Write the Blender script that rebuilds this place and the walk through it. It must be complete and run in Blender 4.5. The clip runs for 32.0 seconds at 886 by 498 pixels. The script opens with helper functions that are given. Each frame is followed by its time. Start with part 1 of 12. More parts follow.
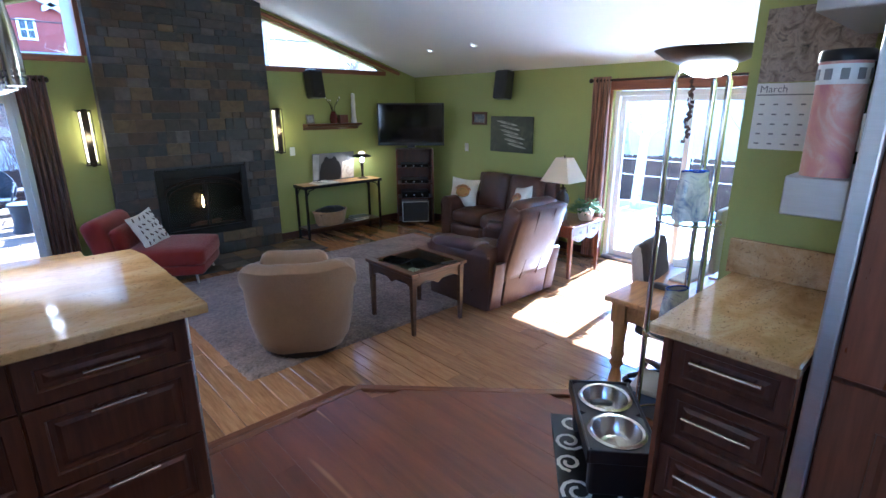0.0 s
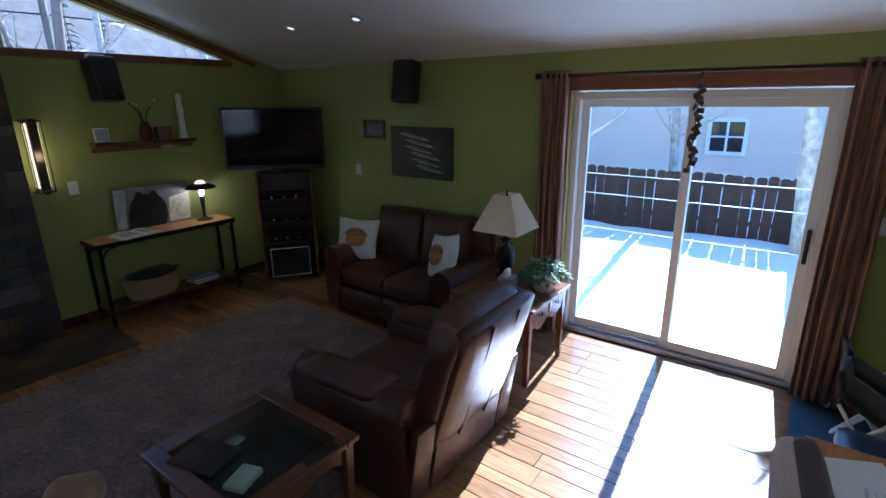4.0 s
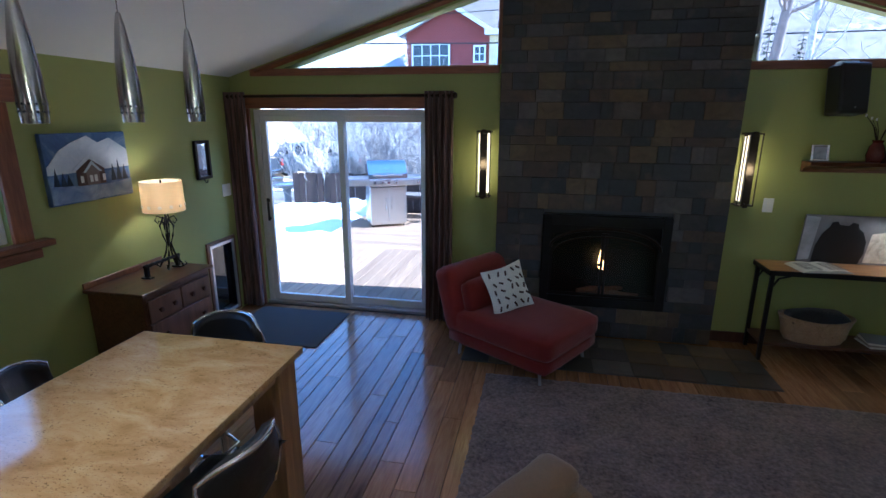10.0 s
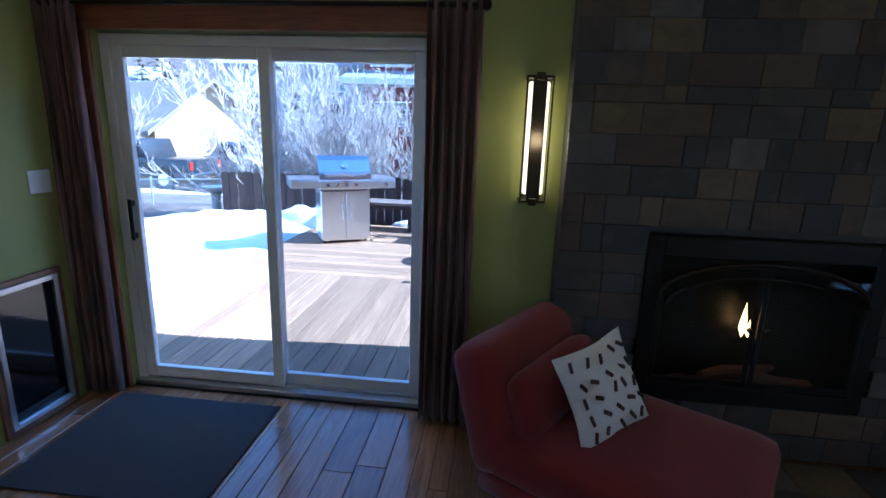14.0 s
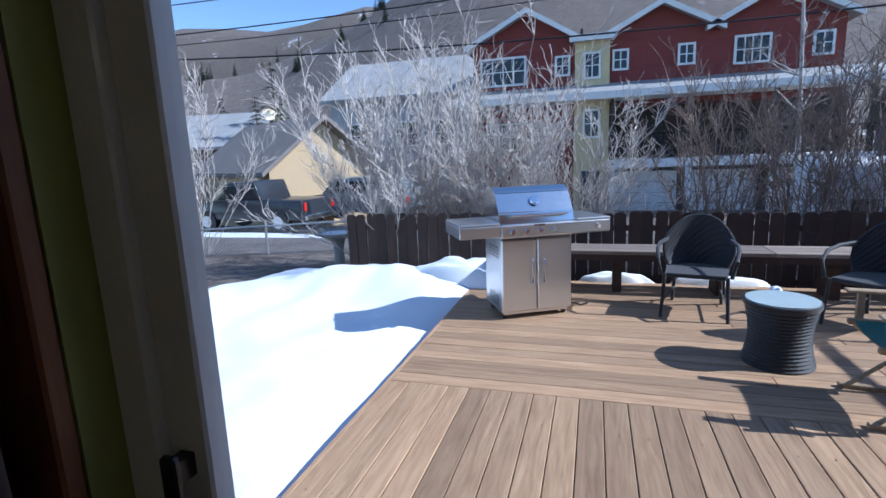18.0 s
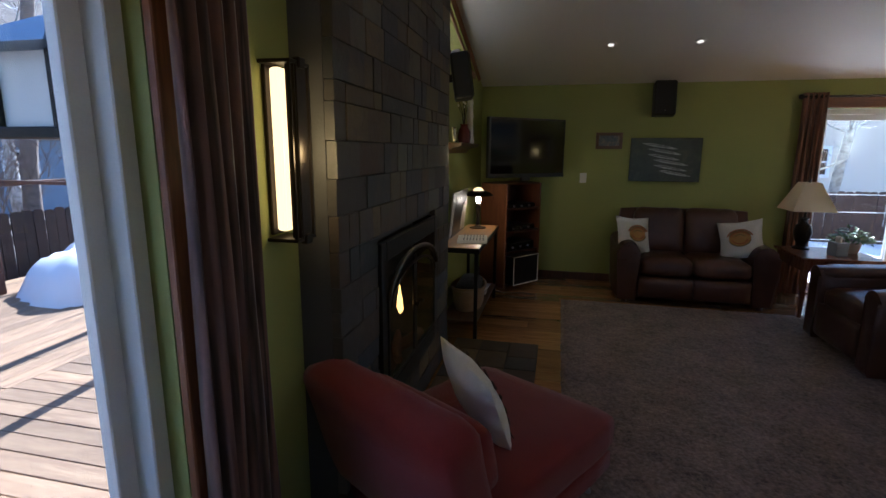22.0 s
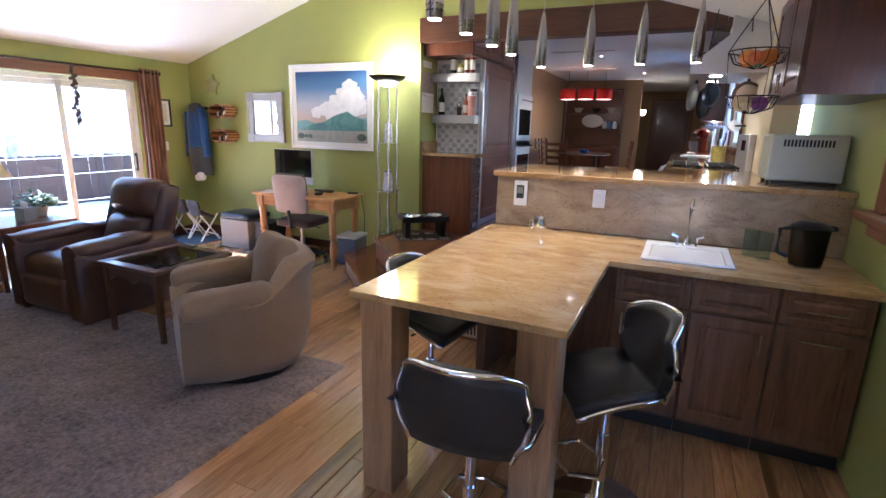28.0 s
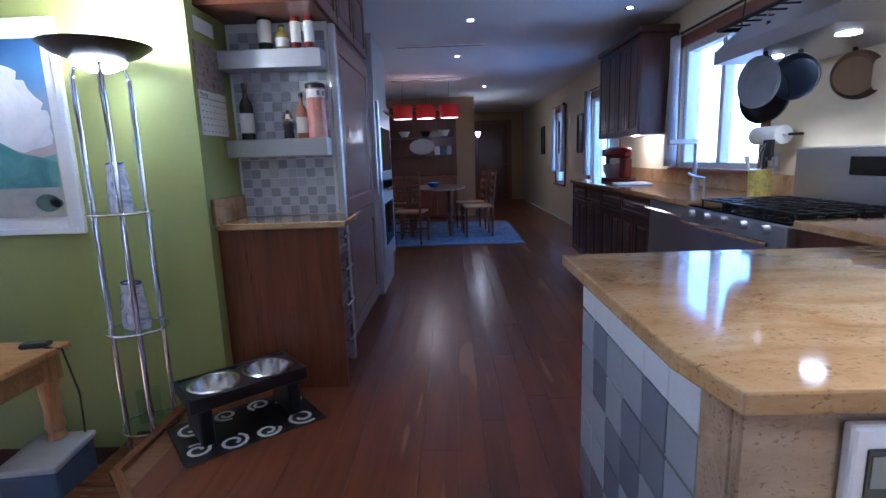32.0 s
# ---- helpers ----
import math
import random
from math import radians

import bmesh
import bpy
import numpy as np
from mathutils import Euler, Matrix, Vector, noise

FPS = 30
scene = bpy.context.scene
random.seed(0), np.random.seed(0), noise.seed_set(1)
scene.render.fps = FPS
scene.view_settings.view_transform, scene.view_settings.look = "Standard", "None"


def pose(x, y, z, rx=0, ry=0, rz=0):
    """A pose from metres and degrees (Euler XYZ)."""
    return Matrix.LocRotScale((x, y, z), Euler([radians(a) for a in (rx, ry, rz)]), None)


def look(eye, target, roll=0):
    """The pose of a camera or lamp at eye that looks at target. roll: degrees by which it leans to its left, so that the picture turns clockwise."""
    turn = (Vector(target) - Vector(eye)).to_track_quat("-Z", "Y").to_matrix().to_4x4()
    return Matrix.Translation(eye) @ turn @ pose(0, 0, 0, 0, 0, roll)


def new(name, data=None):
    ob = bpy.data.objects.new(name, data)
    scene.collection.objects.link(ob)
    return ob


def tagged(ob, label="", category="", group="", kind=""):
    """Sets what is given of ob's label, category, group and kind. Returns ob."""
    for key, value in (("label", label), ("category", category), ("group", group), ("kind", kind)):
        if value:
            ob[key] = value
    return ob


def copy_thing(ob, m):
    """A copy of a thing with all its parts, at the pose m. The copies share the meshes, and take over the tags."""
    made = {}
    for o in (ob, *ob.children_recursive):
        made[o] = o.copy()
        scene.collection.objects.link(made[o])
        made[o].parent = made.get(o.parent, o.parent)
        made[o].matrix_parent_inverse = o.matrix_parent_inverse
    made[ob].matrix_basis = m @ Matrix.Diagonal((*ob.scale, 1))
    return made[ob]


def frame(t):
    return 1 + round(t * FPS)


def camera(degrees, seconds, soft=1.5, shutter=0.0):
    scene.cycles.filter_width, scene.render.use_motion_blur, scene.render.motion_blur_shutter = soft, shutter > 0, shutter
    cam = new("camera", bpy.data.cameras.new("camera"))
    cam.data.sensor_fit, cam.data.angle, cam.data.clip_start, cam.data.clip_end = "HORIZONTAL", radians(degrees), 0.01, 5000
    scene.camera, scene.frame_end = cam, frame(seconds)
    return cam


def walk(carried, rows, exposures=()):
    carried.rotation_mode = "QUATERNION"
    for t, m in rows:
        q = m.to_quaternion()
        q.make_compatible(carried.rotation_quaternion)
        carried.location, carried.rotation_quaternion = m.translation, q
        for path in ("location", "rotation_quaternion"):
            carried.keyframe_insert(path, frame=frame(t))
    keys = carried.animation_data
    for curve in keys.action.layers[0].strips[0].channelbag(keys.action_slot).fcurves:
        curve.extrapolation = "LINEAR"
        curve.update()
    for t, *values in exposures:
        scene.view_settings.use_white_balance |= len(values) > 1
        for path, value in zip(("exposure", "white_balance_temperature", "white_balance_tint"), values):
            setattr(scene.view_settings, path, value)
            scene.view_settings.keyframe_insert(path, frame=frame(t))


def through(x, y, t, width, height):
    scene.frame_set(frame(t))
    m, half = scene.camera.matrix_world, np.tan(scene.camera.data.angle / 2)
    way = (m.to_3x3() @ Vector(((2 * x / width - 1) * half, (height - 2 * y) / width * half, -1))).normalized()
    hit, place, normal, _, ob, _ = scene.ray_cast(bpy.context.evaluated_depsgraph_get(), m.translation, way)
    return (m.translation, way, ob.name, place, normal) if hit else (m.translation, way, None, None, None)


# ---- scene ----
cam = camera(83.3, 32.0)
PATH = [
    (0, (0.334, 0.11, 1.887), (1.639, 1.523, 1.336), -0.3),
    (0.5, (0.434, 0.219, 1.873), (1.769, 1.594, 1.299), -0.8),
    (1, (0.628, 0.405, 1.889), (1.983, 1.751, 1.296), -1.0),
    (1.5, (0.779, 0.613, 1.865), (2.186, 1.901, 1.263), -0.2),
    (2, (1.174, 0.732, 1.899), (2.625, 1.968, 1.291), -1.1),
    (2.5, (1.396, 0.973, 1.896), (2.948, 2.081, 1.291), -1.2),
    (4.5, (2.157, 1.811, 2.031), (3.686, 2.984, 1.497), 0.1),
    (5, (2.157, 1.896, 2.044), (3.56, 3.227, 1.533), -0.1),
    (5.5, (2.155, 1.927, 2.033), (3.412, 3.403, 1.542), -0.5),
    (6, (2.091, 1.983, 2.023), (3.226, 3.559, 1.548), -0.6),
    (6.5, (2.093, 1.979, 2.016), (3.069, 3.661, 1.549), -0.3),
    (7, (2.044, 2.029, 2.017), (2.849, 3.8, 1.553), -0.2),
    (7.5, (1.989, 2.078, 2.013), (2.62, 3.917, 1.544), -0.3),
    (8, (1.966, 2.178, 1.999), (2.419, 4.07, 1.533), -0.7),
    (8.5, (1.981, 2.252, 2.02), (2.223, 4.179, 1.541), -0.4),
    (9, (1.943, 2.279, 2.019), (1.983, 4.217, 1.529), 0.1),
    (9.5, (1.887, 2.295, 2.008), (1.717, 4.224, 1.506), 0.2),
    (10, (1.834, 2.302, 1.986), (1.449, 4.196, 1.473), 0.2),
    (10.5, (1.75, 2.342, 1.962), (1.167, 4.178, 1.425), 0.3),
    (11, (1.617, 2.508, 1.907), (0.893, 4.292, 1.366), -0.4),
    (11.5, (1.544, 2.67, 1.834), (0.889, 4.482, 1.297), -1.1),
    (12, (1.506, 2.914, 1.682), (0.991, 4.773, 1.155), -1.0),
    (12.5, (1.463, 3.193, 1.579), (1.101, 5.089, 1.058), -0.4),
    (13, (1.401, 3.554, 1.55), (1.205, 5.483, 1.058), -0.2),
    (13.5, (1.301, 3.933, 1.635), (1.192, 5.868, 1.141), 1.1),
    (14, (1.109, 4.364, 1.612), (0.905, 6.297, 1.142), 1.9),
    (14.5, (0.892, 4.791, 1.555), (0.5, 6.708, 1.14), 1.9),
    (15, (0.739, 5.223, 1.492), (0.081, 7.078, 1.137), 1.3),
    (17.5, (-0.47, 6.452, 1.503), (-1.241, 8.261, 1.14), -2.4),
    (18, (-0.501, 6.566, 1.501), (-1.079, 8.445, 1.135), -2.3),
    (18.5, (-0.497, 6.588, 1.52), (-0.679, 8.545, 1.147), -2.7),
    (19, (-0.461, 6.565, 1.531), (-0.268, 8.519, 1.152), -3.2),
    (19.5, (-0.404, 6.533, 1.524), (0.142, 8.418, 1.14), -3.3),
    (20, (-0.27, 6.474, 1.51), (0.606, 8.226, 1.107), -3.9),
    (20.5, (-0.214, 6.25, 1.53), (1.041, 7.756, 1.135), -2.2),
    (21, (-0.28, 6.06, 1.55), (1.258, 7.279, 1.162), -1.0),
    (21.5, (-0.348, 5.965, 1.566), (1.439, 6.778, 1.185), -0.2),
    (22, (-0.292, 5.983, 1.581), (1.621, 6.423, 1.194), 0.4),
    (22.5, (-0.323, 6.105, 1.588), (1.639, 6.154, 1.202), 1.2),
    (23, (-0.329, 6.206, 1.637), (1.605, 5.888, 1.236), 0.6),
    (23.5, (-0.381, 6.219, 1.632), (1.503, 5.681, 1.234), 0.1),
    (24, (-0.385, 6.228, 1.627), (1.448, 5.536, 1.227), -0.6),
    (24.5, (-0.498, 6.102, 1.603), (1.267, 5.252, 1.203), -0.8),
    (25, (-0.555, 6.059, 1.595), (1.037, 4.921, 1.186), -0.9),
    (25.5, (-0.635, 6.024, 1.609), (0.718, 4.614, 1.18), -0.2),
    (26, (-0.698, 6.0, 1.608), (0.44, 4.416, 1.164), 0.3),
    (26.5, (-0.736, 5.977, 1.599), (0.248, 4.296, 1.145), 0.5),
    (28.5, (-0.086, 5.753, 1.563), (0.722, 3.986, 1.091), 1.3),
    (29, (0.3, 5.511, 1.592), (1.114, 3.747, 1.117), 0.4),
    (29.5, (0.58, 5.259, 1.596), (1.397, 3.492, 1.135), -0.2),
    (30, (0.825, 4.938, 1.577), (1.605, 3.148, 1.142), -1.2),
    (30.5, (0.998, 4.554, 1.58), (1.666, 2.713, 1.173), -1.0),
    (31, (1.09, 4.1, 1.56), (1.52, 2.183, 1.186), -1.9),
    (31.5, (1.12, 3.65, 1.57), (1.29, 1.69, 1.212), -1.6),
    (32, (1.108, 3.17, 1.587), (1.152, 1.203, 1.229), -1.9),
]
walk(cam, [(t, look(eye, target, roll)) for t, eye, target, roll in PATH],
     [(0, 3.85, 4350, 10), (2.5, 3.5, 4350, 10), (4.5, 1.7, 4500, 10), (7, 2.0, 4450, 10), (9, 2.7, 4450, 10), (11, 2.4, 4450, 10), (13, 2.3, 4400, 10), (15.5, 2.3, 4400, 10),
      (17.5, 0.8, 5200, 12), (18.5, 0.4, 5200, 12), (20, 0.25, 5200, 12), (20.5, 0.8, 5200, 12), (21, 1.5, 5000, 12), (22, 2.05, 5400, 13), (24, 3.0, 6200, 16), (26, 3.55, 5800, 17), (29, 3.85, 4900, 14), (31, 3.65, 4500, 12), (32, 3.35, 4250, 17)])


# ---- world, sun, large lights ----
world = bpy.data.worlds.new("sky")
scene.world = world
world.use_nodes = True
sky = world.node_tree.nodes.new("ShaderNodeTexSky")
sky.sky_type = "NISHITA"
sky.sun_disc = False
sky.sun_elevation = radians(38)
sky.sun_rotation = radians(86)
sky.altitude = 2000
sky.dust_density = 0.4
world.node_tree.links.new(sky.outputs["Color"], world.node_tree.nodes["Background"].inputs["Color"])
world.node_tree.nodes["Background"].inputs["Strength"].default_value = 0.15
sun_data = bpy.data.lights.new("sun", "SUN")
sun_data.energy, sun_data.angle, sun_data.color = 5.0, radians(0.53), (1.0, 0.95, 0.88)
sun = new("sun", sun_data)
sun.matrix_basis = look((0, 0, 20), (-0.785 * 10, -0.06 * 10, 20 - 0.617 * 10))


def spot_lamp(name, at, watts, size=0.04, angle=80, color=(1.0, 0.82, 0.6), aim=(0, 0, -1)):
    d = bpy.data.lights.new(name, "SPOT")
    d.energy, d.shadow_soft_size, d.spot_size, d.spot_blend, d.color = watts, size, radians(angle), 0.6, color
    o = new(name, d)
    o.matrix_basis = look(at, tuple(a + b for a, b in zip(at, aim)))
    return o


def bulb(name, at, watts, size=0.03, color=(1.0, 0.8, 0.55)):
    d = bpy.data.lights.new(name, "POINT")
    d.energy, d.shadow_soft_size, d.color = watts, size, color
    o = new(name, d)
    o.location = at
    return o

# ---- mesh helpers ----
def thing(name, m=None, label="", category="", group="", kind=""):
    ob = new(name)
    ob.empty_display_size = 0.1
    if m is not None:
        ob.matrix_basis = m
    return tagged(ob, label, category, group, kind)


def mesh_of(name, bm, material, smooth=False):
    me = bpy.data.meshes.new(name)
    bmesh.ops.recalc_face_normals(bm, faces=bm.faces)
    bm.to_mesh(me)
    bm.free()
    if material:
        me.materials.append(material)
    if smooth:
        me.shade_smooth()
        if smooth != "all":
            me.set_sharp_from_angle(angle=radians(40))
    return me


def part(name, bm, material, parent=None, label="", smooth=False, m=None):
    ob = new(name, mesh_of(name, bm, material, smooth))
    if parent is not None:
        ob.parent = parent
    if m is not None:
        ob.matrix_basis = m
    if label:
        ob["label"] = label
    return ob


def solo(name, bm, material, label, category, m=None, smooth=False, group="", kind=""):
    return tagged(part(name, bm, material, None, "", smooth, m), label, category, group, kind)


def again(ob, parent, m):
    """Another piece on the same mesh."""
    o = bpy.data.objects.new(ob.name.split(".")[0], ob.data)
    scene.collection.objects.link(o)
    o.parent = parent
    o.matrix_basis = m
    return o


def box(x0, y0, z0, x1, y1, z1, bev=0.0, seg=1):
    bm = bmesh.new()
    bmesh.ops.create_cube(bm, size=1)
    for v in bm.verts:
        v.co = ((x0 + x1) / 2 + v.co.x * (x1 - x0), (y0 + y1) / 2 + v.co.y * (y1 - y0), (z0 + z1) / 2 + v.co.z * (z1 - z0))
    if bev:
        b = min(bev, 0.45 * min(abs(x1 - x0), abs(y1 - y0), abs(z1 - z0)))
        bmesh.ops.bevel(bm, geom=bm.edges[:], offset=b, segments=seg, profile=0.5, affect="EDGES")
    return bm


def join(*bms):
    out = bmesh.new()
    for b in bms:
        me = bpy.data.meshes.new("tmp")
        b.to_mesh(me)
        b.free()
        out.from_mesh(me)
        bpy.data.meshes.remove(me)
    return out


def moved(bm, m):
    bm.transform(m)
    return bm


def cyl(r0, r1, z0, z1, seg=20, at=(0, 0), cap=True):
    bm = bmesh.new()
    bmesh.ops.create_cone(bm, cap_ends=cap, segments=seg, radius1=r0, radius2=r1, depth=z1 - z0)
    bm.transform(Matrix.Translation((at[0], at[1], (z0 + z1) / 2)))
    return bm


def lathe(profile, seg=24, closed=False):
    """Turned about z from (radius, height) pairs."""
    bm = bmesh.new()
    rings = []
    for r, z in profile:
        if r < 1e-5:
            rings.append([bm.verts.new((0, 0, z))])
        else:
            rings.append([bm.verts.new((r * math.cos(a), r * math.sin(a), z)) for a in (2 * math.pi * k / seg for k in range(seg))])
    pairs = list(zip(rings, rings[1:])) + ([(rings[-1], rings[0])] if closed else [])
    for a, b in pairs:
        for k in range(seg):
            q = [a[k % len(a)], a[(k + 1) % len(a)], b[(k + 1) % len(b)], b[k % len(b)]]
            q = list(dict.fromkeys(q))
            if len(q) > 2:
                try:
                    bm.faces.new(q)
                except ValueError:
                    pass
    return bm


def tube(points, r, seg=8, closed=False, flat=1.0):
    """A round bar along points; r is one radius or one for each point."""
    bm = bmesh.new()
    pts = [Vector(p) for p in points]
    n = len(pts)
    rings = []
    up = Vector((0, 0, 1))
    for i, p in enumerate(pts):
        a = pts[(i - 1) % n] if closed or i else p
        b = pts[(i + 1) % n] if closed or i < n - 1 else p
        d = (b - a).normalized()
        side = d.cross(up)
        if side.length < 0.05:
            side = d.cross(Vector((0, 1, 0)))
        side.normalize()
        top = side.cross(d)
        rad = r[i] if isinstance(r, (list, tuple)) else r
        rings.append([bm.verts.new(p + rad * (math.cos(t) * side + flat * math.sin(t) * top)) for t in (2 * math.pi * k / seg for k in range(seg))])
    for i in range(n if closed else n - 1):
        a, b = rings[i], rings[(i + 1) % n]
        for k in range(seg):
            bm.faces.new((a[k], a[(k + 1) % seg], b[(k + 1) % seg], b[k]))
    if not closed:
        bm.faces.new(rings[0][::-1])
        bm.faces.new(rings[-1])
    return bm


def arc(cx, cy, r, a0, a1, n, z=0.0):
    return [(cx + r * math.cos(radians(a0 + (a1 - a0) * k / n)), cy + r * math.sin(radians(a0 + (a1 - a0) * k / n)), z) for k in range(n + 1)]


def slab(outline, z0, z1, bev=0.0):
    """A plate from a plan outline."""
    bm = bmesh.new()
    low = [bm.verts.new((x, y, z0)) for x, y in outline]
    high = [bm.verts.new((x, y, z1)) for x, y in outline]
    n = len(outline)
    bm.faces.new(low[::-1])
    bm.faces.new(high)
    for k in range(n):
        bm.faces.new((low[k], low[(k + 1) % n], high[(k + 1) % n], high[k]))
    bmesh.ops.recalc_face_normals(bm, faces=bm.faces)
    if bev:
        bmesh.ops.bevel(bm, geom=bm.edges[:], offset=bev, segments=2, profile=0.5, affect="EDGES")
    return bm


def shell(bm, thick):
    """Gives an open sheet real thickness, offset along its smoothed normals."""
    bmesh.ops.recalc_face_normals(bm, faces=bm.faces)
    bm.normal_update()
    rim = [e for e in bm.edges if e.is_boundary]
    front = list(bm.faces)
    twin = {v: bm.verts.new(v.co - v.normal * thick) for v in list(bm.verts)}
    for f in front:
        bm.faces.new([twin[v] for v in reversed(f.verts)])
    for e in rim:
        a, b = e.verts
        bm.faces.new((a, b, twin[b], twin[a]))
    return bm


def fade_to(a, b, t):
    k = max(0.0, min(1.0, (t - a) / (b - a)))
    return k * k * (3 - 2 * k)


def stand_up(bm):
    """Turns a plan (x, y) plate into an upright one: y becomes z, thickness runs along -y."""
    bm.transform(Matrix(((1, 0, 0, 0), (0, 0, -1, 0), (0, 1, 0, 0), (0, 0, 0, 1))))
    return bm


def cushion(sx, sy, sz, soft=0.35, cuts=6, puff=0.0, seed=0, wrinkle=0.0):
    """A soft block, centred, with rounded edges and swollen faces."""
    bm = bmesh.new()
    bmesh.ops.create_cube(bm, size=2)
    bmesh.ops.subdivide_edges(bm, edges=bm.edges[:], cuts=cuts, use_grid_fill=True)
    small = min(sx, sy, sz) / 2
    r = small * soft * 2 if soft < 0.5 else small * 0.98
    for v in bm.verts:
        c = v.co.copy()
        p = Vector((c.x * sx / 2, c.y * sy / 2, c.z * sz / 2))
        core = Vector((max(-(sx / 2 - r), min(sx / 2 - r, p.x)), max(-(sy / 2 - r), min(sy / 2 - r, p.y)), max(-(sz / 2 - r), min(sz / 2 - r, p.z))))
        d = p - core
        if d.length > 1e-6:
            p = core + d.normalized() * r
        k = (1 - c.x * c.x) * (1 - c.y * c.y)
        if puff and sz == min(sx, sy, sz):
            p.z += puff * k * (1 if c.z > 0 else -1) * abs(c.z)
        elif puff and sy == min(sx, sy, sz):
            p.y += puff * (1 - c.x * c.x) * (1 - c.z * c.z) * c.y
        elif puff:
            p.x += puff * (1 - c.y * c.y) * (1 - c.z * c.z) * c.x
        if wrinkle:
            p += wrinkle * noise.noise_vector(p * 6 + Vector((seed * 7.1, 0, 0)))
        v.co = p
    return bm


def throw_pillow(w, thick, seed=0):
    """A square pillow with drawn-in sides and pointed corners, upright in x and z, facing -y."""
    bm = bmesh.new()
    n = 10
    sides = []
    for s in (-1, 1):
        rows = []
        for i in range(n + 1):
            row = []
            for j in range(n + 1):
                u, v = 2 * i / n - 1, 2 * j / n - 1
                pinch = 1 - 0.10 * (1 - max(abs(u), abs(v)) ** 6 * 0) * (1 - min(abs(u), abs(v)) ** 1.6) * max(abs(u), abs(v)) ** 2
                t = ((1 - u * u) * (1 - v * v)) ** 0.42
                q = Vector((u * w / 2 * pinch, s * thick / 2 * t, v * w / 2 * pinch))
                q.y += 0.008 * noise.noise(Vector((u * 2 + seed, v * 2, s)))
                row.append(bm.verts.new(q))
            rows.append(row)
        for i in range(n):
            for j in range(n):
                bm.faces.new((rows[i][j], rows[i + 1][j], rows[i + 1][j + 1], rows[i][j + 1]))
        sides.append(rows)
    bmesh.ops.remove_doubles(bm, verts=bm.verts, dist=0.0008)
    return bm


def curtain(width, height, folds, depth=0.05, seed=0, flare=0.0):
    """A gathered hanging in x and z, wavy in y, with real thickness."""
    bm = bmesh.new()
    nx, nz = folds * 8, 10
    rows = []
    for j in range(nz + 1):
        t = j / nz
        row = []
        for i in range(nx + 1):
            u = i / nx
            ph = 2 * math.pi * folds * u + 0.6 * math.sin(5 * u + seed)
            dd = depth * (0.55 + 0.45 * (1 - t)) * (0.8 + 0.4 * noise.noise(Vector((u * 3 + seed, t, 0))))
            x = (u - 0.5) * width * (1 + flare * (1 - t)) + 0.012 * noise.noise(Vector((u * 4, t * 2, seed)))
            row.append(bm.verts.new((x, dd * math.sin(ph) + 0.01 * noise.noise(Vector((u * 9, t * 3, seed))), height * t)))
        rows.append(row)
    for j in range(nz):
        for i in range(nx):
            bm.faces.new((rows[j][i], rows[j][i + 1], rows[j + 1][i + 1], rows[j + 1][i]))
    bmesh.ops.recalc_face_normals(bm, faces=bm.faces)
    bmesh.ops.solidify(bm, geom=bm.faces[:], thickness=0.004)
    return bm


def picture_frame(w, h, t, d):
    """A rectangular frame in x and z round the origin, d deep towards -y."""
    return join(box(-w / 2, -d, -h / 2, -w / 2 + t, 0, h / 2, 0.003), box(w / 2 - t, -d, -h / 2, w / 2, 0, h / 2, 0.003),
                box(-w / 2 + t, -d, h / 2 - t, w / 2 - t, 0, h / 2, 0.003), box(-w / 2 + t, -d, -h / 2, w / 2 - t, 0, -h / 2 + t, 0.003))


def panel_door(w, h, d=0.02, rail=0.06):
    """A framed cabinet front in x and z from the origin, its face at y = 0, looking to -y."""
    bm = bmesh.new()
    rings = []
    for o, y in ((0, d), (0, 0.003), (0.003, 0), (rail - 0.004, 0), (rail, 0.004), (rail + 0.002, 0.009), (rail + 0.016, 0.009), (rail + 0.028, 0.003)):
        rings.append([bm.verts.new((x, y, z)) for x, z in ((o, o), (w - o, o), (w - o, h - o), (o, h - o))])
    for a, b in zip(rings, rings[1:]):
        for k in range(4):
            bm.faces.new((a[k], a[(k + 1) % 4], b[(k + 1) % 4], b[k]))
    bm.faces.new(rings[-1])
    bm.faces.new(rings[0][::-1])
    bmesh.ops.recalc_face_normals(bm, faces=bm.faces)
    return bm


# ---- materials ----
def hexmix(c, k):
    return tuple(max(0.0, min(1.0, v * k)) for v in c)


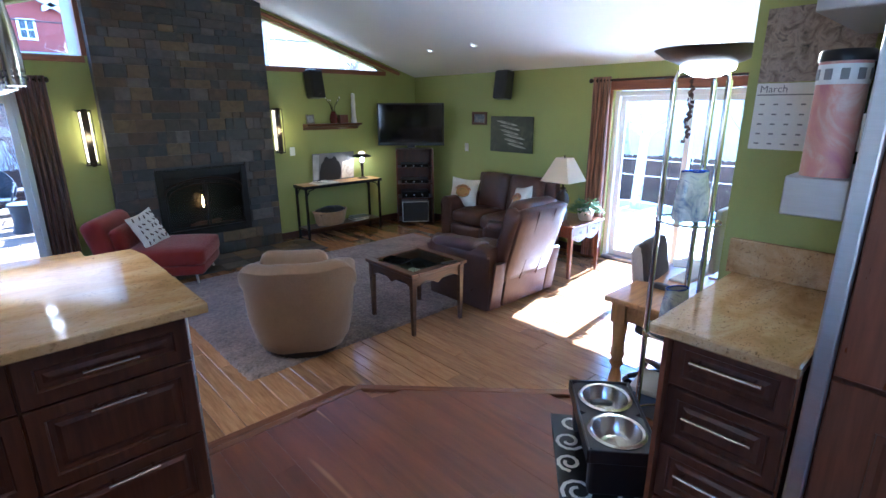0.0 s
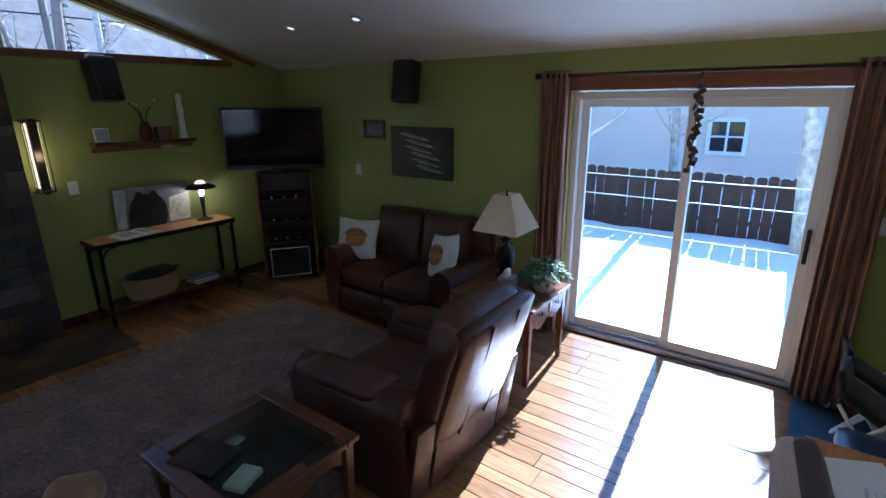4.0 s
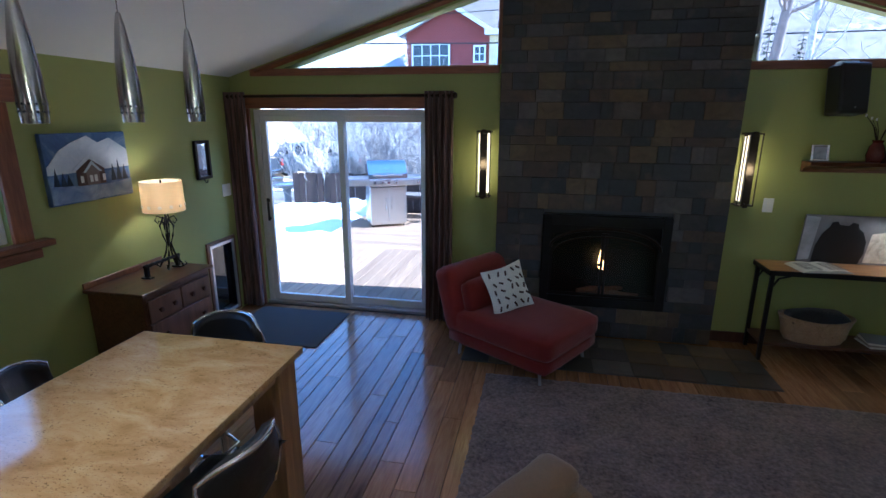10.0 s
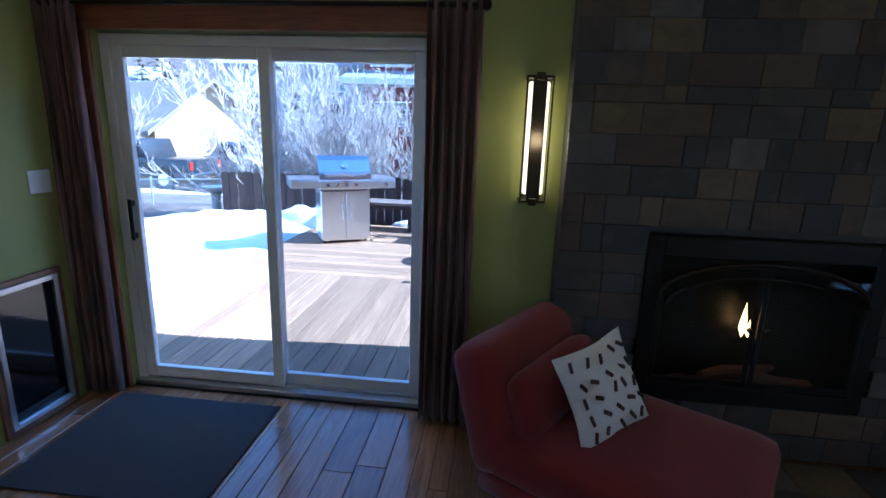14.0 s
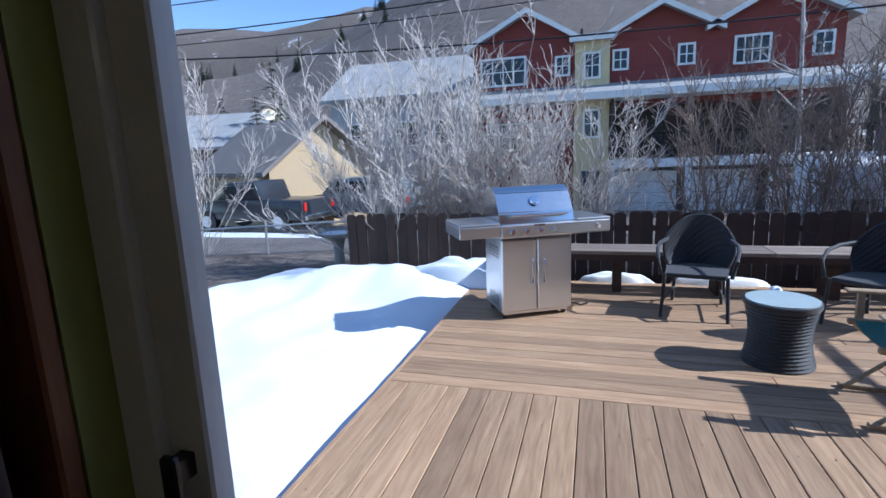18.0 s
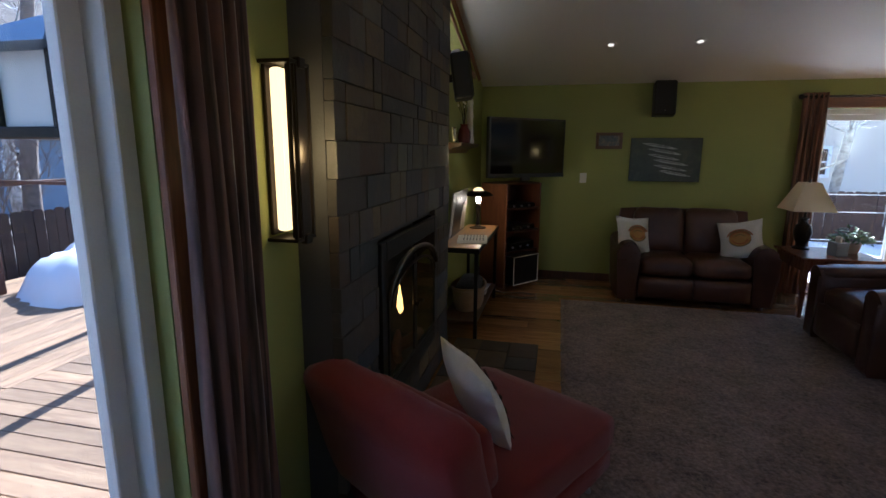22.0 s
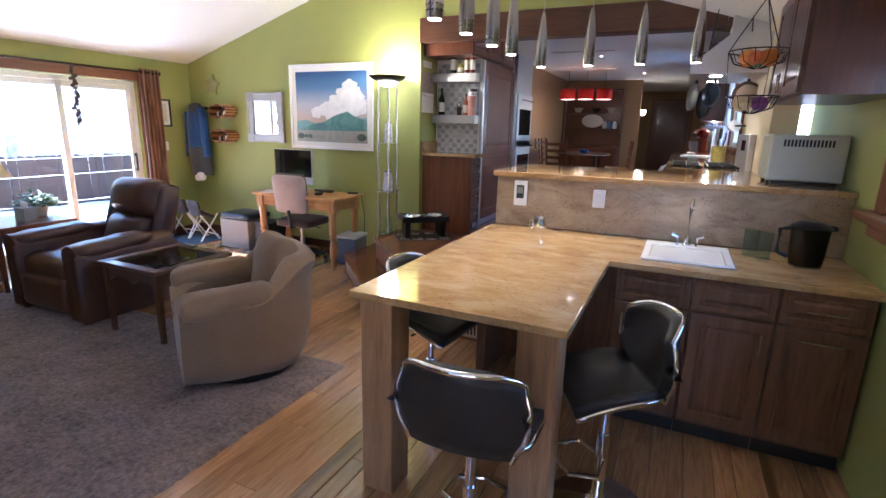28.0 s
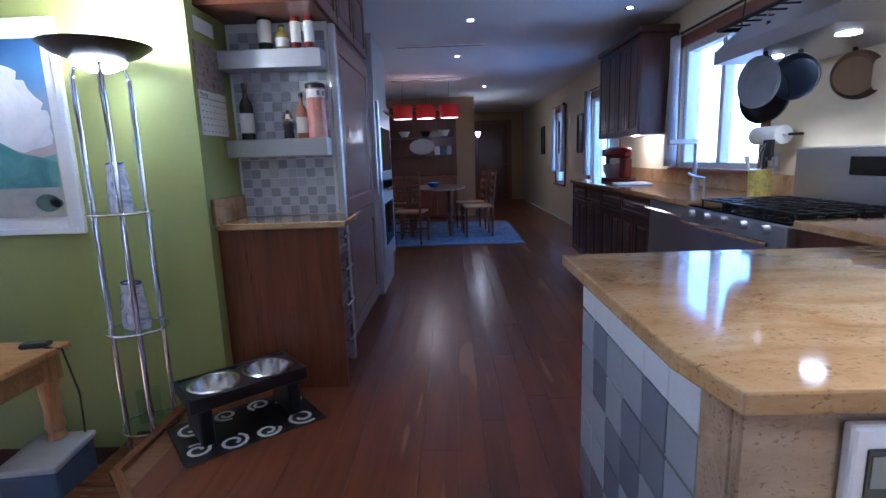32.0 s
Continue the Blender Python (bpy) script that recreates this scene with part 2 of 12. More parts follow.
class Nodes:
    """A node material under way."""

    def __init__(self, name):
        self.mat = bpy.data.materials.new(name)
        self.mat.use_nodes = True
        self.t = self.mat.node_tree
        self.bsdf = self.t.nodes["Principled BSDF"]
        self.out = self.t.nodes["Material Output"]

    def node(self, kind, **kw):
        n = self.t.nodes.new(kind)
        for k, v in kw.items():
            n.inputs[k.replace("_", " ")].default_value = v
        return n

    def link(self, a, b):
        self.t.links.new(a, b)

    def coords(self, scale=(1, 1, 1), rot=(0, 0, 0), shift=None):
        c = self.node("ShaderNodeTexCoord")
        m = self.node("ShaderNodeMapping")
        m.inputs["Scale"].default_value = scale
        m.inputs["Rotation"].default_value = rot
        self.link(c.outputs["Object"], m.inputs["Vector"])
        if shift is not None:
            info = self.node("ShaderNodeObjectInfo")
            k = self.node("ShaderNodeMath")
            k.operation = "MULTIPLY"
            k.inputs[1].default_value = shift
            self.link(info.outputs["Random"], k.inputs[0])
            self.link(k.outputs[0], m.inputs["Location"])
        return m.outputs["Vector"]

    def noise(self, vec, scale, detail=4.0, rough=0.55, dist=0.0):
        n = self.node("ShaderNodeTexNoise", Scale=scale, Detail=detail, Roughness=rough, Distortion=dist)
        self.link(vec, n.inputs["Vector"])
        return n.outputs["Fac"]

    def ramp(self, fac, *stops):
        r = self.node("ShaderNodeValToRGB")
        e = r.color_ramp.elements
        while len(e) < len(stops):
            e.new(0.5)
        for k, (p, c) in enumerate(stops):
            e[k].position = p
            e[k].color = (*c, 1) if len(c) == 3 else c
        self.link(fac, r.inputs["Fac"])
        return r.outputs["Color"]

    def mix(self, fac, a, b, blend="MIX"):
        n = self.node("ShaderNodeMix")
        n.data_type, n.blend_type = "RGBA", blend
        for s, v in ((n.inputs[0], fac), (n.inputs[6], a), (n.inputs[7], b)):
            if hasattr(v, "is_linked"):
                self.link(v, s)
            else:
                s.default_value = v if isinstance(v, (int, float)) else (*v, 1)
        return n.outputs[2]

    def bump(self, height, strength=0.2, dist=0.01):
        b = self.node("ShaderNodeBump", Strength=strength, Distance=dist)
        self.link(height, b.inputs["Height"])
        self.link(b.outputs["Normal"], self.bsdf.inputs["Normal"])

    def set(self, **kw):
        for k, v in kw.items():
            s = self.bsdf.inputs[k.replace("_", " ")]
            if hasattr(v, "is_linked"):
                self.link(v, s)
            else:
                s.default_value = (*v, 1) if isinstance(v, tuple) and len(v) == 3 else v
        return self


def paint(name, col, rough=0.6, vary=0.06, scale=3.0, bump=0.05, fine=180.0, metal=0.0, spec=0.5):
    """Paint, plastic, plaster, cloth: colour with broad blotches and fine grain."""
    n = Nodes(name)
    v = n.coords()
    broad = n.noise(v, scale, 3)
    grain = n.noise(v, fine, 2)
    c = n.ramp(broad, (0.3, hexmix(col, 1 - vary)), (0.7, hexmix(col, 1 + vary)))
    c = n.mix(0.12, c, n.ramp(grain, (0.3, hexmix(col, 0.8)), (0.7, hexmix(col, 1.2))))
    n.set(Base_Color=c, Roughness=rough, Metallic=metal, Specular_IOR_Level=spec)
    n.set(Roughness=n.ramp(broad, (0.2, (rough * 0.9,) * 3), (0.8, (min(1, rough * 1.12),) * 3)))
    if bump:
        n.bump(grain, bump, 0.004)
    return n.mat


def wood(name, dark, light, rough=0.4, along="x", grain=1.0, piece=0.35, bump=0.08, coat=0.0, knots=False):
    """Timber with grain along an axis; pieces differ by Object Info's Random."""
    n = Nodes(name)
    s = {"x": (1.2, 14, 14), "y": (14, 1.2, 14), "z": (14, 14, 1.2)}[along]
    v = n.coords(tuple(a * grain for a in s), shift=37.0)
    f = n.noise(v, 2.2, 6, 0.6, 1.4)
    g = n.noise(v, 9, 3, 0.6, 0.4)
    mid = tuple((a + b) / 2 for a, b in zip(dark, light))
    c = n.ramp(f, (0.32, dark), (0.5, mid), (0.68, light))
    c = n.mix(0.3, c, n.ramp(g, (0.35, hexmix(dark, 0.8)), (0.65, light)))
    info = n.node("ShaderNodeObjectInfo")
    tone = n.ramp(info.outputs["Random"], (0.0, (1 - piece,) * 3), (0.5, (1,) * 3), (1.0, (1 + piece * 0.8, 1 + piece * 0.7, 1 + piece * 0.6)))
    c = n.mix(1.0, c, tone, "MULTIPLY")
    if knots:
        kv = n.coords(tuple(a * 0.32 for a in s), shift=91.0)
        k = n.node("ShaderNodeTexVoronoi", Scale=0.9)
        n.link(kv, k.inputs["Vector"])
        c = n.mix(n.ramp(k.outputs["Distance"], (0.05, (0.8,) * 3), (0.13, (0, 0, 0))), c, hexmix(dark, 0.35))
    n.set(Base_Color=c, Roughness=n.ramp(g, (0.2, (rough * 0.85,) * 3), (0.8, (min(1, rough * 1.2),) * 3)), Coat_Weight=coat, Coat_Roughness=0.12)
    n.bump(g, bump, 0.003)
    return n.mat


def cherry_boards(name, dark, light, sap):
    """Oiled cherry along y: broad heartwood figure, now and then a thin pale streak of sapwood."""
    n = Nodes(name)
    v = n.coords((9, 0.9, 9), shift=53.0)
    f = n.noise(v, 1.3, 4, 0.55, 0.9)
    g = n.noise(v, 7, 3, 0.6, 0.4)
    c = n.ramp(f, (0.22, dark), (0.78, light))
    c = n.mix(0.15, c, n.ramp(g, (0.35, hexmix(dark, 0.8)), (0.65, light)))
    info = n.node("ShaderNodeObjectInfo")
    c = n.mix(1.0, c, n.ramp(info.outputs["Random"], (0.0, (0.90, 0.90, 0.90)), (0.6, (1.0, 1.0, 1.0)), (1.0, (1.10, 1.08, 1.05))), "MULTIPLY")
    streak = n.noise(n.coords((6.5, 0.55, 6.5), shift=29.0), 1.6, 1, 0.4, 0.25)
    c = n.mix(n.ramp(streak, (0.715, (0, 0, 0)), (0.745, (0.7,) * 3)), c, sap)
    n.set(Base_Color=c, Roughness=n.ramp(g, (0.2, (0.27,) * 3), (0.8, (0.33,) * 3)), Coat_Weight=0.2, Coat_Roughness=0.18)
    n.bump(g, 0.02, 0.002)
    return n.mat


def granite(name, base, dark, light, rough=0.12):
    n = Nodes(name)
    v = n.coords((1.6, 3.4, 3.4), (0, 0.55, 0.6))
    drift = n.noise(v, 2.6, 6, 0.62, 0.8)
    c = n.ramp(drift, (0.28, dark), (0.48, base), (0.72, light))
    speck = n.noise(n.coords((1, 1.8, 1.8), (0, 0.55, 0.6)), 75, 3, 0.7)
    patch = n.noise(v, 5.0, 3, 0.6)
    few = n.mix(1.0, n.ramp(speck, (0.57, (0, 0, 0)), (0.64, (0.8,) * 3)), n.ramp(patch, (0.42, (0.3,) * 3), (0.62, (1, 1, 1))), "MULTIPLY")
    c = n.mix(few, c, hexmix(dark, 0.38))
    c = n.mix(n.ramp(n.noise(n.coords((1, 1.7, 1.7), (0, 0.5, 0.7)), 9, 4, 0.7), (0.56, (0, 0, 0)), (0.72, (0.35,) * 3)), c, hexmix(light, 1.1))
    n.set(Base_Color=c, Roughness=rough, Coat_Weight=0.3, Coat_Roughness=0.04)
    return n.mat


def stone_tiles(name, cols, rough=0.55, bump=0.5):
    """Cleft slate: each piece has its own tone."""
    n = Nodes(name)
    v = n.coords(shift=53.0)
    info = n.node("ShaderNodeObjectInfo")
    tone = n.ramp(info.outputs["Random"], *[(k / len(cols), c) for k, c in enumerate(cols)])
    tone.node.color_ramp.interpolation = "CONSTANT"
    f = n.noise(v, 9, 6, 0.65, 0.6)
    c = n.mix(1.0, tone, n.ramp(f, (0.25, (0.55,) * 3), (0.75, (1.35,) * 3)), "MULTIPLY")
    c = n.mix(n.ramp(n.noise(v, 5, 3), (0.58, (0, 0, 0)), (0.75, (0.5,) * 3)), c, (0.16, 0.11, 0.07))
    n.set(Base_Color=c, Roughness=n.ramp(f, (0.2, (rough * 0.75,) * 3), (0.8, (min(1, rough * 1.3),) * 3)))
    n.bump(f, bump, 0.012)
    return n.mat


def leather(name, col, worn, rough=0.38):
    n = Nodes(name)
    v = n.coords()
    f = n.noise(v, 4, 4)
    vo = n.node("ShaderNodeTexVoronoi", Scale=190.0)
    n.link(v, vo.inputs["Vector"])
    crease = n.noise(v, 22, 4, 0.6, 1.5)
    c = n.ramp(f, (0.35, col), (0.75, worn))
    n.set(Base_Color=c, Roughness=n.ramp(crease, (0.3, (rough * 0.8,) * 3), (0.7, (rough * 1.25,) * 3)))
    h = n.mix(0.5, vo.outputs["Distance"], crease)
    n.bump(h, 0.25, 0.006)
    return n.mat


def weave(name, a, b, scale=300.0, rough=0.9, bump=0.4, blotch=8.0):
    """Cloth, carpet, suede."""
    n = Nodes(name)
    v = n.coords()
    f = n.noise(v, blotch, 4, 0.65)
    g = n.noise(v, scale, 2, 0.7)
    c = n.ramp(f, (0.3, a), (0.7, b))
    c = n.mix(0.5, c, n.ramp(g, (0.3, hexmix(a, 0.55)), (0.7, hexmix(b, 1.3))))
    n.set(Base_Color=c, Roughness=rough, Sheen_Weight=0.25, Sheen_Roughness=0.5, Specular_IOR_Level=0.2)
    n.bump(g, bump, 0.006)
    return n.mat


def striped(name, cols, scale=60.0, axis=0, rough=0.75):
    """Upright stripes of several tones across a hanging."""
    n = Nodes(name)
    c0 = n.node("ShaderNodeTexCoord")
    m = n.node("ShaderNodeMapping")
    sc = [0.02, 0.02, 0.02]
    sc[axis] = 1.0
    m.inputs["Scale"].default_value = sc
    n.link(c0.outputs["Object"], m.inputs["Vector"])
    f = n.noise(m.outputs["Vector"], scale, 2, 0.8)
    k = len(cols)
    c = n.ramp(f, *[(0.3 + 0.4 * i / max(1, k - 1), col) for i, col in enumerate(cols)])
    n.set(Base_Color=c, Roughness=rough, Sheen_Weight=0.2)
    n.bump(n.noise(n.coords(), 260, 2), 0.2, 0.003)
    return n.mat


def metal(name, col, rough, brush=None):
    n = Nodes(name)
    v = n.coords(brush or (1, 1, 1))
    f = n.noise(v, 40, 3)
    n.set(Base_Color=n.ramp(f, (0.3, hexmix(col, 0.96)), (0.7, hexmix(col, 1.04))), Metallic=1.0,
          Roughness=n.ramp(f, (0.25, (rough * 0.9,) * 3), (0.75, (min(1, rough * 1.14),) * 3)))
    return n.mat


def clear(name, tint=(1, 1, 1), rough=0.0, gloss=0.08):
    """Thin pane: lets light through, with a mirror share that grows at a slant."""
    m = bpy.data.materials.new(name)
    m.use_nodes = True
    t = m.node_tree
    t.nodes.clear()
    o = t.nodes.new("ShaderNodeOutputMaterial")
    a = t.nodes.new("ShaderNodeBsdfTransparent")
    a.inputs["Color"].default_value = (*tint, 1)
    g = t.nodes.new("ShaderNodeBsdfGlossy")
    g.inputs["Roughness"].default_value = rough
    fc = t.nodes.new("ShaderNodeLayerWeight")
    fc.inputs["Blend"].default_value = 0.5
    pw = t.nodes.new("ShaderNodeMath")
    pw.operation = "POWER"
    t.links.new(fc.outputs["Facing"], pw.inputs[0])
    pw.inputs[1].default_value = 4.0
    fr = t.nodes.new("ShaderNodeMath")
    fr.operation = "MULTIPLY_ADD"
    t.links.new(pw.outputs[0], fr.inputs[0])
    fr.inputs[1].default_value = gloss * 4
    fr.inputs[2].default_value = gloss * 0.3
    mx = t.nodes.new("ShaderNodeMixShader")
    t.links.new(fr.outputs[0], mx.inputs[0])
    t.links.new(a.outputs[0], mx.inputs[1])
    t.links.new(g.outputs[0], mx.inputs[2])
    t.links.new(mx.outputs[0], o.inputs["Surface"])
    return m


def glow(name, col, strength):
    n = Nodes(name)
    n.set(Base_Color=col, Emission_Color=col, Emission_Strength=strength, Roughness=0.6)
    return n.mat


def blotchy(name, cols, scale=5.0, rough=0.35):
    n = Nodes(name)
    f = n.noise(n.coords(), scale, 6, 0.6, 1.2)
    k = len(cols)
    n.set(Base_Color=n.ramp(f, *[(0.28 + 0.44 * i / (k - 1), c) for i, c in enumerate(cols)]), Roughness=rough)
    return n.mat


def shade_cloth(name, col, through=0.5):
    """Lampshade linen: part of the light goes through."""
    n = Nodes(name)
    v = n.coords()
    g = n.noise(v, 300, 2)
    c = n.ramp(g, (0.3, hexmix(col, 0.9)), (0.7, hexmix(col, 1.05)))
    tr = n.node("ShaderNodeBsdfTranslucent")
    n.link(c, tr.inputs["Color"])
    n.set(Base_Color=c, Roughness=0.85)
    mx = n.node("ShaderNodeMixShader")
    mx.inputs[0].default_value = through
    n.link(n.bsdf.outputs[0], mx.inputs[1])
    n.link(tr.outputs[0], mx.inputs[2])
    n.link(mx.outputs[0], n.out.inputs["Surface"])
    return n.mat

# ---- the place's materials ----
M_GREEN = paint("green_wall_paint", (0.325, 0.345, 0.095), 0.62, 0.05, 1.5, 0.12, 260)
M_WHITE = paint("ceiling_paint", (0.80, 0.79, 0.76), 0.8, 0.02, 1.2, 0.15, 220)
M_CREAM = paint("cream_kitchen_paint", (0.72, 0.62, 0.42), 0.65, 0.03, 1.5, 0.1, 240)
M_CEDAR = wood("cedar_trim", (0.16, 0.055, 0.022), (0.30, 0.115, 0.045), 0.42, "x", 0.8, 0.15, 0.1)
M_CEDAR_Z = wood("cedar_trim_upright", (0.16, 0.055, 0.022), (0.30, 0.115, 0.045), 0.42, "z", 0.8, 0.15, 0.1)
M_CEDAR_Y = wood("cedar_trim_long", (0.16, 0.055, 0.022), (0.30, 0.115, 0.045), 0.42, "y", 0.8, 0.15, 0.1)
M_OAK = wood("honey_floor_boards", (0.235, 0.112, 0.044), (0.45, 0.25, 0.112), 0.20, "y", 0.7, 0.33, 0.05, 0.6, True)
M_CHERRY = cherry_boards("dark_cherry_boards", (0.098, 0.027, 0.011), (0.215, 0.068, 0.025), (0.40, 0.20, 0.085))
M_CHERRY_X = wood("cherry_nosing", (0.10, 0.035, 0.016), (0.23, 0.09, 0.04), 0.24, "x", 0.6, 0.2, 0.05, 0.3)
M_RISER = wood("riser_wood", (0.17, 0.075, 0.03), (0.30, 0.15, 0.065), 0.4, "x", 0.7, 0.2, 0.06)
M_CAB = wood("dark_cabinet_wood", (0.040, 0.014, 0.008), (0.095, 0.032, 0.017), 0.33, "z", 0.6, 0.12, 0.05, 0.15)
M_HEADER = wood("dark_header_wood", (0.055, 0.022, 0.012), (0.135, 0.052, 0.026), 0.4, "x", 0.6, 0.1, 0.06, 0.1)
M_TAN = paint("tan_dining_paint", (0.42, 0.26, 0.12), 0.65, 0.04, 1.5, 0.1, 240)
M_CABRED = wood("red_cabinet_wood", (0.10, 0.032, 0.014), (0.19, 0.065, 0.028), 0.3, "z", 0.5, 0.12, 0.05, 0.2)
M_CABMID = wood("brown_cabinet_wood", (0.11, 0.05, 0.024), (0.21, 0.10, 0.05), 0.38, "z", 0.6, 0.12, 0.06)
M_PINE = wood("honey_pine", (0.34, 0.155, 0.045), (0.60, 0.32, 0.11), 0.32, "x", 0.6, 0.12, 0.06, 0.2, True)
M_PINE_Z = wood("honey_pine_upright", (0.34, 0.155, 0.045), (0.60, 0.32, 0.11), 0.32, "z", 0.6, 0.12, 0.06, 0.2)
M_HICK = wood("knotty_post_wood", (0.24, 0.12, 0.05), (0.48, 0.28, 0.13), 0.45, "z", 0.5, 0.12, 0.08, 0.0, True)
M_WALNUT = wood("dark_table_wood", (0.055, 0.022, 0.010), (0.15, 0.062, 0.027), 0.3, "x", 0.6, 0.12, 0.05, 0.3)
M_MAHOG = wood("red_brown_table_wood", (0.11, 0.034, 0.014), (0.21, 0.075, 0.032), 0.28, "z", 0.6, 0.12, 0.05, 0.3)
M_GRANITE = granite("golden_granite", (0.46, 0.285, 0.12), (0.31, 0.175, 0.065), (0.56, 0.41, 0.22), 0.09)
M_GRANITE_V = granite("veined_splash_granite", (0.36, 0.265, 0.17), (0.215, 0.145, 0.095), (0.47, 0.37, 0.25), 0.14)
SLATE = [(0.052, 0.050, 0.050), (0.073, 0.062, 0.050), (0.099, 0.070, 0.042), (0.043, 0.044, 0.045), (0.064, 0.055, 0.046), (0.090, 0.082, 0.074),
         (0.061, 0.051, 0.040), (0.138, 0.098, 0.050), (0.048, 0.048, 0.048), (0.077, 0.053, 0.037), (0.058, 0.056, 0.055), (0.120, 0.105, 0.088)]
M_SLATE = stone_tiles("cleft_slate", SLATE, 0.68, 0.6)
M_GROUT = paint("dark_grout", (0.075, 0.072, 0.07), 0.9, 0.1, 6, 0.3, 90)
M_BRONZE = metal("dark_bronze", (0.045, 0.035, 0.028), 0.45)
M_BLACKMETAL = paint("black_iron", (0.018, 0.017, 0.016), 0.42, 0.1, 10, 0.05, 200, 0.6)
M_CHROME = metal("chrome", (0.80, 0.80, 0.82), 0.07)
M_STEEL = metal("brushed_steel", (0.58, 0.58, 0.60), 0.36, (0.3, 0.3, 6))
M_PENDANT = metal("polished_pendant_steel", (0.46, 0.45, 0.44), 0.2, (0.3, 0.3, 6))
M_NICKEL = metal("satin_nickel", (0.62, 0.60, 0.57), 0.22)
M_BLACKPL = paint("black_plastic", (0.014, 0.014, 0.016), 0.35, 0.08, 6, 0.03, 300)
M_BLACKGLOSS = paint("black_gloss", (0.006, 0.006, 0.007), 0.06, 0.05, 6, 0.0)
M_VINYL = paint("white_vinyl_frame", (0.78, 0.78, 0.76), 0.35, 0.03, 3, 0.03, 160)
M_GLASS = clear("window_glass", (0.97, 0.985, 0.98), 0.0, 0.08)
M_SCREEN = clear("insect_screen_mesh", (0.80, 0.82, 0.85), 0.4, 0.02)
M_TGLASS = clear("shelf_glass", (0.86, 0.94, 0.92), 0.0, 0.12)
M_MIRROR = metal("mirror_silver", (0.9, 0.9, 0.9), 0.015)
M_SOFA = leather("brown_leather", (0.060, 0.024, 0.015), (0.105, 0.045, 0.028), 0.34)
M_BARLEATHER = leather("black_leather", (0.012, 0.012, 0.013), (0.022, 0.021, 0.021), 0.38)
M_SUEDE = weave("tan_suede", (0.235, 0.145, 0.078), (0.31, 0.20, 0.112), 260, 0.95, 0.25, 5)
M_RED = weave("red_sofa_cloth", (0.155, 0.014, 0.011), (0.22, 0.023, 0.018), 320, 0.9, 0.35, 6)
M_RUG = weave("grey_brown_shag", (0.060, 0.042, 0.036), (0.29, 0.21, 0.175), 42, 1.0, 1.0, 4)
M_MATDARK = weave("charcoal_mat_cloth", (0.018, 0.018, 0.021), (0.034, 0.034, 0.037), 160, 0.95, 0.6, 9)
M_PAPER = paint("paper", (0.80, 0.79, 0.75), 0.8, 0.03, 8, 0.03, 120)
M_LINEN = shade_cloth("lampshade_linen", (0.82, 0.70, 0.50), 0.45)
M_CANVAS = weave("white_canvas", (0.72, 0.68, 0.60), (0.82, 0.79, 0.72), 400, 0.95, 0.3, 6)
M_CURT = striped("striped_curtain", [(0.15, 0.065, 0.035), (0.30, 0.145, 0.08), (0.07, 0.034, 0.02), (0.34, 0.19, 0.12)], 34)
M_CURTDARK = striped("dark_striped_curtain", [(0.078, 0.040, 0.032), (0.18, 0.092, 0.072), (0.042, 0.024, 0.019), (0.27, 0.165, 0.135)], 34)
M_SHEER = shade_cloth("sheer_curtain", (0.85, 0.85, 0.86), 0.6)
M_FLAME = glow("flame", (1.0, 0.42, 0.10), 1.5)
M_SCONCE = glow("sconce_glass", (1.0, 0.70, 0.30), 0.5)
M_LAMPDISC = glow("lamp_disc", (1.0, 0.90, 0.72), 3.5)
M_DECK = wood("weathered_deck_boards", (0.25, 0.145, 0.08), (0.46, 0.30, 0.175), 0.7, "y", 0.55, 0.28, 0.25, 0.0, True)
M_DECK_X = wood("weathered_deck_boards_across", (0.25, 0.145, 0.08), (0.46, 0.30, 0.175), 0.7, "x", 0.55, 0.28, 0.25, 0.0, True)
M_FENCE = wood("dark_stained_fence", (0.022, 0.012, 0.009), (0.055, 0.028, 0.02), 0.75, "z", 0.7, 0.3, 0.3)
M_BRICK = stone_tiles("dark_red_brick", [(0.16, 0.06, 0.045), (0.20, 0.075, 0.055), (0.12, 0.05, 0.04), (0.17, 0.07, 0.05)], 0.8, 0.4)
M_MORTAR = paint("mortar", (0.28, 0.26, 0.24), 0.95, 0.08, 10, 0.3, 120)


def snow_material():
    n = Nodes("snow")
    v = n.coords()
    f = n.noise(v, 2.0, 6, 0.6)
    g = n.noise(v, 60, 3)
    n.set(Base_Color=n.ramp(f, (0.3, (0.80, 0.83, 0.88)), (0.7, (0.90, 0.91, 0.92))), Roughness=0.65, Subsurface_Weight=0.0)
    n.bump(n.mix(0.4, f, g), 0.35, 0.05)
    return n.mat


M_SNOW = snow_material()

# ---- the large structure ----
XW, XE, YS, YN = -1.27, 6.02, 0.72, 6.95     # inner faces of the living room
XM, EAVE, PITCH = 2.375, 2.355, 0.30         # ridge line, eaves height, roof slope
ZK, KC = 0.38, 2.80                          # kitchen floor and ceiling heights
KW, KE = -0.93, 2.40                         # kitchen side walls


def roof_z(x):
    return EAVE + PITCH * (XE - x if x > XM else x - XW)


def wall(name, *bms, material=M_GREEN, label=""):
    return tagged(part(name, join(*bms), material), label, "wall", "", "structure")


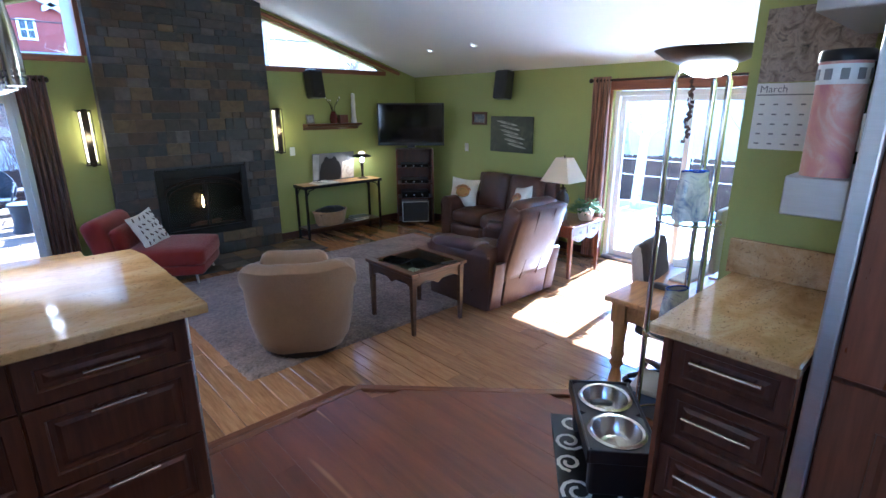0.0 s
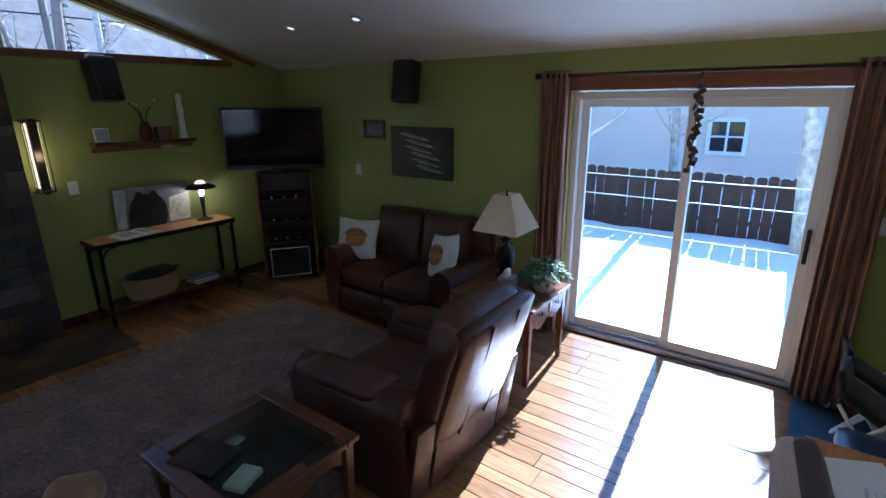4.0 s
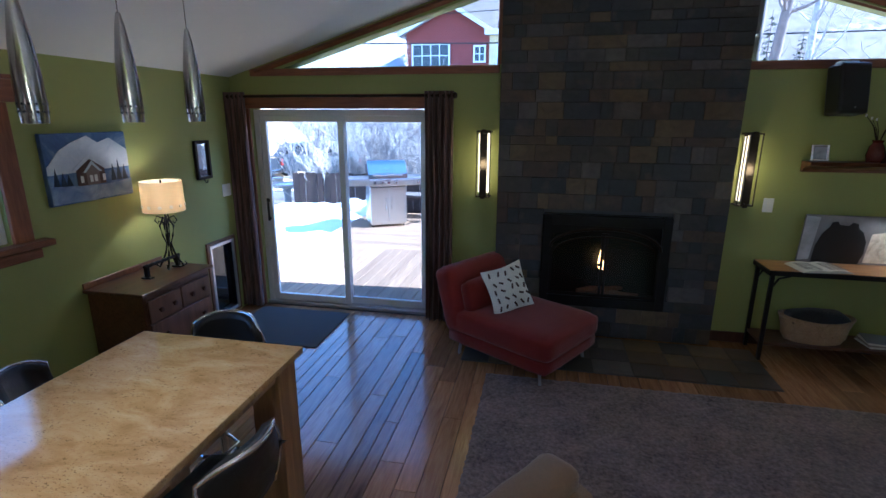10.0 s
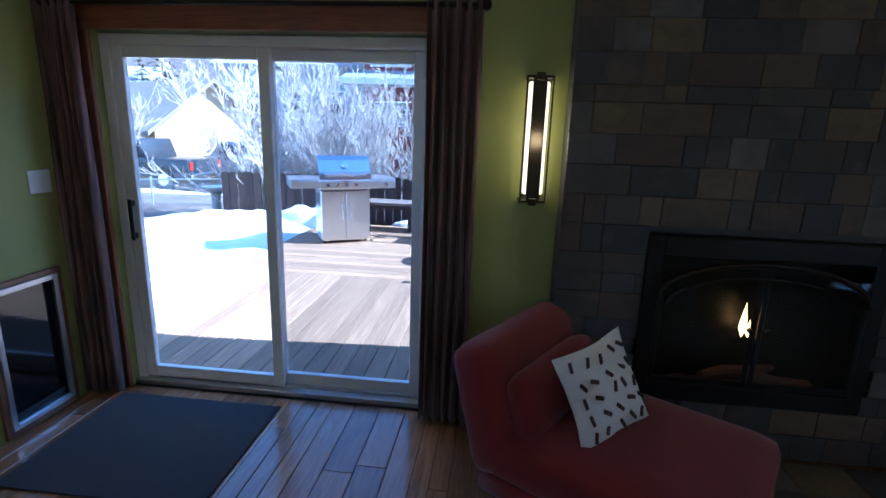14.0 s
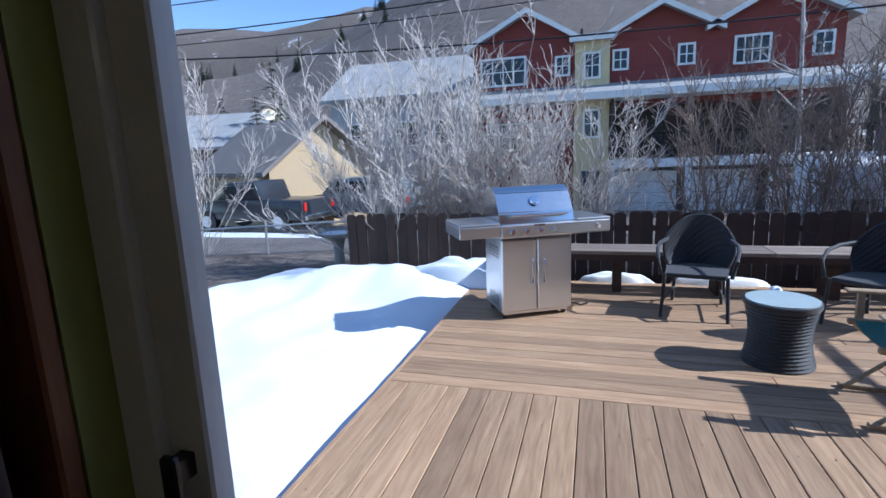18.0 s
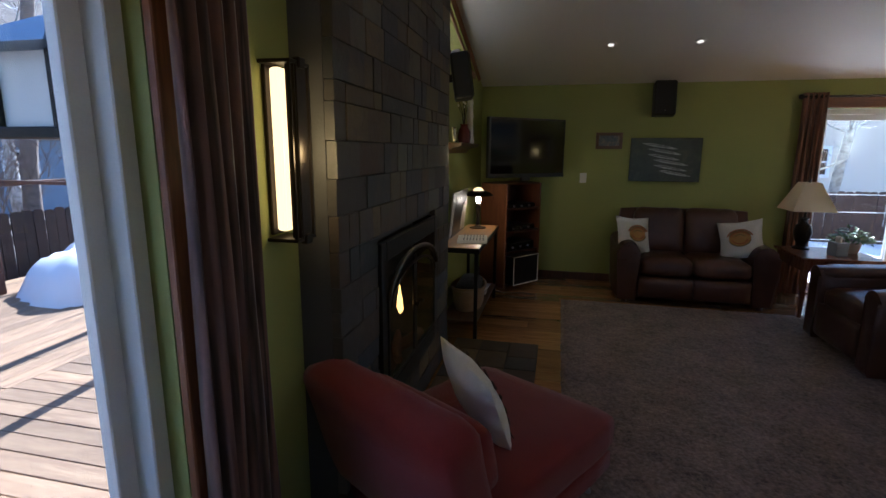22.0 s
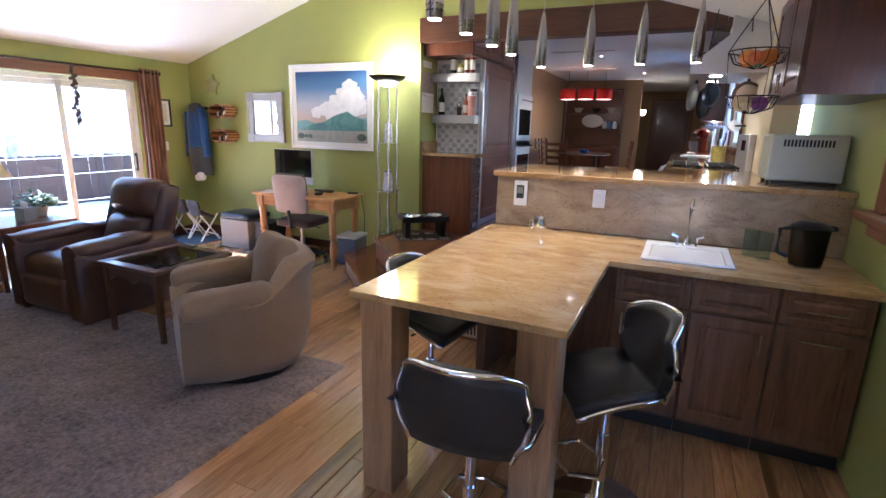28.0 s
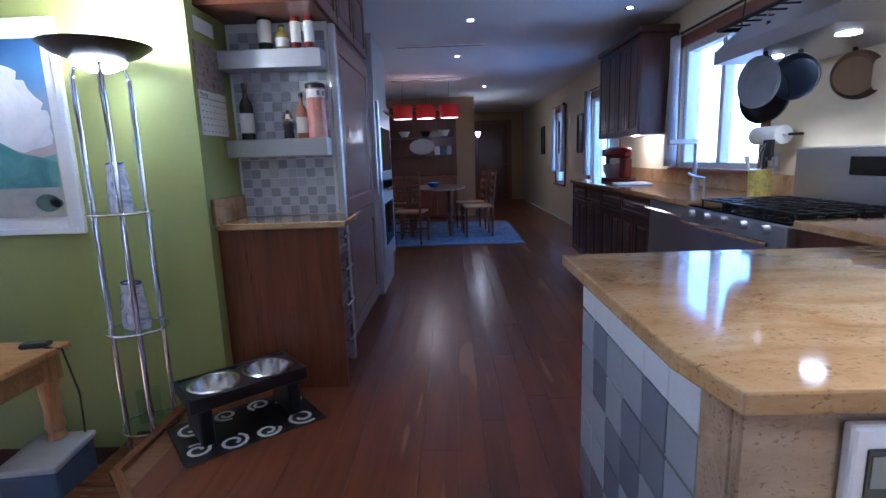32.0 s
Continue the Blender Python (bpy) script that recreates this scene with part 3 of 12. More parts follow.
def gable_piece(x0, x1, z0, y0, y1):
    """Wall between x0 and x1 from z0 up to the roof slope."""
    pts = [(x0, z0), (x1, z0), (x1, roof_z(x1) + 0.05)]
    if x0 < XM < x1:
        pts.append((XM, roof_z(XM) + 0.05))
    pts.append((x0, roof_z(x0) + 0.05))
    bm = stand_up(slab(pts, 0, y1 - y0))
    bm.transform(Matrix.Translation((0, y1, 0)))
    return bm


def living_room():
    T = 0.18
    ED0, ED1, DH = 1.50, 3.27, 2.06
    wall("wall_east", box(XE, YS - T, 0, XE + T, ED0, EAVE + 0.15), box(XE, ED1, 0, XE + T, YN + T, EAVE + 0.15), box(XE, ED0, DH, XE + T, ED1, EAVE + 0.15),
         label="green painted wall with a sliding patio door")
    WY0, WY1, WZ0, WZ1 = 3.05, 4.62, 1.24, 2.06
    wall("wall_west", box(XW - T, YS + 0.4, 0, XW, WY0, EAVE + 0.15), box(XW - T, WY1, 0, XW, YN + T, EAVE + 0.15), box(XW - T, WY0, 0, XW, WY1, WZ0),
         box(XW - T, WY0, WZ1, XW, WY1, EAVE + 0.15), label="green painted wall with a window over the bar")
    ND0, ND1 = -1.07, 0.76
    lo, hi = 2.40, 2.43
    wall("wall_north", box(XW, YN, 0, ND0, YN + T, hi), box(ND0, YN, DH, ND1, YN + T, hi), box(ND1, YN, 0, XE, YN + T, hi),
         gable_piece(XW, -0.70, hi, YN, YN + T), gable_piece(1.40, 3.35, hi, YN, YN + T), gable_piece(5.42, XE, hi, YN, YN + T),
         label="green gable wall with slate chimney breast and patio door")
    # strips above the two raked windows
    for a, b in ((-0.70, 1.40), (3.35, 5.42)):
        pts = [(a, roof_z(a) + 0.05), (a, roof_z(a) - 0.10), (b, roof_z(b) - 0.10), (b, roof_z(b) + 0.05)]
        bm = stand_up(slab(pts, 0, T))
        bm.transform(Matrix.Translation((0, YN + T, 0)))
        wall("wall_north_rake", bm, label="green strip above the raked window")
    wall("wall_south", gable_piece(2.399, XE, 0, YS - T, YS), gable_piece(XW - 0.02, 2.336, 2.72, YS - T, YS), gable_piece(2.336, 2.399, 2.4705, YS - T, YS), label="green gable wall with picture, shelves and desk")
    # ceiling: two slopes
    for a, b, nm in ((XW - 0.2, XM, "ceiling_west"), (XM, XE + 0.2, "ceiling_east")):
        za, zb = roof_z(a) if a >= XW else roof_z(XW) - 0.06, roof_z(b) if b <= XE else roof_z(XE) - 0.06
        bm = stand_up(slab([(a, za), (b, zb), (b, zb + 0.16), (a, za + 0.16)], 0, YN + 0.2 - YS + 0.2))
        bm.transform(Matrix.Translation((0, YN + 0.2, 0)))
        tagged(part(nm, bm, M_WHITE), "white plastered sloping ceiling", "ceiling", "", "structure")
    return (ED0, ED1, DH, ND0, ND1, WY0, WY1, WZ0, WZ1)


ED0, ED1, DH, ND0, ND1, WY0, WY1, WZ0, WZ1 = living_room()


def raked_windows():
    for k, (a, b, s) in enumerate(((1.373, -0.683, -1), (3.375, 5.39, 1))):
        w = thing("window_%d" % (k + 1), Matrix.Identity(4), "raked triangular clerestory window with cedar trim", "window", "", "structure")
        z0 = 2.43
        zt = z0 + PITCH * abs(b - a)
        tri = [(a, z0), (b, z0), (a, zt)]
        bm = stand_up(slab(tri, 0, 0.008))
        bm.transform(Matrix.Translation((0, YN + 0.12, 0)))
        part("pane", bm, M_GLASS, w).visible_shadow = False
        part("sill", box(min(a, b) - 0.35, YN - 0.015, z0 - 0.07, max(a, b) + 0.02, YN + 0.14, z0 - 0.005, 0.004), M_CEDAR, w)
        d = Vector((b - a, 0, z0 - zt))
        top = tube([(a, YN + 0.03, zt + 0.055), (b + s * 0.30, YN + 0.03, z0 - 0.03)], 0.062, 4, False, 0.9)
        part("raked_trim", top, M_CEDAR, w)
        part("side_trim", box(min(a, a - s * 0.05), YN - 0.012, z0, max(a, a - s * 0.05), YN + 0.14, zt + 0.05, 0.004), M_CEDAR_Z, w)


raked_windows()


def slider(name, x0, x1, h, m, label, swap=False, frame_t=0.055):
    """Two-panel vinyl patio door in x and z, room side towards -y."""
    d = thing(name, m, label, "sliding door", "", "structure")
    w = x1 - x0
    part("door_frame", join(box(x0, 0.02, 0, x0 + frame_t, 0.13, h, 0.004), box(x1 - frame_t, 0.02, 0, x1, 0.13, h, 0.004),
                            box(x0 + frame_t, 0.02, h - frame_t, x1 - frame_t, 0.13, h, 0.004)), M_VINYL, d)
    part("threshold", join(box(x0, -0.01, 0.0, x1, 0.14, 0.035, 0.004), box(x0 + frame_t, 0.045, 0.035, x1 - frame_t, 0.055, 0.05)), M_STEEL, d)
    mid = (x0 + x1) / 2
    s = 0.062
    for nm, a, b, y in (("fixed_panel" if swap else "sliding_panel", x0 + frame_t, mid + s / 2, 0.035 if not swap else 0.08),
                        ("sliding_panel" if swap else "fixed_panel", mid - s / 2, x1 - frame_t, 0.08 if not swap else 0.035)):
        z0, z1 = 0.04, h - frame_t
        p = part(nm, join(box(a, y, z0, a + s, y + 0.038, z1, 0.004), box(b - s, y, z0, b, y + 0.038, z1, 0.004),
                          box(a + s, y, z0, b - s, y + 0.038, z0 + 0.07, 0.004), box(a + s, y, z1 - s, b - s, y + 0.038, z1, 0.004)), M_VINYL, d)
        g = part("pane", box(a + s, y + 0.015, z0 + 0.07, b - s, y + 0.021, z1 - s), M_GLASS, p)
        g.visible_shadow = False
        if nm == "sliding_panel":
            hx = a + 0.03 if not swap else b - 0.03
            part("handle", join(box(hx - 0.012, y - 0.035, 0.92, hx + 0.012, y - 0.022, 1.16, 0.004), box(hx - 0.010, y - 0.024, 0.93, hx + 0.010, y, 0.96),
                                box(hx - 0.010, y - 0.024, 1.12, hx + 0.010, y, 1.15)), M_BLACKPL, p, "black pull handle")
    return d


nd = slider("door_1", ND0, ND1, DH - 0.01, pose(0, YN + 0.03, 0), "closed white vinyl sliding patio door to the deck")
part("insect_screen", box(-0.13, 0.1225, 0.07, ND1 - 0.075, 0.1245, 1.975), M_SCREEN, nd, "grey insect screen over half of the door")
for a, b in ((-0.155, -0.13), (ND1 - 0.075, ND1 - 0.056)):
    part("screen_frame", box(a, 0.119, 0.05, b, 0.129, 1.99, 0.002), M_BLACKMETAL, nd)
slider("door_2", -(ED1 - ED0) / 2, (ED1 - ED0) / 2, DH - 0.01, pose(XE + 0.03, (ED0 + ED1) / 2, 0, 0, 0, -90), "closed white vinyl sliding patio door to the snowy yard", True)


def door_casing(name, m, x0, x1, h):
    c = thing(name, m, "broad cedar casing round the patio door", "door trim", "", "structure")
    part("head_board", box(x0 - 0.16, -0.03, h, x1 + 0.16, -0.001, h + 0.13, 0.004), M_CEDAR, c)
    for a in (x0 - 0.13, x1):
        part("side_board", box(a, -0.028, 0.0, a + 0.13, -0.001, h - 0.001, 0.004), M_CEDAR_Z, c)


door_casing("trim_door_1", pose(0, YN, 0), ND0, ND1, DH)
door_casing("trim_door_2", pose(XE, (ED0 + ED1) / 2, 0, 0, 0, -90), -(ED1 - ED0) / 2, (ED1 - ED0) / 2, DH)


def west_window():
    w = thing("window_3", pose(XW, (WY0 + WY1) / 2, 0, 0, 0, 90), "wide window with cedar casing and a rolled dark blind", "window", "", "structure")
    a = (WY1 - WY0) / 2
    f = 0.05
    part("window_frame", join(box(-a, 0.03, WZ0, -a + f, 0.12, WZ1, 0.004), box(a - f, 0.03, WZ0, a, 0.12, WZ1, 0.004), box(-a + f, 0.03, WZ1 - f, a - f, 0.12, WZ1, 0.004),
                              box(-a + f, 0.03, WZ0, a - f, 0.12, WZ0 + f, 0.004), box(-0.02, 0.04, WZ0 + f, 0.02, 0.11, WZ1 - f, 0.004)), M_VINYL, w)
    part("pane", box(-a + f, 0.07, WZ0 + f, a - f, 0.076, WZ1 - f), M_GLASS, w).visible_shadow = False
    part("window_sill", box(-a - 0.2, -0.09, WZ0 - 0.045, a + 0.2, 0.05, WZ0 - 0.005, 0.006), M_CEDAR, w)
    part("apron", box(-a - 0.15, -0.03, WZ0 - 0.12, a + 0.15, -0.001, WZ0 - 0.046, 0.004), M_CEDAR, w)
    part("head_casing", box(-a - 0.17, -0.032, WZ1, a + 0.17, -0.001, WZ1 + 0.13, 0.004), M_CEDAR, w)
    part("cap", box(-a - 0.2, -0.045, WZ1 + 0.131, a + 0.2, -0.001, WZ1 + 0.155, 0.004), M_CEDAR, w)
    for s in (-1, 1):
        part("side_casing", box(min(s * a, s * (a + 0.12)), -0.026, WZ0 - 0.004, max(s * a, s * (a + 0.12)), -0.001, WZ1 - 0.001, 0.004), M_CEDAR_Z, w)
    bl = part("blind", join(box(-a + 0.03, -0.02, WZ1 - 0.14, a - 0.03, 0.02, WZ1 - 0.003, 0.012)), M_MATDARK, w, "charcoal rolled-up fabric blind")


west_window()


def baseboard(name, *bms):
    tagged(part(name, join(*bms), M_CAB), "dark wooden skirting board", "baseboard", "", "structure")


baseboard("baseboard_east", box(XE - 0.016, YS, 0.002, XE - 0.001, ED0 - 0.14, 0.10, 0.003), box(XE - 0.016, ED1 + 0.14, 0.002, XE - 0.001, YN, 0.10, 0.003))
baseboard("baseboard_north", box(ND1 + 0.14, YN - 0.016, 0.002, 1.41, YN - 0.001, 0.10, 0.003), box(3.36, YN - 0.016, 0.002, XE - 0.02, YN - 0.001, 0.10, 0.003))
baseboard("baseboard_south", box(2.85, YS + 0.001, 0.002, XE - 0.02, YS + 0.016, 0.10, 0.003))
baseboard("baseboard_west", box(XW + 0.001, 3.5, 0.002, XW + 0.016, 6.0, 0.10, 0.003))

tagged(part("floor_base", box(XW - 0.1, YS - 0.1, -0.12, XE + 0.1, YN + 0.1, -0.012), M_GROUT), "dark underfloor below the boards", "floor", "", "structure")

# ---- raised kitchen floor with two angled steps ----
PLAT = [(0.74, 2.25), (1.66, 2.25), (2.52, 1.35), (2.52, YS), (2.33, YS), (2.33, YS - 0.12), (KE, YS - 0.12), (KE, -11.2), (KW, -11.2), (KW, 1.70), (0.74, 1.70)]
STEP = [(0.74, 2.26), (0.74, 2.60), (1.76, 2.60), (2.84, 1.52), (2.84, YS + 0.001), (2.53, YS + 0.001), (2.53, 1.36), (1.67, 2.26)]
tagged(part("platform_base", slab(PLAT, 0.0, ZK - 0.024), M_RISER), "raised wooden kitchen floor with brown risers", "platform", "", "structure")
st = thing("step_lower", Matrix.Identity(4), "dark cherry angled step below the kitchen floor", "step", "", "structure")
part("riser", slab([(x - (0.02 if x > 1.0 else 0), y - 0.02 if y > YS + 0.1 else y) for x, y in STEP], 0.0, 0.165), M_RISER, st)
part("tread", slab(STEP, 0.1655, 0.19, 0.003), M_CHERRY_X, st)
nose = thing("trim_nosing", Matrix.Identity(4), "rounded cherry nosing along the platform edge", "step trim", "", "structure")
for (ax, ay), (bx, by) in (((0.74, 2.25), (1.67, 2.25)), ((1.66, 2.26), (2.53, 1.35)), ((2.525, 1.35), (2.525, YS))):
    d = Vector((bx - ax, by - ay, 0))
    L = d.length
    part("nosing", box(0, -0.028, ZK - 0.022, L, 0.016, ZK + 0.003, 0.006, 2), M_CHERRY_X, nose, m=Matrix.Translation((ax, ay, 0)) @ Matrix.Rotation(math.atan2(d.y, d.x), 4, "Z")
         if not (ax, ay) == (0.74, 2.25) else Matrix.Translation((ax, ay, 0)))
vent = thing("floor_vent", pose(1.40, 2.585, 0.095), "grey metal register in the step riser", "vent")
part("frame", picture_frame(0.36, 0.13, 0.018, 0.012), M_STEEL, vent, m=pose(0, 0, 0, 0, 0, 180))
part("backing", box(-0.16, -0.003, -0.048, 0.16, 0.001, 0.048), M_BLACKPL, vent)
for k in range(12):
    part("slat", box(-0.155 + k * 0.027, 0.002, -0.047, -0.143 + k * 0.027, 0.008, 0.047), M_STEEL, vent)
copy_thing(vent, pose(0.93, 2.585, 0.095))

# ---- kitchen shell ----
tagged(part("wall_kitchen_east", box(KE, -11.2, ZK - 0.1, KE + 0.15, YS - 0.181, KC), M_TAN), "tan kitchen wall behind the tall cabinets", "wall", "", "structure")
tagged(part("ceiling_kitchen", box(KW - 0.2, -11.4, KC, KE + 0.2, YS - 0.18, KC + 0.12), M_WHITE), "flat white kitchen ceiling with downlights", "ceiling", "", "structure")
hdr = thing("beam_header", Matrix.Identity(4), "dark stained timber header over the kitchen opening", "beam", "", "structure")
part("header_board", box(-0.62, YS - 0.19, 2.47, 2.335, YS + 0.012, 2.72, 0.004), M_HEADER, hdr)
part("soffit_board", box(KW, YS - 0.18, 2.47, -0.625, YS, 2.72), M_HEADER, hdr)
tagged(part("wall_corner_return", box(2.325, 0.29, ZK, 2.399, YS, 2.47), M_GREEN), "green end of the wall beside the kitchen", "wall", "", "structure")


def pierced_wall(name, x0, x1, y0, y1, z0, z1, holes, material, label):
    """A wall along y with openings (ya, yb, za, zb)."""
    bms, y = [], y0
    for ya, yb, za, zb in sorted(holes):
        bms += [box(x0, y, z0, x1, ya, z1), box(x0, ya, z0, x1, yb, za), box(x0, ya, zb, x1, yb, z1)]
        y = yb
    bms.append(box(x0, y, z0, x1, y1, z1))
    return wall(name, *[b for b in bms], material=material, label=label)


KWIN = (-1.42, -0.20, 1.44, 2.46)
DWIN = (-4.25, -3.05, 1.05, 2.35)
DWIN2 = (-6.65, -5.95, 1.05, 2.35)
pierced_wall("wall_kitchen_west", KW - 0.16, KW, -11.2, 1.72, ZK, KC, [KWIN, DWIN, DWIN2], M_CREAM, "cream kitchen wall with windows")
wall("wall_dining_end", box(0.62, -7.5, ZK, KE, -7.35, KC), material=M_TAN, label="tan wall behind the dining hutch")
wall("wall_hall_end", box(KW, -11.2, ZK, KE, -11.1, KC), material=M_TAN, label="tan wall at the end of the hall")
for k, (ya, yb, za, zb) in enumerate((KWIN, DWIN, DWIN2)):
    w = thing("window_%d" % (k + 4), pose(KW, (ya + yb) / 2, 0, 0, 0, 90), "white framed kitchen window with wooden casing", "window", "", "structure")
    a, f = (yb - ya) / 2, 0.045
    part("window_frame", join(box(-a, 0.03, za, -a + f, 0.12, zb, 0.004), box(a - f, 0.03, za, a, 0.12, zb, 0.004), box(-a + f, 0.03, zb - f, a - f, 0.12, zb, 0.004),
                              box(-a + f, 0.03, za, a - f, 0.12, za + f, 0.004), box(-0.03, 0.035, za + f, 0.03, 0.11, zb - f, 0.004)), M_VINYL, w)
    part("pane", box(-a + f, 0.07, za + f, a - f, 0.076, zb - f), M_GLASS, w).visible_shadow = False
    for s in (-1, 1):
        part("side_casing", box(min(s * a, s * (a + 0.08)), -0.022, za, max(s * a, s * (a + 0.08)), -0.001, zb, 0.003), M_CEDAR_Z, w)
    part("head_casing", box(-a - 0.1, -0.024, zb + 0.001, a + 0.1, -0.001, zb + 0.09, 0.003), M_CEDAR, w)
    part("window_sill", box(-a - 0.1, -0.05, za - 0.03, a + 0.1, 0.03, za - 0.001, 0.004), M_CEDAR, w)

# ---- living room: fireplace ----
FIREPLACE = thing("fireplace", pose(2.385, 6.80, 0), "slate-clad chimney breast with a black arched gas fire", "fireplace")
for a, z0, b, z1 in ((-0.965, 0, -0.545, 3.42), (0.545, 0, 0.965, 3.42), (-0.545, 1.16, 0.545, 3.42), (-0.545, 0, 0.545, 0.30)):
    part("chimney_core", box(a, 0.021, z0, b, 0.149, z1), M_GROUT, FIREPLACE)
part("firebox", join(box(-0.53, 0.13, 0.31, 0.53, 0.145, 1.15), box(-0.544, 0.0, 0.301, -0.53, 0.14, 1.159), box(0.53, 0.0, 0.301, 0.544, 0.14, 1.159),
                     box(-0.53, 0.0, 0.301, 0.53, 0.14, 0.315)), M_BLACKMETAL, FIREPLACE, "sooty black firebox")


def fire_doors():
    f = part("surround", box(-0.545, -0.035, 0.305, -0.47, 0.0, 1.155, 0.004), M_BLACKMETAL, FIREPLACE, "black steel surround")
    for a, z0, b, z1 in ((0.47, 0.305, 0.545, 1.155), (-0.47, 0.305, 0.47, 0.40), (-0.47, 1.06, 0.47, 1.155)):
        part("surround", box(a, -0.035, z0, b, 0.0, z1, 0.004), M_BLACKMETAL, FIREPLACE, "black steel surround")
    arch = [(0.47 * math.cos(a), -0.045, 0.86 + 0.18 * math.sin(a)) for a in (math.pi * k / 16 for k in range(17))]
    part("arch_bar", tube(arch, 0.014, 8), M_BRONZE, f)
    arch2 = [(0.43 * math.cos(a), -0.045, 0.82 + 0.15 * math.sin(a)) for a in (math.pi * k / 16 for k in range(17))]
    part("arch_bar", tube(arch2, 0.008, 6), M_BRONZE, f)
    for s in (-1, 1):
        d = part("glass_door", join(box(min(0, s * 0.46), -0.042, 0.41, max(0, s * 0.46), -0.030, 0.44, 0.003), box(s * 0.46 - 0.012, -0.042, 0.41, s * 0.46 + 0.012, -0.03, 0.87, 0.003),
                                    box(s * 0.016 - 0.012, -0.042, 0.41, s * 0.016 + 0.012, -0.03, 1.0, 0.003)), M_BLACKMETAL, FIREPLACE)
        part("pane", box(min(s * 0.03, s * 0.45), -0.037, 0.44, max(s * 0.03, s * 0.45), -0.034, 0.98), M_TGLASS, d)
        part("knob", tube([(s * 0.04, -0.05, 0.72), (s * 0.04, -0.075, 0.72)], 0.012, 8), M_BRONZE, d)
    for k, (x, r, ang) in enumerate(((-0.2, 0.035, 8), (0.12, 0.04, -12), (0.0, 0.03, 20))):
        part("ceramic_log", moved(tube([(-0.22, 0, 0), (-0.08, 0.01, 0.01), (0.08, -0.008, 0.0), (0.22, 0, 0.012)], [r * 0.8, r, r, r * 0.75], 9), Matrix.Translation((x, 0.075, 0.36 + 0.04 * k)) @ Matrix.Rotation(radians(ang), 4, "Z")), M_BRICK, FIREPLACE)
    for x, h, w in ((-0.02, 0.19, 0.020), (0.01, 0.10, 0.014)):
        part("flame", moved(lathe([(0, 0), (w, 0.25 * h), (w * 0.8, 0.5 * h), (w * 0.3, 0.8 * h), (0, h)], 8), Matrix.Translation((x, 0.05, 0.64))), M_FLAME, FIREPLACE)


fire_doors()


def hearth():
    h = thing("hearth", pose(1.22, 6.08, 0.0), "flush slate hearth in front of the fire", "hearth", "", "structure")
    part("bed", box(0, 0, 0.0005, 2.46, 0.69, 0.004), M_GROUT, h)
    rng = random.Random(4)
    y = 0.0
    while y < 0.68:
        d, x = 0.23, 0.0
        while x < 2.44:
            w = min(rng.choice((0.23, 0.31)), 2.46 - x)
            part("slate", box(x + 0.004, y + 0.004, 0.002, x + w - 0.004, y + d - 0.004, 0.013 + rng.uniform(0, 0.002), 0.003), M_SLATE, h)
            x += w
        y += d


hearth()


# ---- wall sconces ----
def sconce():
    s = thing("wall_sconce", pose(1.28, YN, 1.27), "tall bronze wall sconce with a lit amber glass strip", "wall lamp", "sconces beside the fireplace")
    part("back_plate", box(-0.045, -0.015, 0.02, 0.045, -0.001, 0.60, 0.003), M_BRONZE, s)
    part("glass", box(-0.050, -0.072, 0.035, 0.050, -0.030, 0.575, 0.012, 2), M_SCONCE, s, "lit amber glass diffuser")
    for z in (0.0, 0.585):
        part("bracket", join(box(-0.066, -0.118, z, 0.066, -0.001, z + 0.012, 0.002), box(-0.02, -0.128, z - 0.012, 0.02, -0.10, z + 0.024, 0.004)), M_BRONZE, s)
    part("front_bar", join(box(-0.032, -0.120, 0.012, 0.032, -0.112, 0.585, 0.003), box(-0.032, -0.112, 0.012, -0.026, -0.080, 0.585), box(0.026, -0.112, 0.012, 0.032, -0.080, 0.585)), M_BRONZE, s)
    for x in (-0.064, 0.056):
        part("side_rod", box(x, -0.116, 0.012, x + 0.008, -0.106, 0.585), M_BRONZE, s)
    return s


copy_thing(sconce(), pose(3.48, YN, 1.27))
for x in (1.28, 3.48):
    bulb("sconce_light", (x - 0.0, YN - 0.16, 1.57), 0.44, 0.05, (1.0, 0.72, 0.3))


# ---- sofas and chairs ----
def roll_arm(L, h, w):
    """A padded arm along y from 0 to L, its top rounded."""
    n = 14
    pts = [(-w / 2 * 0.86, 0.0), (w / 2 * 0.86, 0.0)] + [(w / 2 * 1.08 * math.cos(a), h - w * 0.52 + w * 0.52 * math.sin(a)) for a in (math.pi * k / n for k in range(n + 1))]
    bm = stand_up(slab(pts, 0, L))
    bm.transform(Matrix.Translation((0, L, 0)))
    bmesh.ops.bevel(bm, geom=[e for e in bm.edges if abs(e.verts[0].co.y - e.verts[1].co.y) < 1e-6], offset=0.025, segments=2, profile=0.5, affect="EDGES")
    return bm


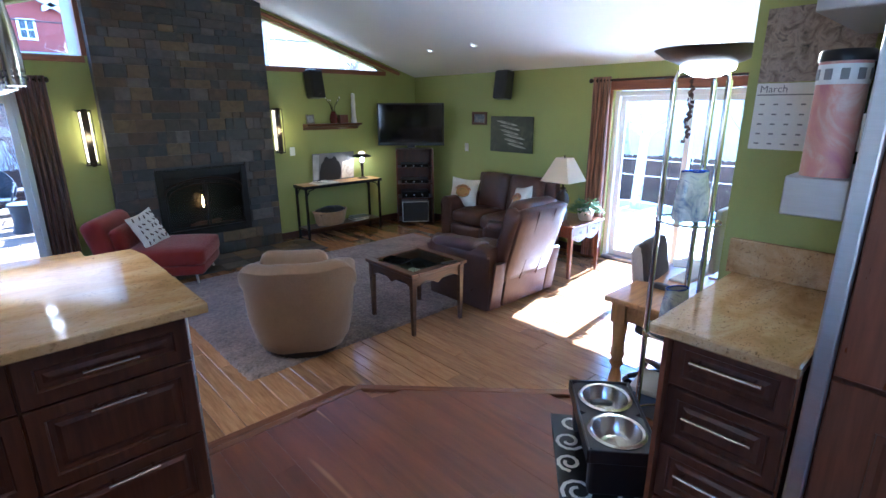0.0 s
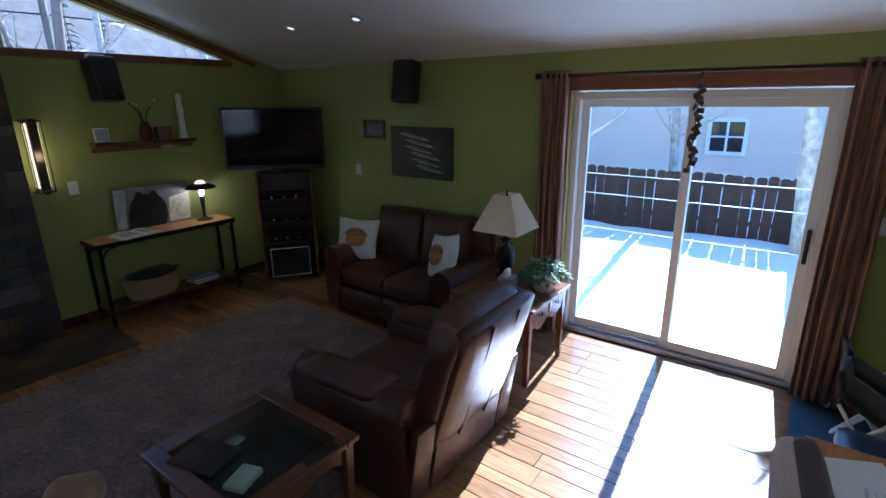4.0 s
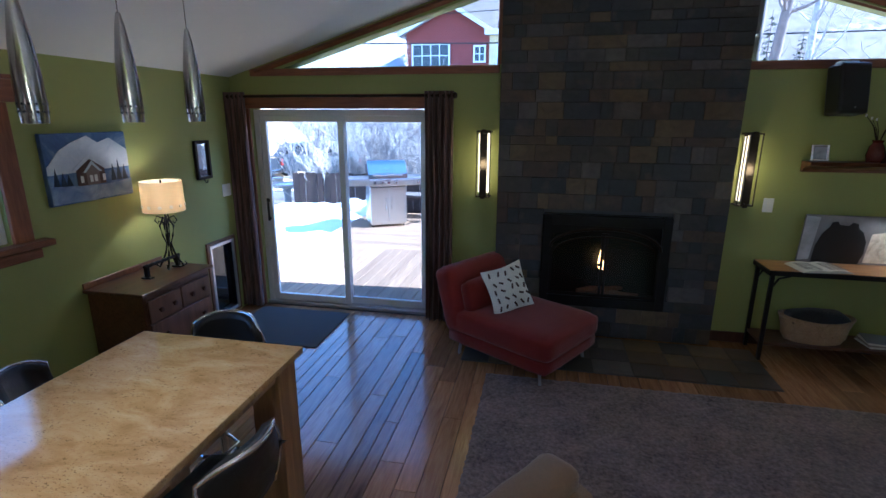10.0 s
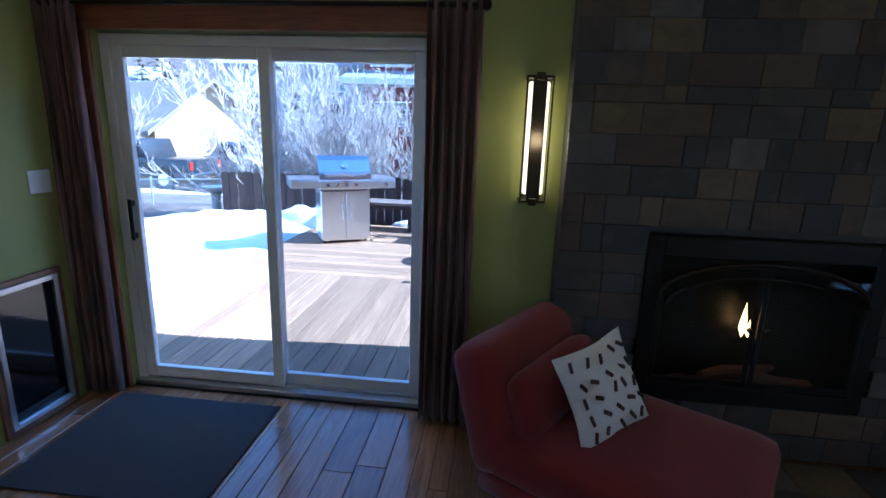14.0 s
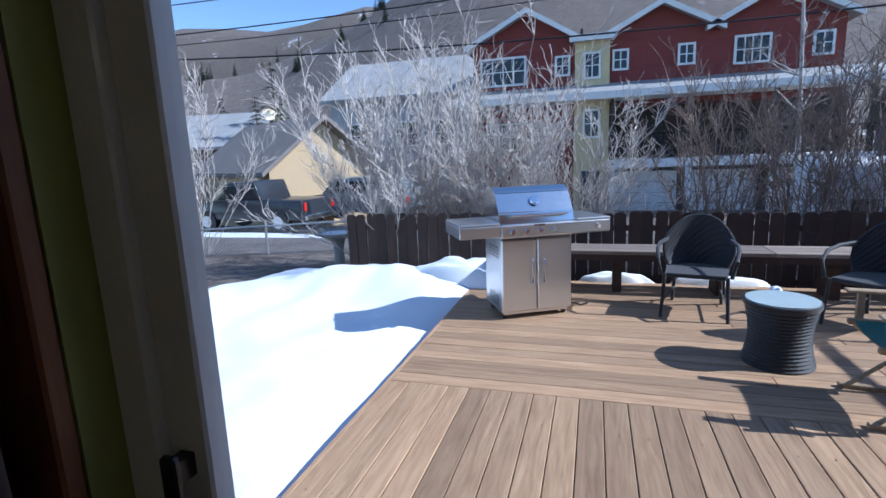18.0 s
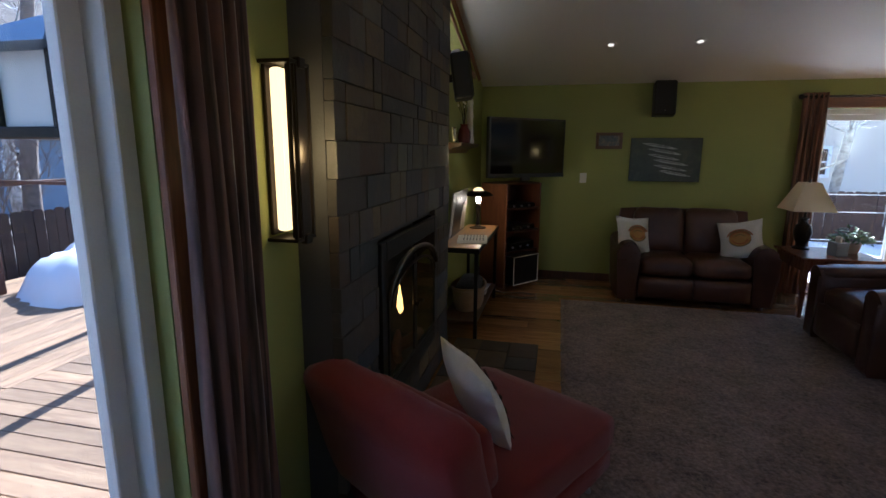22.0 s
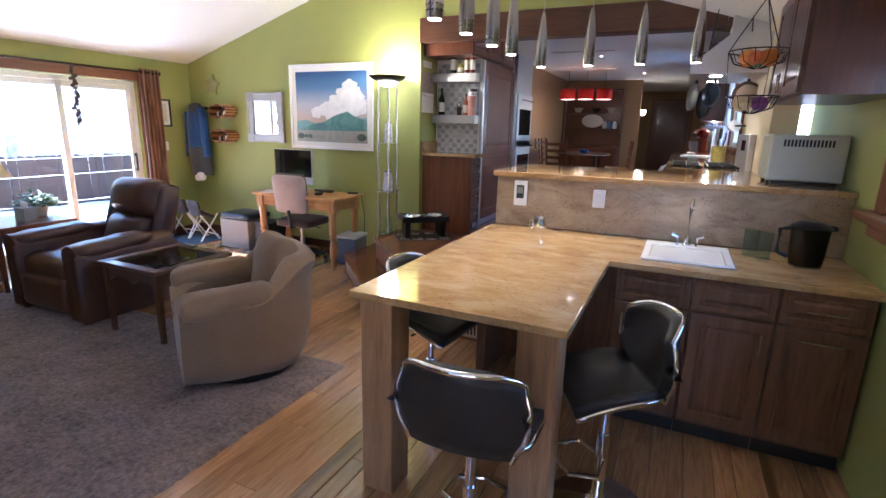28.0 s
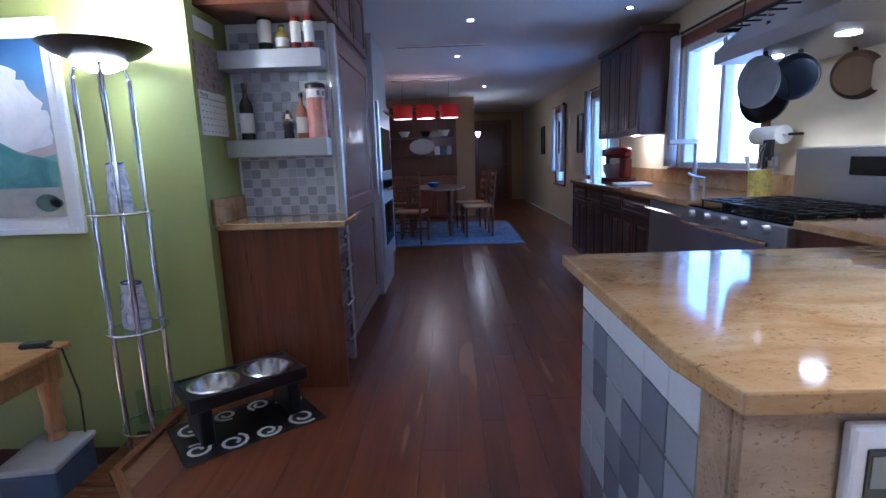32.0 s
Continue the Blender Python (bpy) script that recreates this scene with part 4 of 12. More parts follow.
def loveseat():
    s = thing("loveseat", pose(5.10, 4.58, 0, 0, 0, -90), "dark brown leather two-seat sofa against the green wall", "sofa")
    # local: x across, y from front (0) to back (0.86)
    W, D = 1.52, 0.86
    part("base", box(-W / 2 + 0.05, 0.04, 0.06, W / 2 - 0.05, D - 0.04, 0.30, 0.03, 2), M_SOFA, s, "", True)
    for sx in (-1, 1):
        part("arm", moved(roll_arm(0.80, 0.62, 0.22), Matrix.Translation((sx * (W / 2 - 0.11), 0.02, 0.04))), M_SOFA, s, "", True)
    for sx in (-1, 1):
        x = sx * 0.27
        part("footrest_panel", moved(cushion(0.53, 0.10, 0.22, 0.4, 5, 0.01), Matrix.Translation((x, 0.035, 0.19))), M_SOFA, s, "", "all")
        part("seat_cushion", moved(cushion(0.535, 0.60, 0.19, 0.36, 7, 0.025, sx, 0.008), Matrix.Translation((x, 0.30, 0.395))), M_SOFA, s, "", "all")
        part("back_cushion", moved(cushion(0.535, 0.22, 0.56, 0.42, 7, 0.03, sx + 4, 0.010), Matrix.Translation((x, 0.66, 0.69)) @ Matrix.Rotation(radians(-11), 4, "X")), M_SOFA, s, "", "all")
    part("back_shell", moved(cushion(W - 0.14, 0.16, 0.82, 0.35, 5), Matrix.Translation((0, 0.78, 0.54)) @ Matrix.Rotation(radians(-7), 4, "X")), M_SOFA, s, "", "all")
    for sx in (-1, 1):
        for y in (0.1, 0.76):
            part("foot", cyl(0.03, 0.025, 0, 0.07, 12, (sx * 0.66, y)), M_CAB, s)


loveseat()


def flower_pillow(m, label, tilt):
    p = thing("throw_pillow", m, label, "pillow", "embroidered pillows on the sofa")
    part("cover", throw_pillow(0.42, 0.15, tilt), M_CANVAS, p, "", "all")
    oval = lathe([(0.0, 0.0), (0.085, 0.0), (0.10, -0.006), (0.0, -0.012)], 28)
    part("stitched_oval", moved(oval, Matrix.Translation((0, -0.079, 0.005)) @ Matrix.Scale(0.82, 4, (0, 0, 1)) @ Matrix.Rotation(radians(90), 4, "X")), EMBROIDERY[1], p, "", True)
    for k, (r, mt, a0, a1) in enumerate(((0.118, 0, 15, 165), (0.103, 2, 20, 160), (0.088, 0, 20, 160), (0.07, 0, 190, 350), (0.10, 2, 195, 345), (0.05, 2, 30, 150))):
        pts = [(r * math.cos(radians(a)), -0.080 - 0.04 * (0.12 - r), 0.005 + 0.80 * r * math.sin(radians(a))) for a in (a0 + (a1 - a0) * q / 14 for q in range(15))]
        part("stitched_arc", tube(pts, 0.0055, 6), EMBROIDERY[mt], p, "", True)
    for k in range(9):
        a = radians(28 + 15.5 * k)
        part("stitched_ray", tube([(0.075 * math.cos(a), -0.083, 0.06 * math.sin(a)), (0.125 * math.cos(a), -0.074, 0.105 * math.sin(a))], 0.004, 5), EMBROIDERY[2 if k % 2 else 0], p)


EMBROIDERY = [weave("rust_stitching", (0.36, 0.10, 0.04), (0.48, 0.17, 0.06), 300), weave("ochre_stitching", (0.44, 0.22, 0.06), (0.58, 0.34, 0.11), 300),
              weave("olive_stitching", (0.17, 0.15, 0.05), (0.26, 0.22, 0.08), 300)]
flower_pillow(pose(5.42, 5.16, 0.685, -18, 5, -62), "white pillow with a rust embroidered crest on the sofa corner", 1)
flower_pillow(pose(5.40, 4.10, 0.685, -18, -12, -112), "white pillow with an orange embroidered crest leaning on the sofa arm", 2)


def recliner():
    s = thing("recliner", pose(4.07, 3.80, 0, 0, 0, 180), "brown leather recliner with a tall padded back", "armchair")
    # local: y from front (0) to back
    s.scale = (1.24, 1.0, 1.02)
    W = 0.84
    part("base", box(-W / 2 + 0.06, 0.06, 0.05, W / 2 - 0.06, 0.74, 0.28, 0.03, 2), M_SOFA, s, "", True)
    for sx in (-1, 1):
        part("arm", moved(roll_arm(0.80, 0.60, 0.17), Matrix.Translation((sx * (W / 2 - 0.09), 0.0, 0.03))), M_SOFA, s, "", True)
        part("arm_pad", moved(cushion(0.185, 0.62, 0.10, 0.46, 7, 0.012, sx + 2, 0.010), Matrix.Translation((sx * (W / 2 - 0.09), 0.33, 0.585)) @ Matrix.Rotation(radians(3), 4, "X")), M_SOFA, s, "", "all")
    part("footrest_panel", moved(cushion(0.50, 0.10, 0.28, 0.4, 5, 0.01), Matrix.Translation((0, 0.03, 0.21))), M_SOFA, s, "", "all")
    part("seat_cushion", moved(cushion(0.50, 0.58, 0.19, 0.36, 7, 0.03, 2, 0.008), Matrix.Translation((0, 0.31, 0.39))), M_SOFA, s, "", "all")
    back = Matrix.Translation((0, 0.86, 0.66)) @ Matrix.Rotation(radians(-17), 4, "X")
    part("back_shell", moved(cushion(0.56, 0.10, 0.74, 0.4, 6, 0.012, 1, 0.006), back @ Matrix.Translation((0, 0.06, -0.01))), M_SOFA, s, "", "all")
    for sx in (-1, 1):
        part("side_wing", moved(cushion(0.10, 0.17, 0.60, 0.45, 6, 0.01, sx + 8, 0.008), back @ Matrix.Translation((sx * 0.255, -0.01, 0.03))), M_SOFA, s, "", "all")
    part("lumbar_cushion", moved(cushion(0.47, 0.20, 0.36, 0.45, 7, 0.035, 5, 0.014), back @ Matrix.Translation((0, -0.06, -0.13))), M_SOFA, s, "", "all")
    part("head_cushion", moved(cushion(0.50, 0.22, 0.34, 0.45, 7, 0.035, 6, 0.014), back @ Matrix.Translation((0, -0.04, 0.21))), M_SOFA, s, "", "all")
    for x in (-0.10, 0.10):
        part("back_seam", moved(box(x - 0.004, 0.105, -0.36, x + 0.004, 0.119, 0.34, 0.003), back), M_SOFA, s)
    low = Matrix.Translation((0, 0.80, 0.045)) @ Matrix.Rotation(radians(-9), 4, "X")
    part("back_skirt", moved(box(-0.26, -0.02, 0.0, 0.26, 0.02, 0.40, 0.012, 2), low), M_SOFA, s, "", True)
    for sx in (-1, 1):
        part("back_post", moved(box(min(sx * 0.275, sx * 0.40), -0.03, 0.0, max(sx * 0.275, sx * 0.40), 0.015, 0.46, 0.012, 2), low), M_SOFA, s, "", True)


recliner()


def barrel_chair():
    s = thing("swivel_armchair", pose(2.05, 3.65, 0, 0, 0, -33), "rounded tan suede swivel armchair on the rug", "armchair")
    # local: faces +y
    W, back, front, c = 0.42, -0.41, 0.40, 0.32

    def path(inset=0.0):
        w, r = W - inset, c - inset
        out = [(w, front - (front - back - c) * k / 9, 1, 0) for k in range(9)]
        out += [(W - c + r * math.cos(a), back + c + r * math.sin(a), math.cos(a), math.sin(a)) for a in (radians(-90 * k / 8) for k in range(9))]
        out += [((W - c) * (1 - 2 * k / 6), back + inset, 0, -1) for k in range(1, 6)]
        return out + [(-x, y, -nx, ny) for x, y, nx, ny in out[17::-1]]

    part("plinth", cyl(0.29, 0.29, 0.012, 0.06, 28), M_BLACKPL, s)
    part("base", slab([(x * (1 - 0.20 * fade_to(front - 0.34, front + 0.04, y) ** 1.6), y) for x, y, nx, ny in path(0.16)], 0.045, 0.36, 0.01), M_SUEDE, s)
    bm = bmesh.new()
    rows = []
    for x, y, nx, ny in path():
        h = 0.60 + 0.20 * (1 - fade_to(back + 0.10, back + 0.42, y)) - 0.08 * fade_to(front - 0.16, front, y)
        x *= 1 - 0.20 * fade_to(front - 0.34, front + 0.04, y) ** 1.6
        prof = [(0.150, 0.045), (0.105, 0.07), (0.055, 0.16), (0.018, 0.33), (0.004, h - 0.13), (-0.016, h - 0.10), (-0.022, h - 0.05), (0.01, h - 0.012), (0.07, h), (0.13, h - 0.02), (0.165, h - 0.07), (0.155, h - 0.15), (0.17, 0.30)]
        rows.append([bm.verts.new((x - nx * d, y - ny * d, z + 0.006 * noise.noise(Vector((x * 7, y * 7, z * 5))))) for d, z in prof])
    for p, q in zip(rows, rows[1:]):
        for i in range(len(p)):
            j = (i + 1) % len(p)
            bm.faces.new((p[i], p[j], q[j], q[i]))
    bm.faces.new(rows[0])
    bm.faces.new(rows[-1][::-1])
    part("wrap_back", bm, M_SUEDE, s, "", True)
    part("seat_cushion", moved(cushion(0.52, 0.62, 0.17, 0.42, 8, 0.03, 3, 0.008), Matrix.Translation((0, 0.09, 0.40))), M_SUEDE, s, "", "all")
    part("back_cushion", moved(cushion(0.50, 0.17, 0.46, 0.45, 7, 0.03, 7, 0.012), Matrix.Translation((0, -0.20, 0.64)) @ Matrix.Rotation(radians(12), 4, "X")), M_SUEDE, s, "", "all")
    for sx in (-1, 1):
        part("arm_pad", moved(cushion(0.20, 0.52, 0.13, 0.46, 7, 0.012, sx, 0.008), Matrix.Translation((sx * 0.335, 0.13, 0.575)) @ Matrix.Rotation(radians(-4), 4, "X")), M_SUEDE, s, "", "all")


barrel_chair()


def red_chair():
    s = thing("red_lounge_chair", pose(1.60, 6.34, 0, 0, 0, -122), "low armless red fabric lounge chair by the fireplace", "armchair")
    # local: faces +y
    part("seat", moved(cushion(0.82, 1.02, 0.20, 0.32, 8, 0.015, 1, 0.004), Matrix.Translation((0, 0.13, 0.32))), M_RED, s, "", "all")
    part("lower_cushion", moved(cushion(0.80, 0.98, 0.12, 0.3, 5), Matrix.Translation((0, 0.13, 0.18))), M_RED, s, "", "all")
    part("backrest", moved(cushion(0.84, 0.20, 0.56, 0.36, 8, 0.02, 2, 0.004), Matrix.Translation((0, -0.36, 0.49)) @ Matrix.Rotation(radians(16), 4, "X")), M_RED, s, "", "all")
    part("lumbar_bolster", moved(cushion(0.68, 0.13, 0.28, 0.45, 6, 0.02), Matrix.Translation((0, -0.21, 0.52)) @ Matrix.Rotation(radians(14), 4, "X")), M_RED, s, "", "all")
    for x in (-0.33, 0.33):
        for y in (-0.28, 0.54):
            part("leg", tube([(x, y, 0.0), (x * 0.96, y * 0.96, 0.14)], 0.013, 8), M_STEEL, s)


red_chair()
p = thing("throw_pillow", pose(1.58, 6.27, 0.60, -24, -9, 40), "white pillow with a dark leaf print on the red chair", "pillow")
part("cover", throw_pillow(0.40, 0.13, 5), M_CANVAS, p, "", "all")
M_LEAF = paint("dark_leaf_print", (0.075, 0.045, 0.035), 0.85, 0.1)
rng = random.Random(11)
for i in range(5):
    for j in range(5):
        u, v = (i - 2) * 0.07 + rng.uniform(-0.012, 0.012), (j - 2) * 0.07 + rng.uniform(-0.012, 0.012)
        t = ((1 - (u / 0.2) ** 2) * (1 - (v / 0.2) ** 2)) ** 0.42
        lf = cushion(0.044, 0.004, 0.017, 0.48, 3)
        lf.transform(Matrix.Translation((u, -0.065 * t - 0.002, v)) @ Matrix.Rotation(rng.uniform(0.4, 2.2), 4, "Y"))
        part("printed_leaf", lf, M_LEAF, p)


def area_rug():
    """Shag rug with a rough pile and an uneven rim."""
    x0, x1, y0, y1 = 1.46, 5.06, 3.37, 5.90
    nx, ny = 150, 110
    verts, faces = [], []
    rng = random.Random(2)
    for j in range(ny + 1):
        for i in range(nx + 1):
            rim = i in (0, nx) or j in (0, ny)
            x, y = x0 + (x1 - x0) * i / nx, y0 + (y1 - y0) * j / ny
            verts.append((x + rng.uniform(-0.006, 0.006), y + rng.uniform(-0.006, 0.006), 0.003 if rim else 0.017 + rng.uniform(-0.004, 0.004)))
    for j in range(ny):
        for i in range(nx):
            a = j * (nx + 1) + i
            faces.append((a, a + 1, a + nx + 2, a + nx + 1))
    me = bpy.data.meshes.new("area_rug")
    me.from_pydata(verts, [], faces)
    me.materials.append(M_RUG)
    me.shade_smooth()
    tagged(new("area_rug", me), "large grey-brown shag rug on the boards", "rug")


area_rug()


# ---- tables ----
def coffee_table():
    t = thing("display_coffee_table", pose(3.065, 3.43, 0), "dark wooden display table with an inset glass top", "table")
    a, b, h = 0.32, 0.335, 0.565
    part("top_frame", moved(join(box(-a, -b, 0, -a + 0.075, b, 0.03, 0.005), box(a - 0.075, -b, 0, a, b, 0.03, 0.005), box(-a + 0.075, -b, 0, a - 0.075, -b + 0.075, 0.03, 0.005),
                                 box(-a + 0.075, b - 0.075, 0, a - 0.075, b, 0.03, 0.005)), Matrix.Translation((0, 0, h - 0.03))), M_WALNUT, t)
    part("glass_top", box(-a + 0.075, -b + 0.075, h - 0.012, a - 0.075, b - 0.075, h - 0.006), M_TGLASS, t)
    part("display_tray", box(-a + 0.05, -b + 0.05, h - 0.12, a - 0.05, b - 0.05, h - 0.10), M_BLACKPL, t)
    for x in (-a + 0.045, a - 0.045):
        for y in (-b + 0.045, b - 0.045):
            part("leg", moved(cyl(0.020, 0.032, 0, h - 0.03, 4), Matrix.Translation((x, y, 0)) @ Matrix.Rotation(radians(45), 4, "Z")), M_WALNUT, t)
    for s in (-1, 1):
        n = 16
        wav = [(-a + 0.06 + (2 * a - 0.12) * k / n, 0.012 + 0.05 * abs(math.sin(math.pi * 2 * k / n))) for k in range(n + 1)]
        bm = stand_up(slab([(x, z) for x, z in wav] + [(a - 0.06, 0.13), (-a + 0.06, 0.13)], 0, 0.018))
        bm.transform(Matrix.Translation((0, s * (b - 0.05) + 0.009, h - 0.16)))
        part("scalloped_apron", bm, M_WALNUT, t)
        wav = [(-b + 0.06 + (2 * b - 0.12) * k / n, 0.012 + 0.05 * abs(math.sin(math.pi * 2 * k / n))) for k in range(n + 1)]
        bm = stand_up(slab([(x, z) for x, z in wav] + [(b - 0.06, 0.13), (-b + 0.06, 0.13)], 0, 0.018))
        bm.transform(Matrix.Translation((s * (a - 0.05), 0, h - 0.16)) @ Matrix.Rotation(radians(90), 4, "Z") @ Matrix.Translation((0, 0.009, 0)))
        part("scalloped_apron", bm, M_WALNUT, t)


coffee_table()
for k, (x, y, w, d, h, r) in enumerate(((2.97, 3.37, 0.14, 0.10, 0.03, 20), (3.16, 3.50, 0.10, 0.16, 0.02, -30), (3.08, 3.60, 0.07, 0.07, 0.04, 10))):
    solo("keepsake_box", box(-w / 2, -d / 2, 0, w / 2, d / 2, h, 0.006), (M_PAPER, M_BRONZE, M_NICKEL)[k], ("small pale keepsake in the display table", "dark metal keepsake in the display table", "silver keepsake in the display table")[k],
         "keepsake", pose(x, y, 0.4655, 0, 0, r))
solo("remote_control", box(-0.022, -0.08, 0, 0.022, 0.08, 0.018, 0.005), M_BLACKPL, "black remote control on the display table", "remote control", pose(3.19, 3.13, 0.566, 0, 0, 80))
solo("tablet_computer", box(-0.09, -0.12, 0, 0.09, 0.12, 0.009, 0.004), M_BLACKGLOSS, "black glass tablet lying on the display table", "tablet", pose(2.90, 3.52, 0.566, 0, 0, 15))


def end_table():
    t = thing("end_table", pose(5.27, 3.36, 0), "red-brown wooden end table with two small drawers", "table")
    part("tabletop", box(-0.33, -0.35, 0.59, 0.33, 0.35, 0.615, 0.006, 2), M_MAHOG, t)
    part("apron", join(box(-0.29, -0.31, 0.47, 0.29, -0.29, 0.59), box(-0.29, 0.29, 0.47, 0.29, 0.31, 0.59), box(-0.29, -0.29, 0.47, -0.27, 0.29, 0.59), box(0.27, -0.29, 0.47, 0.29, 0.29, 0.59)), M_MAHOG, t)
    for x in (-0.14, 0.14):
        d = part("drawer", box(x - 0.12, -0.318, 0.485, x + 0.12, -0.309, 0.575, 0.004), M_MAHOG, t)
        part("pull", tube([(x - 0.03, -0.322, 0.53), (x, -0.335, 0.518), (x + 0.03, -0.322, 0.53)], 0.005, 6), M_BRONZE, d)
    n = 14
    wav = [(-0.25 + 0.5 * k / n, 0.02 * math.cos(4 * math.pi * k / n)) for k in range(n + 1)]
    bm = stand_up(slab(wav + [(0.25, 0.05), (-0.25, 0.05)], 0, 0.016))
    bm.transform(Matrix.Translation((0, -0.295, 0.425)))
    part("scalloped_rail", bm, M_MAHOG, t)
    for x in (-0.285, 0.285):
        for y in (-0.295, 0.295):
            part("leg", moved(cyl(0.022, 0.036, 0, 0.59, 4), Matrix.Translation((x, y, 0)) @ Matrix.Rotation(radians(45), 4, "Z")), M_MAHOG, t)


end_table()


def square_lamp():
    t = thing("table_lamp", pose(5.46, 3.52, 0.615), "brown urn table lamp with a square cream shade", "lamp")
    part("body", lathe([(0.0, 0), (0.075, 0), (0.08, 0.015), (0.05, 0.03), (0.045, 0.05), (0.07, 0.10), (0.085, 0.17), (0.07, 0.24), (0.035, 0.27), (0.03, 0.30), (0.045, 0.315), (0.012, 0.33), (0.012, 0.42), (0, 0.42)], 24), M_BRONZE, t, "", True)
    for sx in (-1, 1):
        part("urn_handle", tube([(sx * 0.03, 0, 0.29), (sx * 0.09, 0, 0.27), (sx * 0.105, 0, 0.21), (sx * 0.08, 0, 0.15)], 0.008, 8), M_BRONZE, t)
    bm = bmesh.new()
    lo = [bm.verts.new((x * 0.195, y * 0.195, 0.40)) for x, y in ((-1, -1), (1, -1), (1, 1), (-1, 1))]
    hi = [bm.verts.new((x * 0.075, y * 0.075, 0.68)) for x, y in ((-1, -1), (1, -1), (1, 1), (-1, 1))]
    for k in range(4):
        bm.faces.new((lo[k], lo[(k + 1) % 4], hi[(k + 1) % 4], hi[k]))
    bmesh.ops.solidify(bm, geom=bm.faces[:], thickness=0.004)
    part("shade", bm, M_LINEN, t, "cream linen shade")
    part("finial", lathe([(0, 0.66), (0.012, 0.66), (0.006, 0.69), (0.011, 0.70), (0, 0.715)], 10), M_BRONZE, t)


square_lamp()


def foliage(bm, n, r, h, seed, size=0.05, droop=0.4):
    """Many pointed leaves round the origin."""
    rng = random.Random(seed)
    for k in range(n):
        a = rng.uniform(0, 2 * math.pi)
        up = rng.uniform(0.15, 1.0)
        rr = r * math.sqrt(rng.uniform(0.05, 1))
        base = Vector((rr * math.cos(a), rr * math.sin(a), h * up * (1 - droop * (rr / r) ** 2)))
        out = Vector((math.cos(a + rng.uniform(-0.7, 0.7)), math.sin(a + rng.uniform(-0.7, 0.7)), rng.uniform(-0.5, 0.6))).normalized()
        side = out.cross(Vector((0, 0, 1))).normalized()
        L, w = size * rng.uniform(0.8, 1.5), size * rng.uniform(0.25, 0.4)
        q = [base, base + out * L * 0.45 + side * w + Vector((0, 0, 0.006)), base + out * L, base + out * L * 0.45 - side * w + Vector((0, 0, 0.006))]
        bm.faces.new([bm.verts.new(v) for v in q])
    return bm


M_LEAFGREEN = paint("houseplant_leaves", (0.075, 0.16, 0.04), 0.45, 0.35, 30, 0.05, 80)
M_POT = paint("pale_ceramic", (0.62, 0.56, 0.47), 0.4, 0.08, 12, 0.05, 90)
pl = thing("potted_plant", pose(5.36, 3.13, 0.615), "bushy green houseplant in a pale ceramic pot on the end table", "plant")
part("pot", lathe([(0, 0), (0.06, 0), (0.075, 0.02), (0.095, 0.11), (0.10, 0.12), (0.09, 0.12), (0.08, 0.10), (0, 0.10)], 24), M_POT, pl, "", True)
part("leaves", moved(foliage(bmesh.new(), 260, 0.17, 0.16, 3, 0.05, 0.9), Matrix.Translation((0, 0, 0.10))), M_LEAFGREEN, pl)
part("stems", join(*[tube([(0, 0, 0.09), (0.08 * math.cos(a), 0.08 * math.sin(a), 0.17), (0.16 * math.cos(a), 0.16 * math.sin(a), 0.13)], 0.003, 5) for a in (0.3 + k * 0.79 for k in range(8))]), M_LEAFGREEN, pl)
tb = thing("tissue_box", pose(5.16, 3.33, 0.615, 0, 0, 12), "grey tissue box with a tissue pulled out", "tissue box")
part("carton", box(-0.06, -0.06, 0, 0.06, 0.06, 0.13, 0.003), paint("grey_blue_card", (0.32, 0.35, 0.40), 0.7, 0.1, 12), tb)
part("tissue", moved(cushion(0.07, 0.03, 0.07, 0.45, 4, 0.01, 3, 0.012), Matrix.Translation((0, 0, 0.155))), M_PAPER, tb)


# ---- north wall right of the fire ----
def console():
    t = thing("console_table", pose(4.325, 6.76, 0), "slim dark metal console table with a wooden top", "table")
    a, b, h = 0.665, 0.165, 0.80
    part("top", box(-a, -b, h - 0.03, a, b, h, 0.004), M_PINE, t)
    part("top_rim", join(box(-a - 0.006, -b - 0.006, h - 0.045, a + 0.006, -b, h - 0.004), box(-a - 0.006, -b, h - 0.045, -a, b, h - 0.004), box(a, -b, h - 0.045, a + 0.006, b, h - 0.004)), M_BLACKMETAL, t)
    for x in (-a + 0.03, a - 0.03):
        for y in (-b + 0.02, b - 0.02):
            part("leg", box(x - 0.015, y - 0.015, 0.0, x + 0.015, y + 0.015, h - 0.045, 0.003), M_BLACKMETAL, t)
            s = 1 if x < 0 else -1
            part("bracket", tube([(x, y, h - 0.17), (x + s * 0.05, y, h - 0.075), (x + s * 0.13, y, h - 0.05)], 0.008, 6), M_BLACKMETAL, t)
    part("lower_shelf", box(-a + 0.02, -b + 0.01, 0.14, a - 0.02, b - 0.01, 0.165, 0.003), M_WALNUT, t)


console()


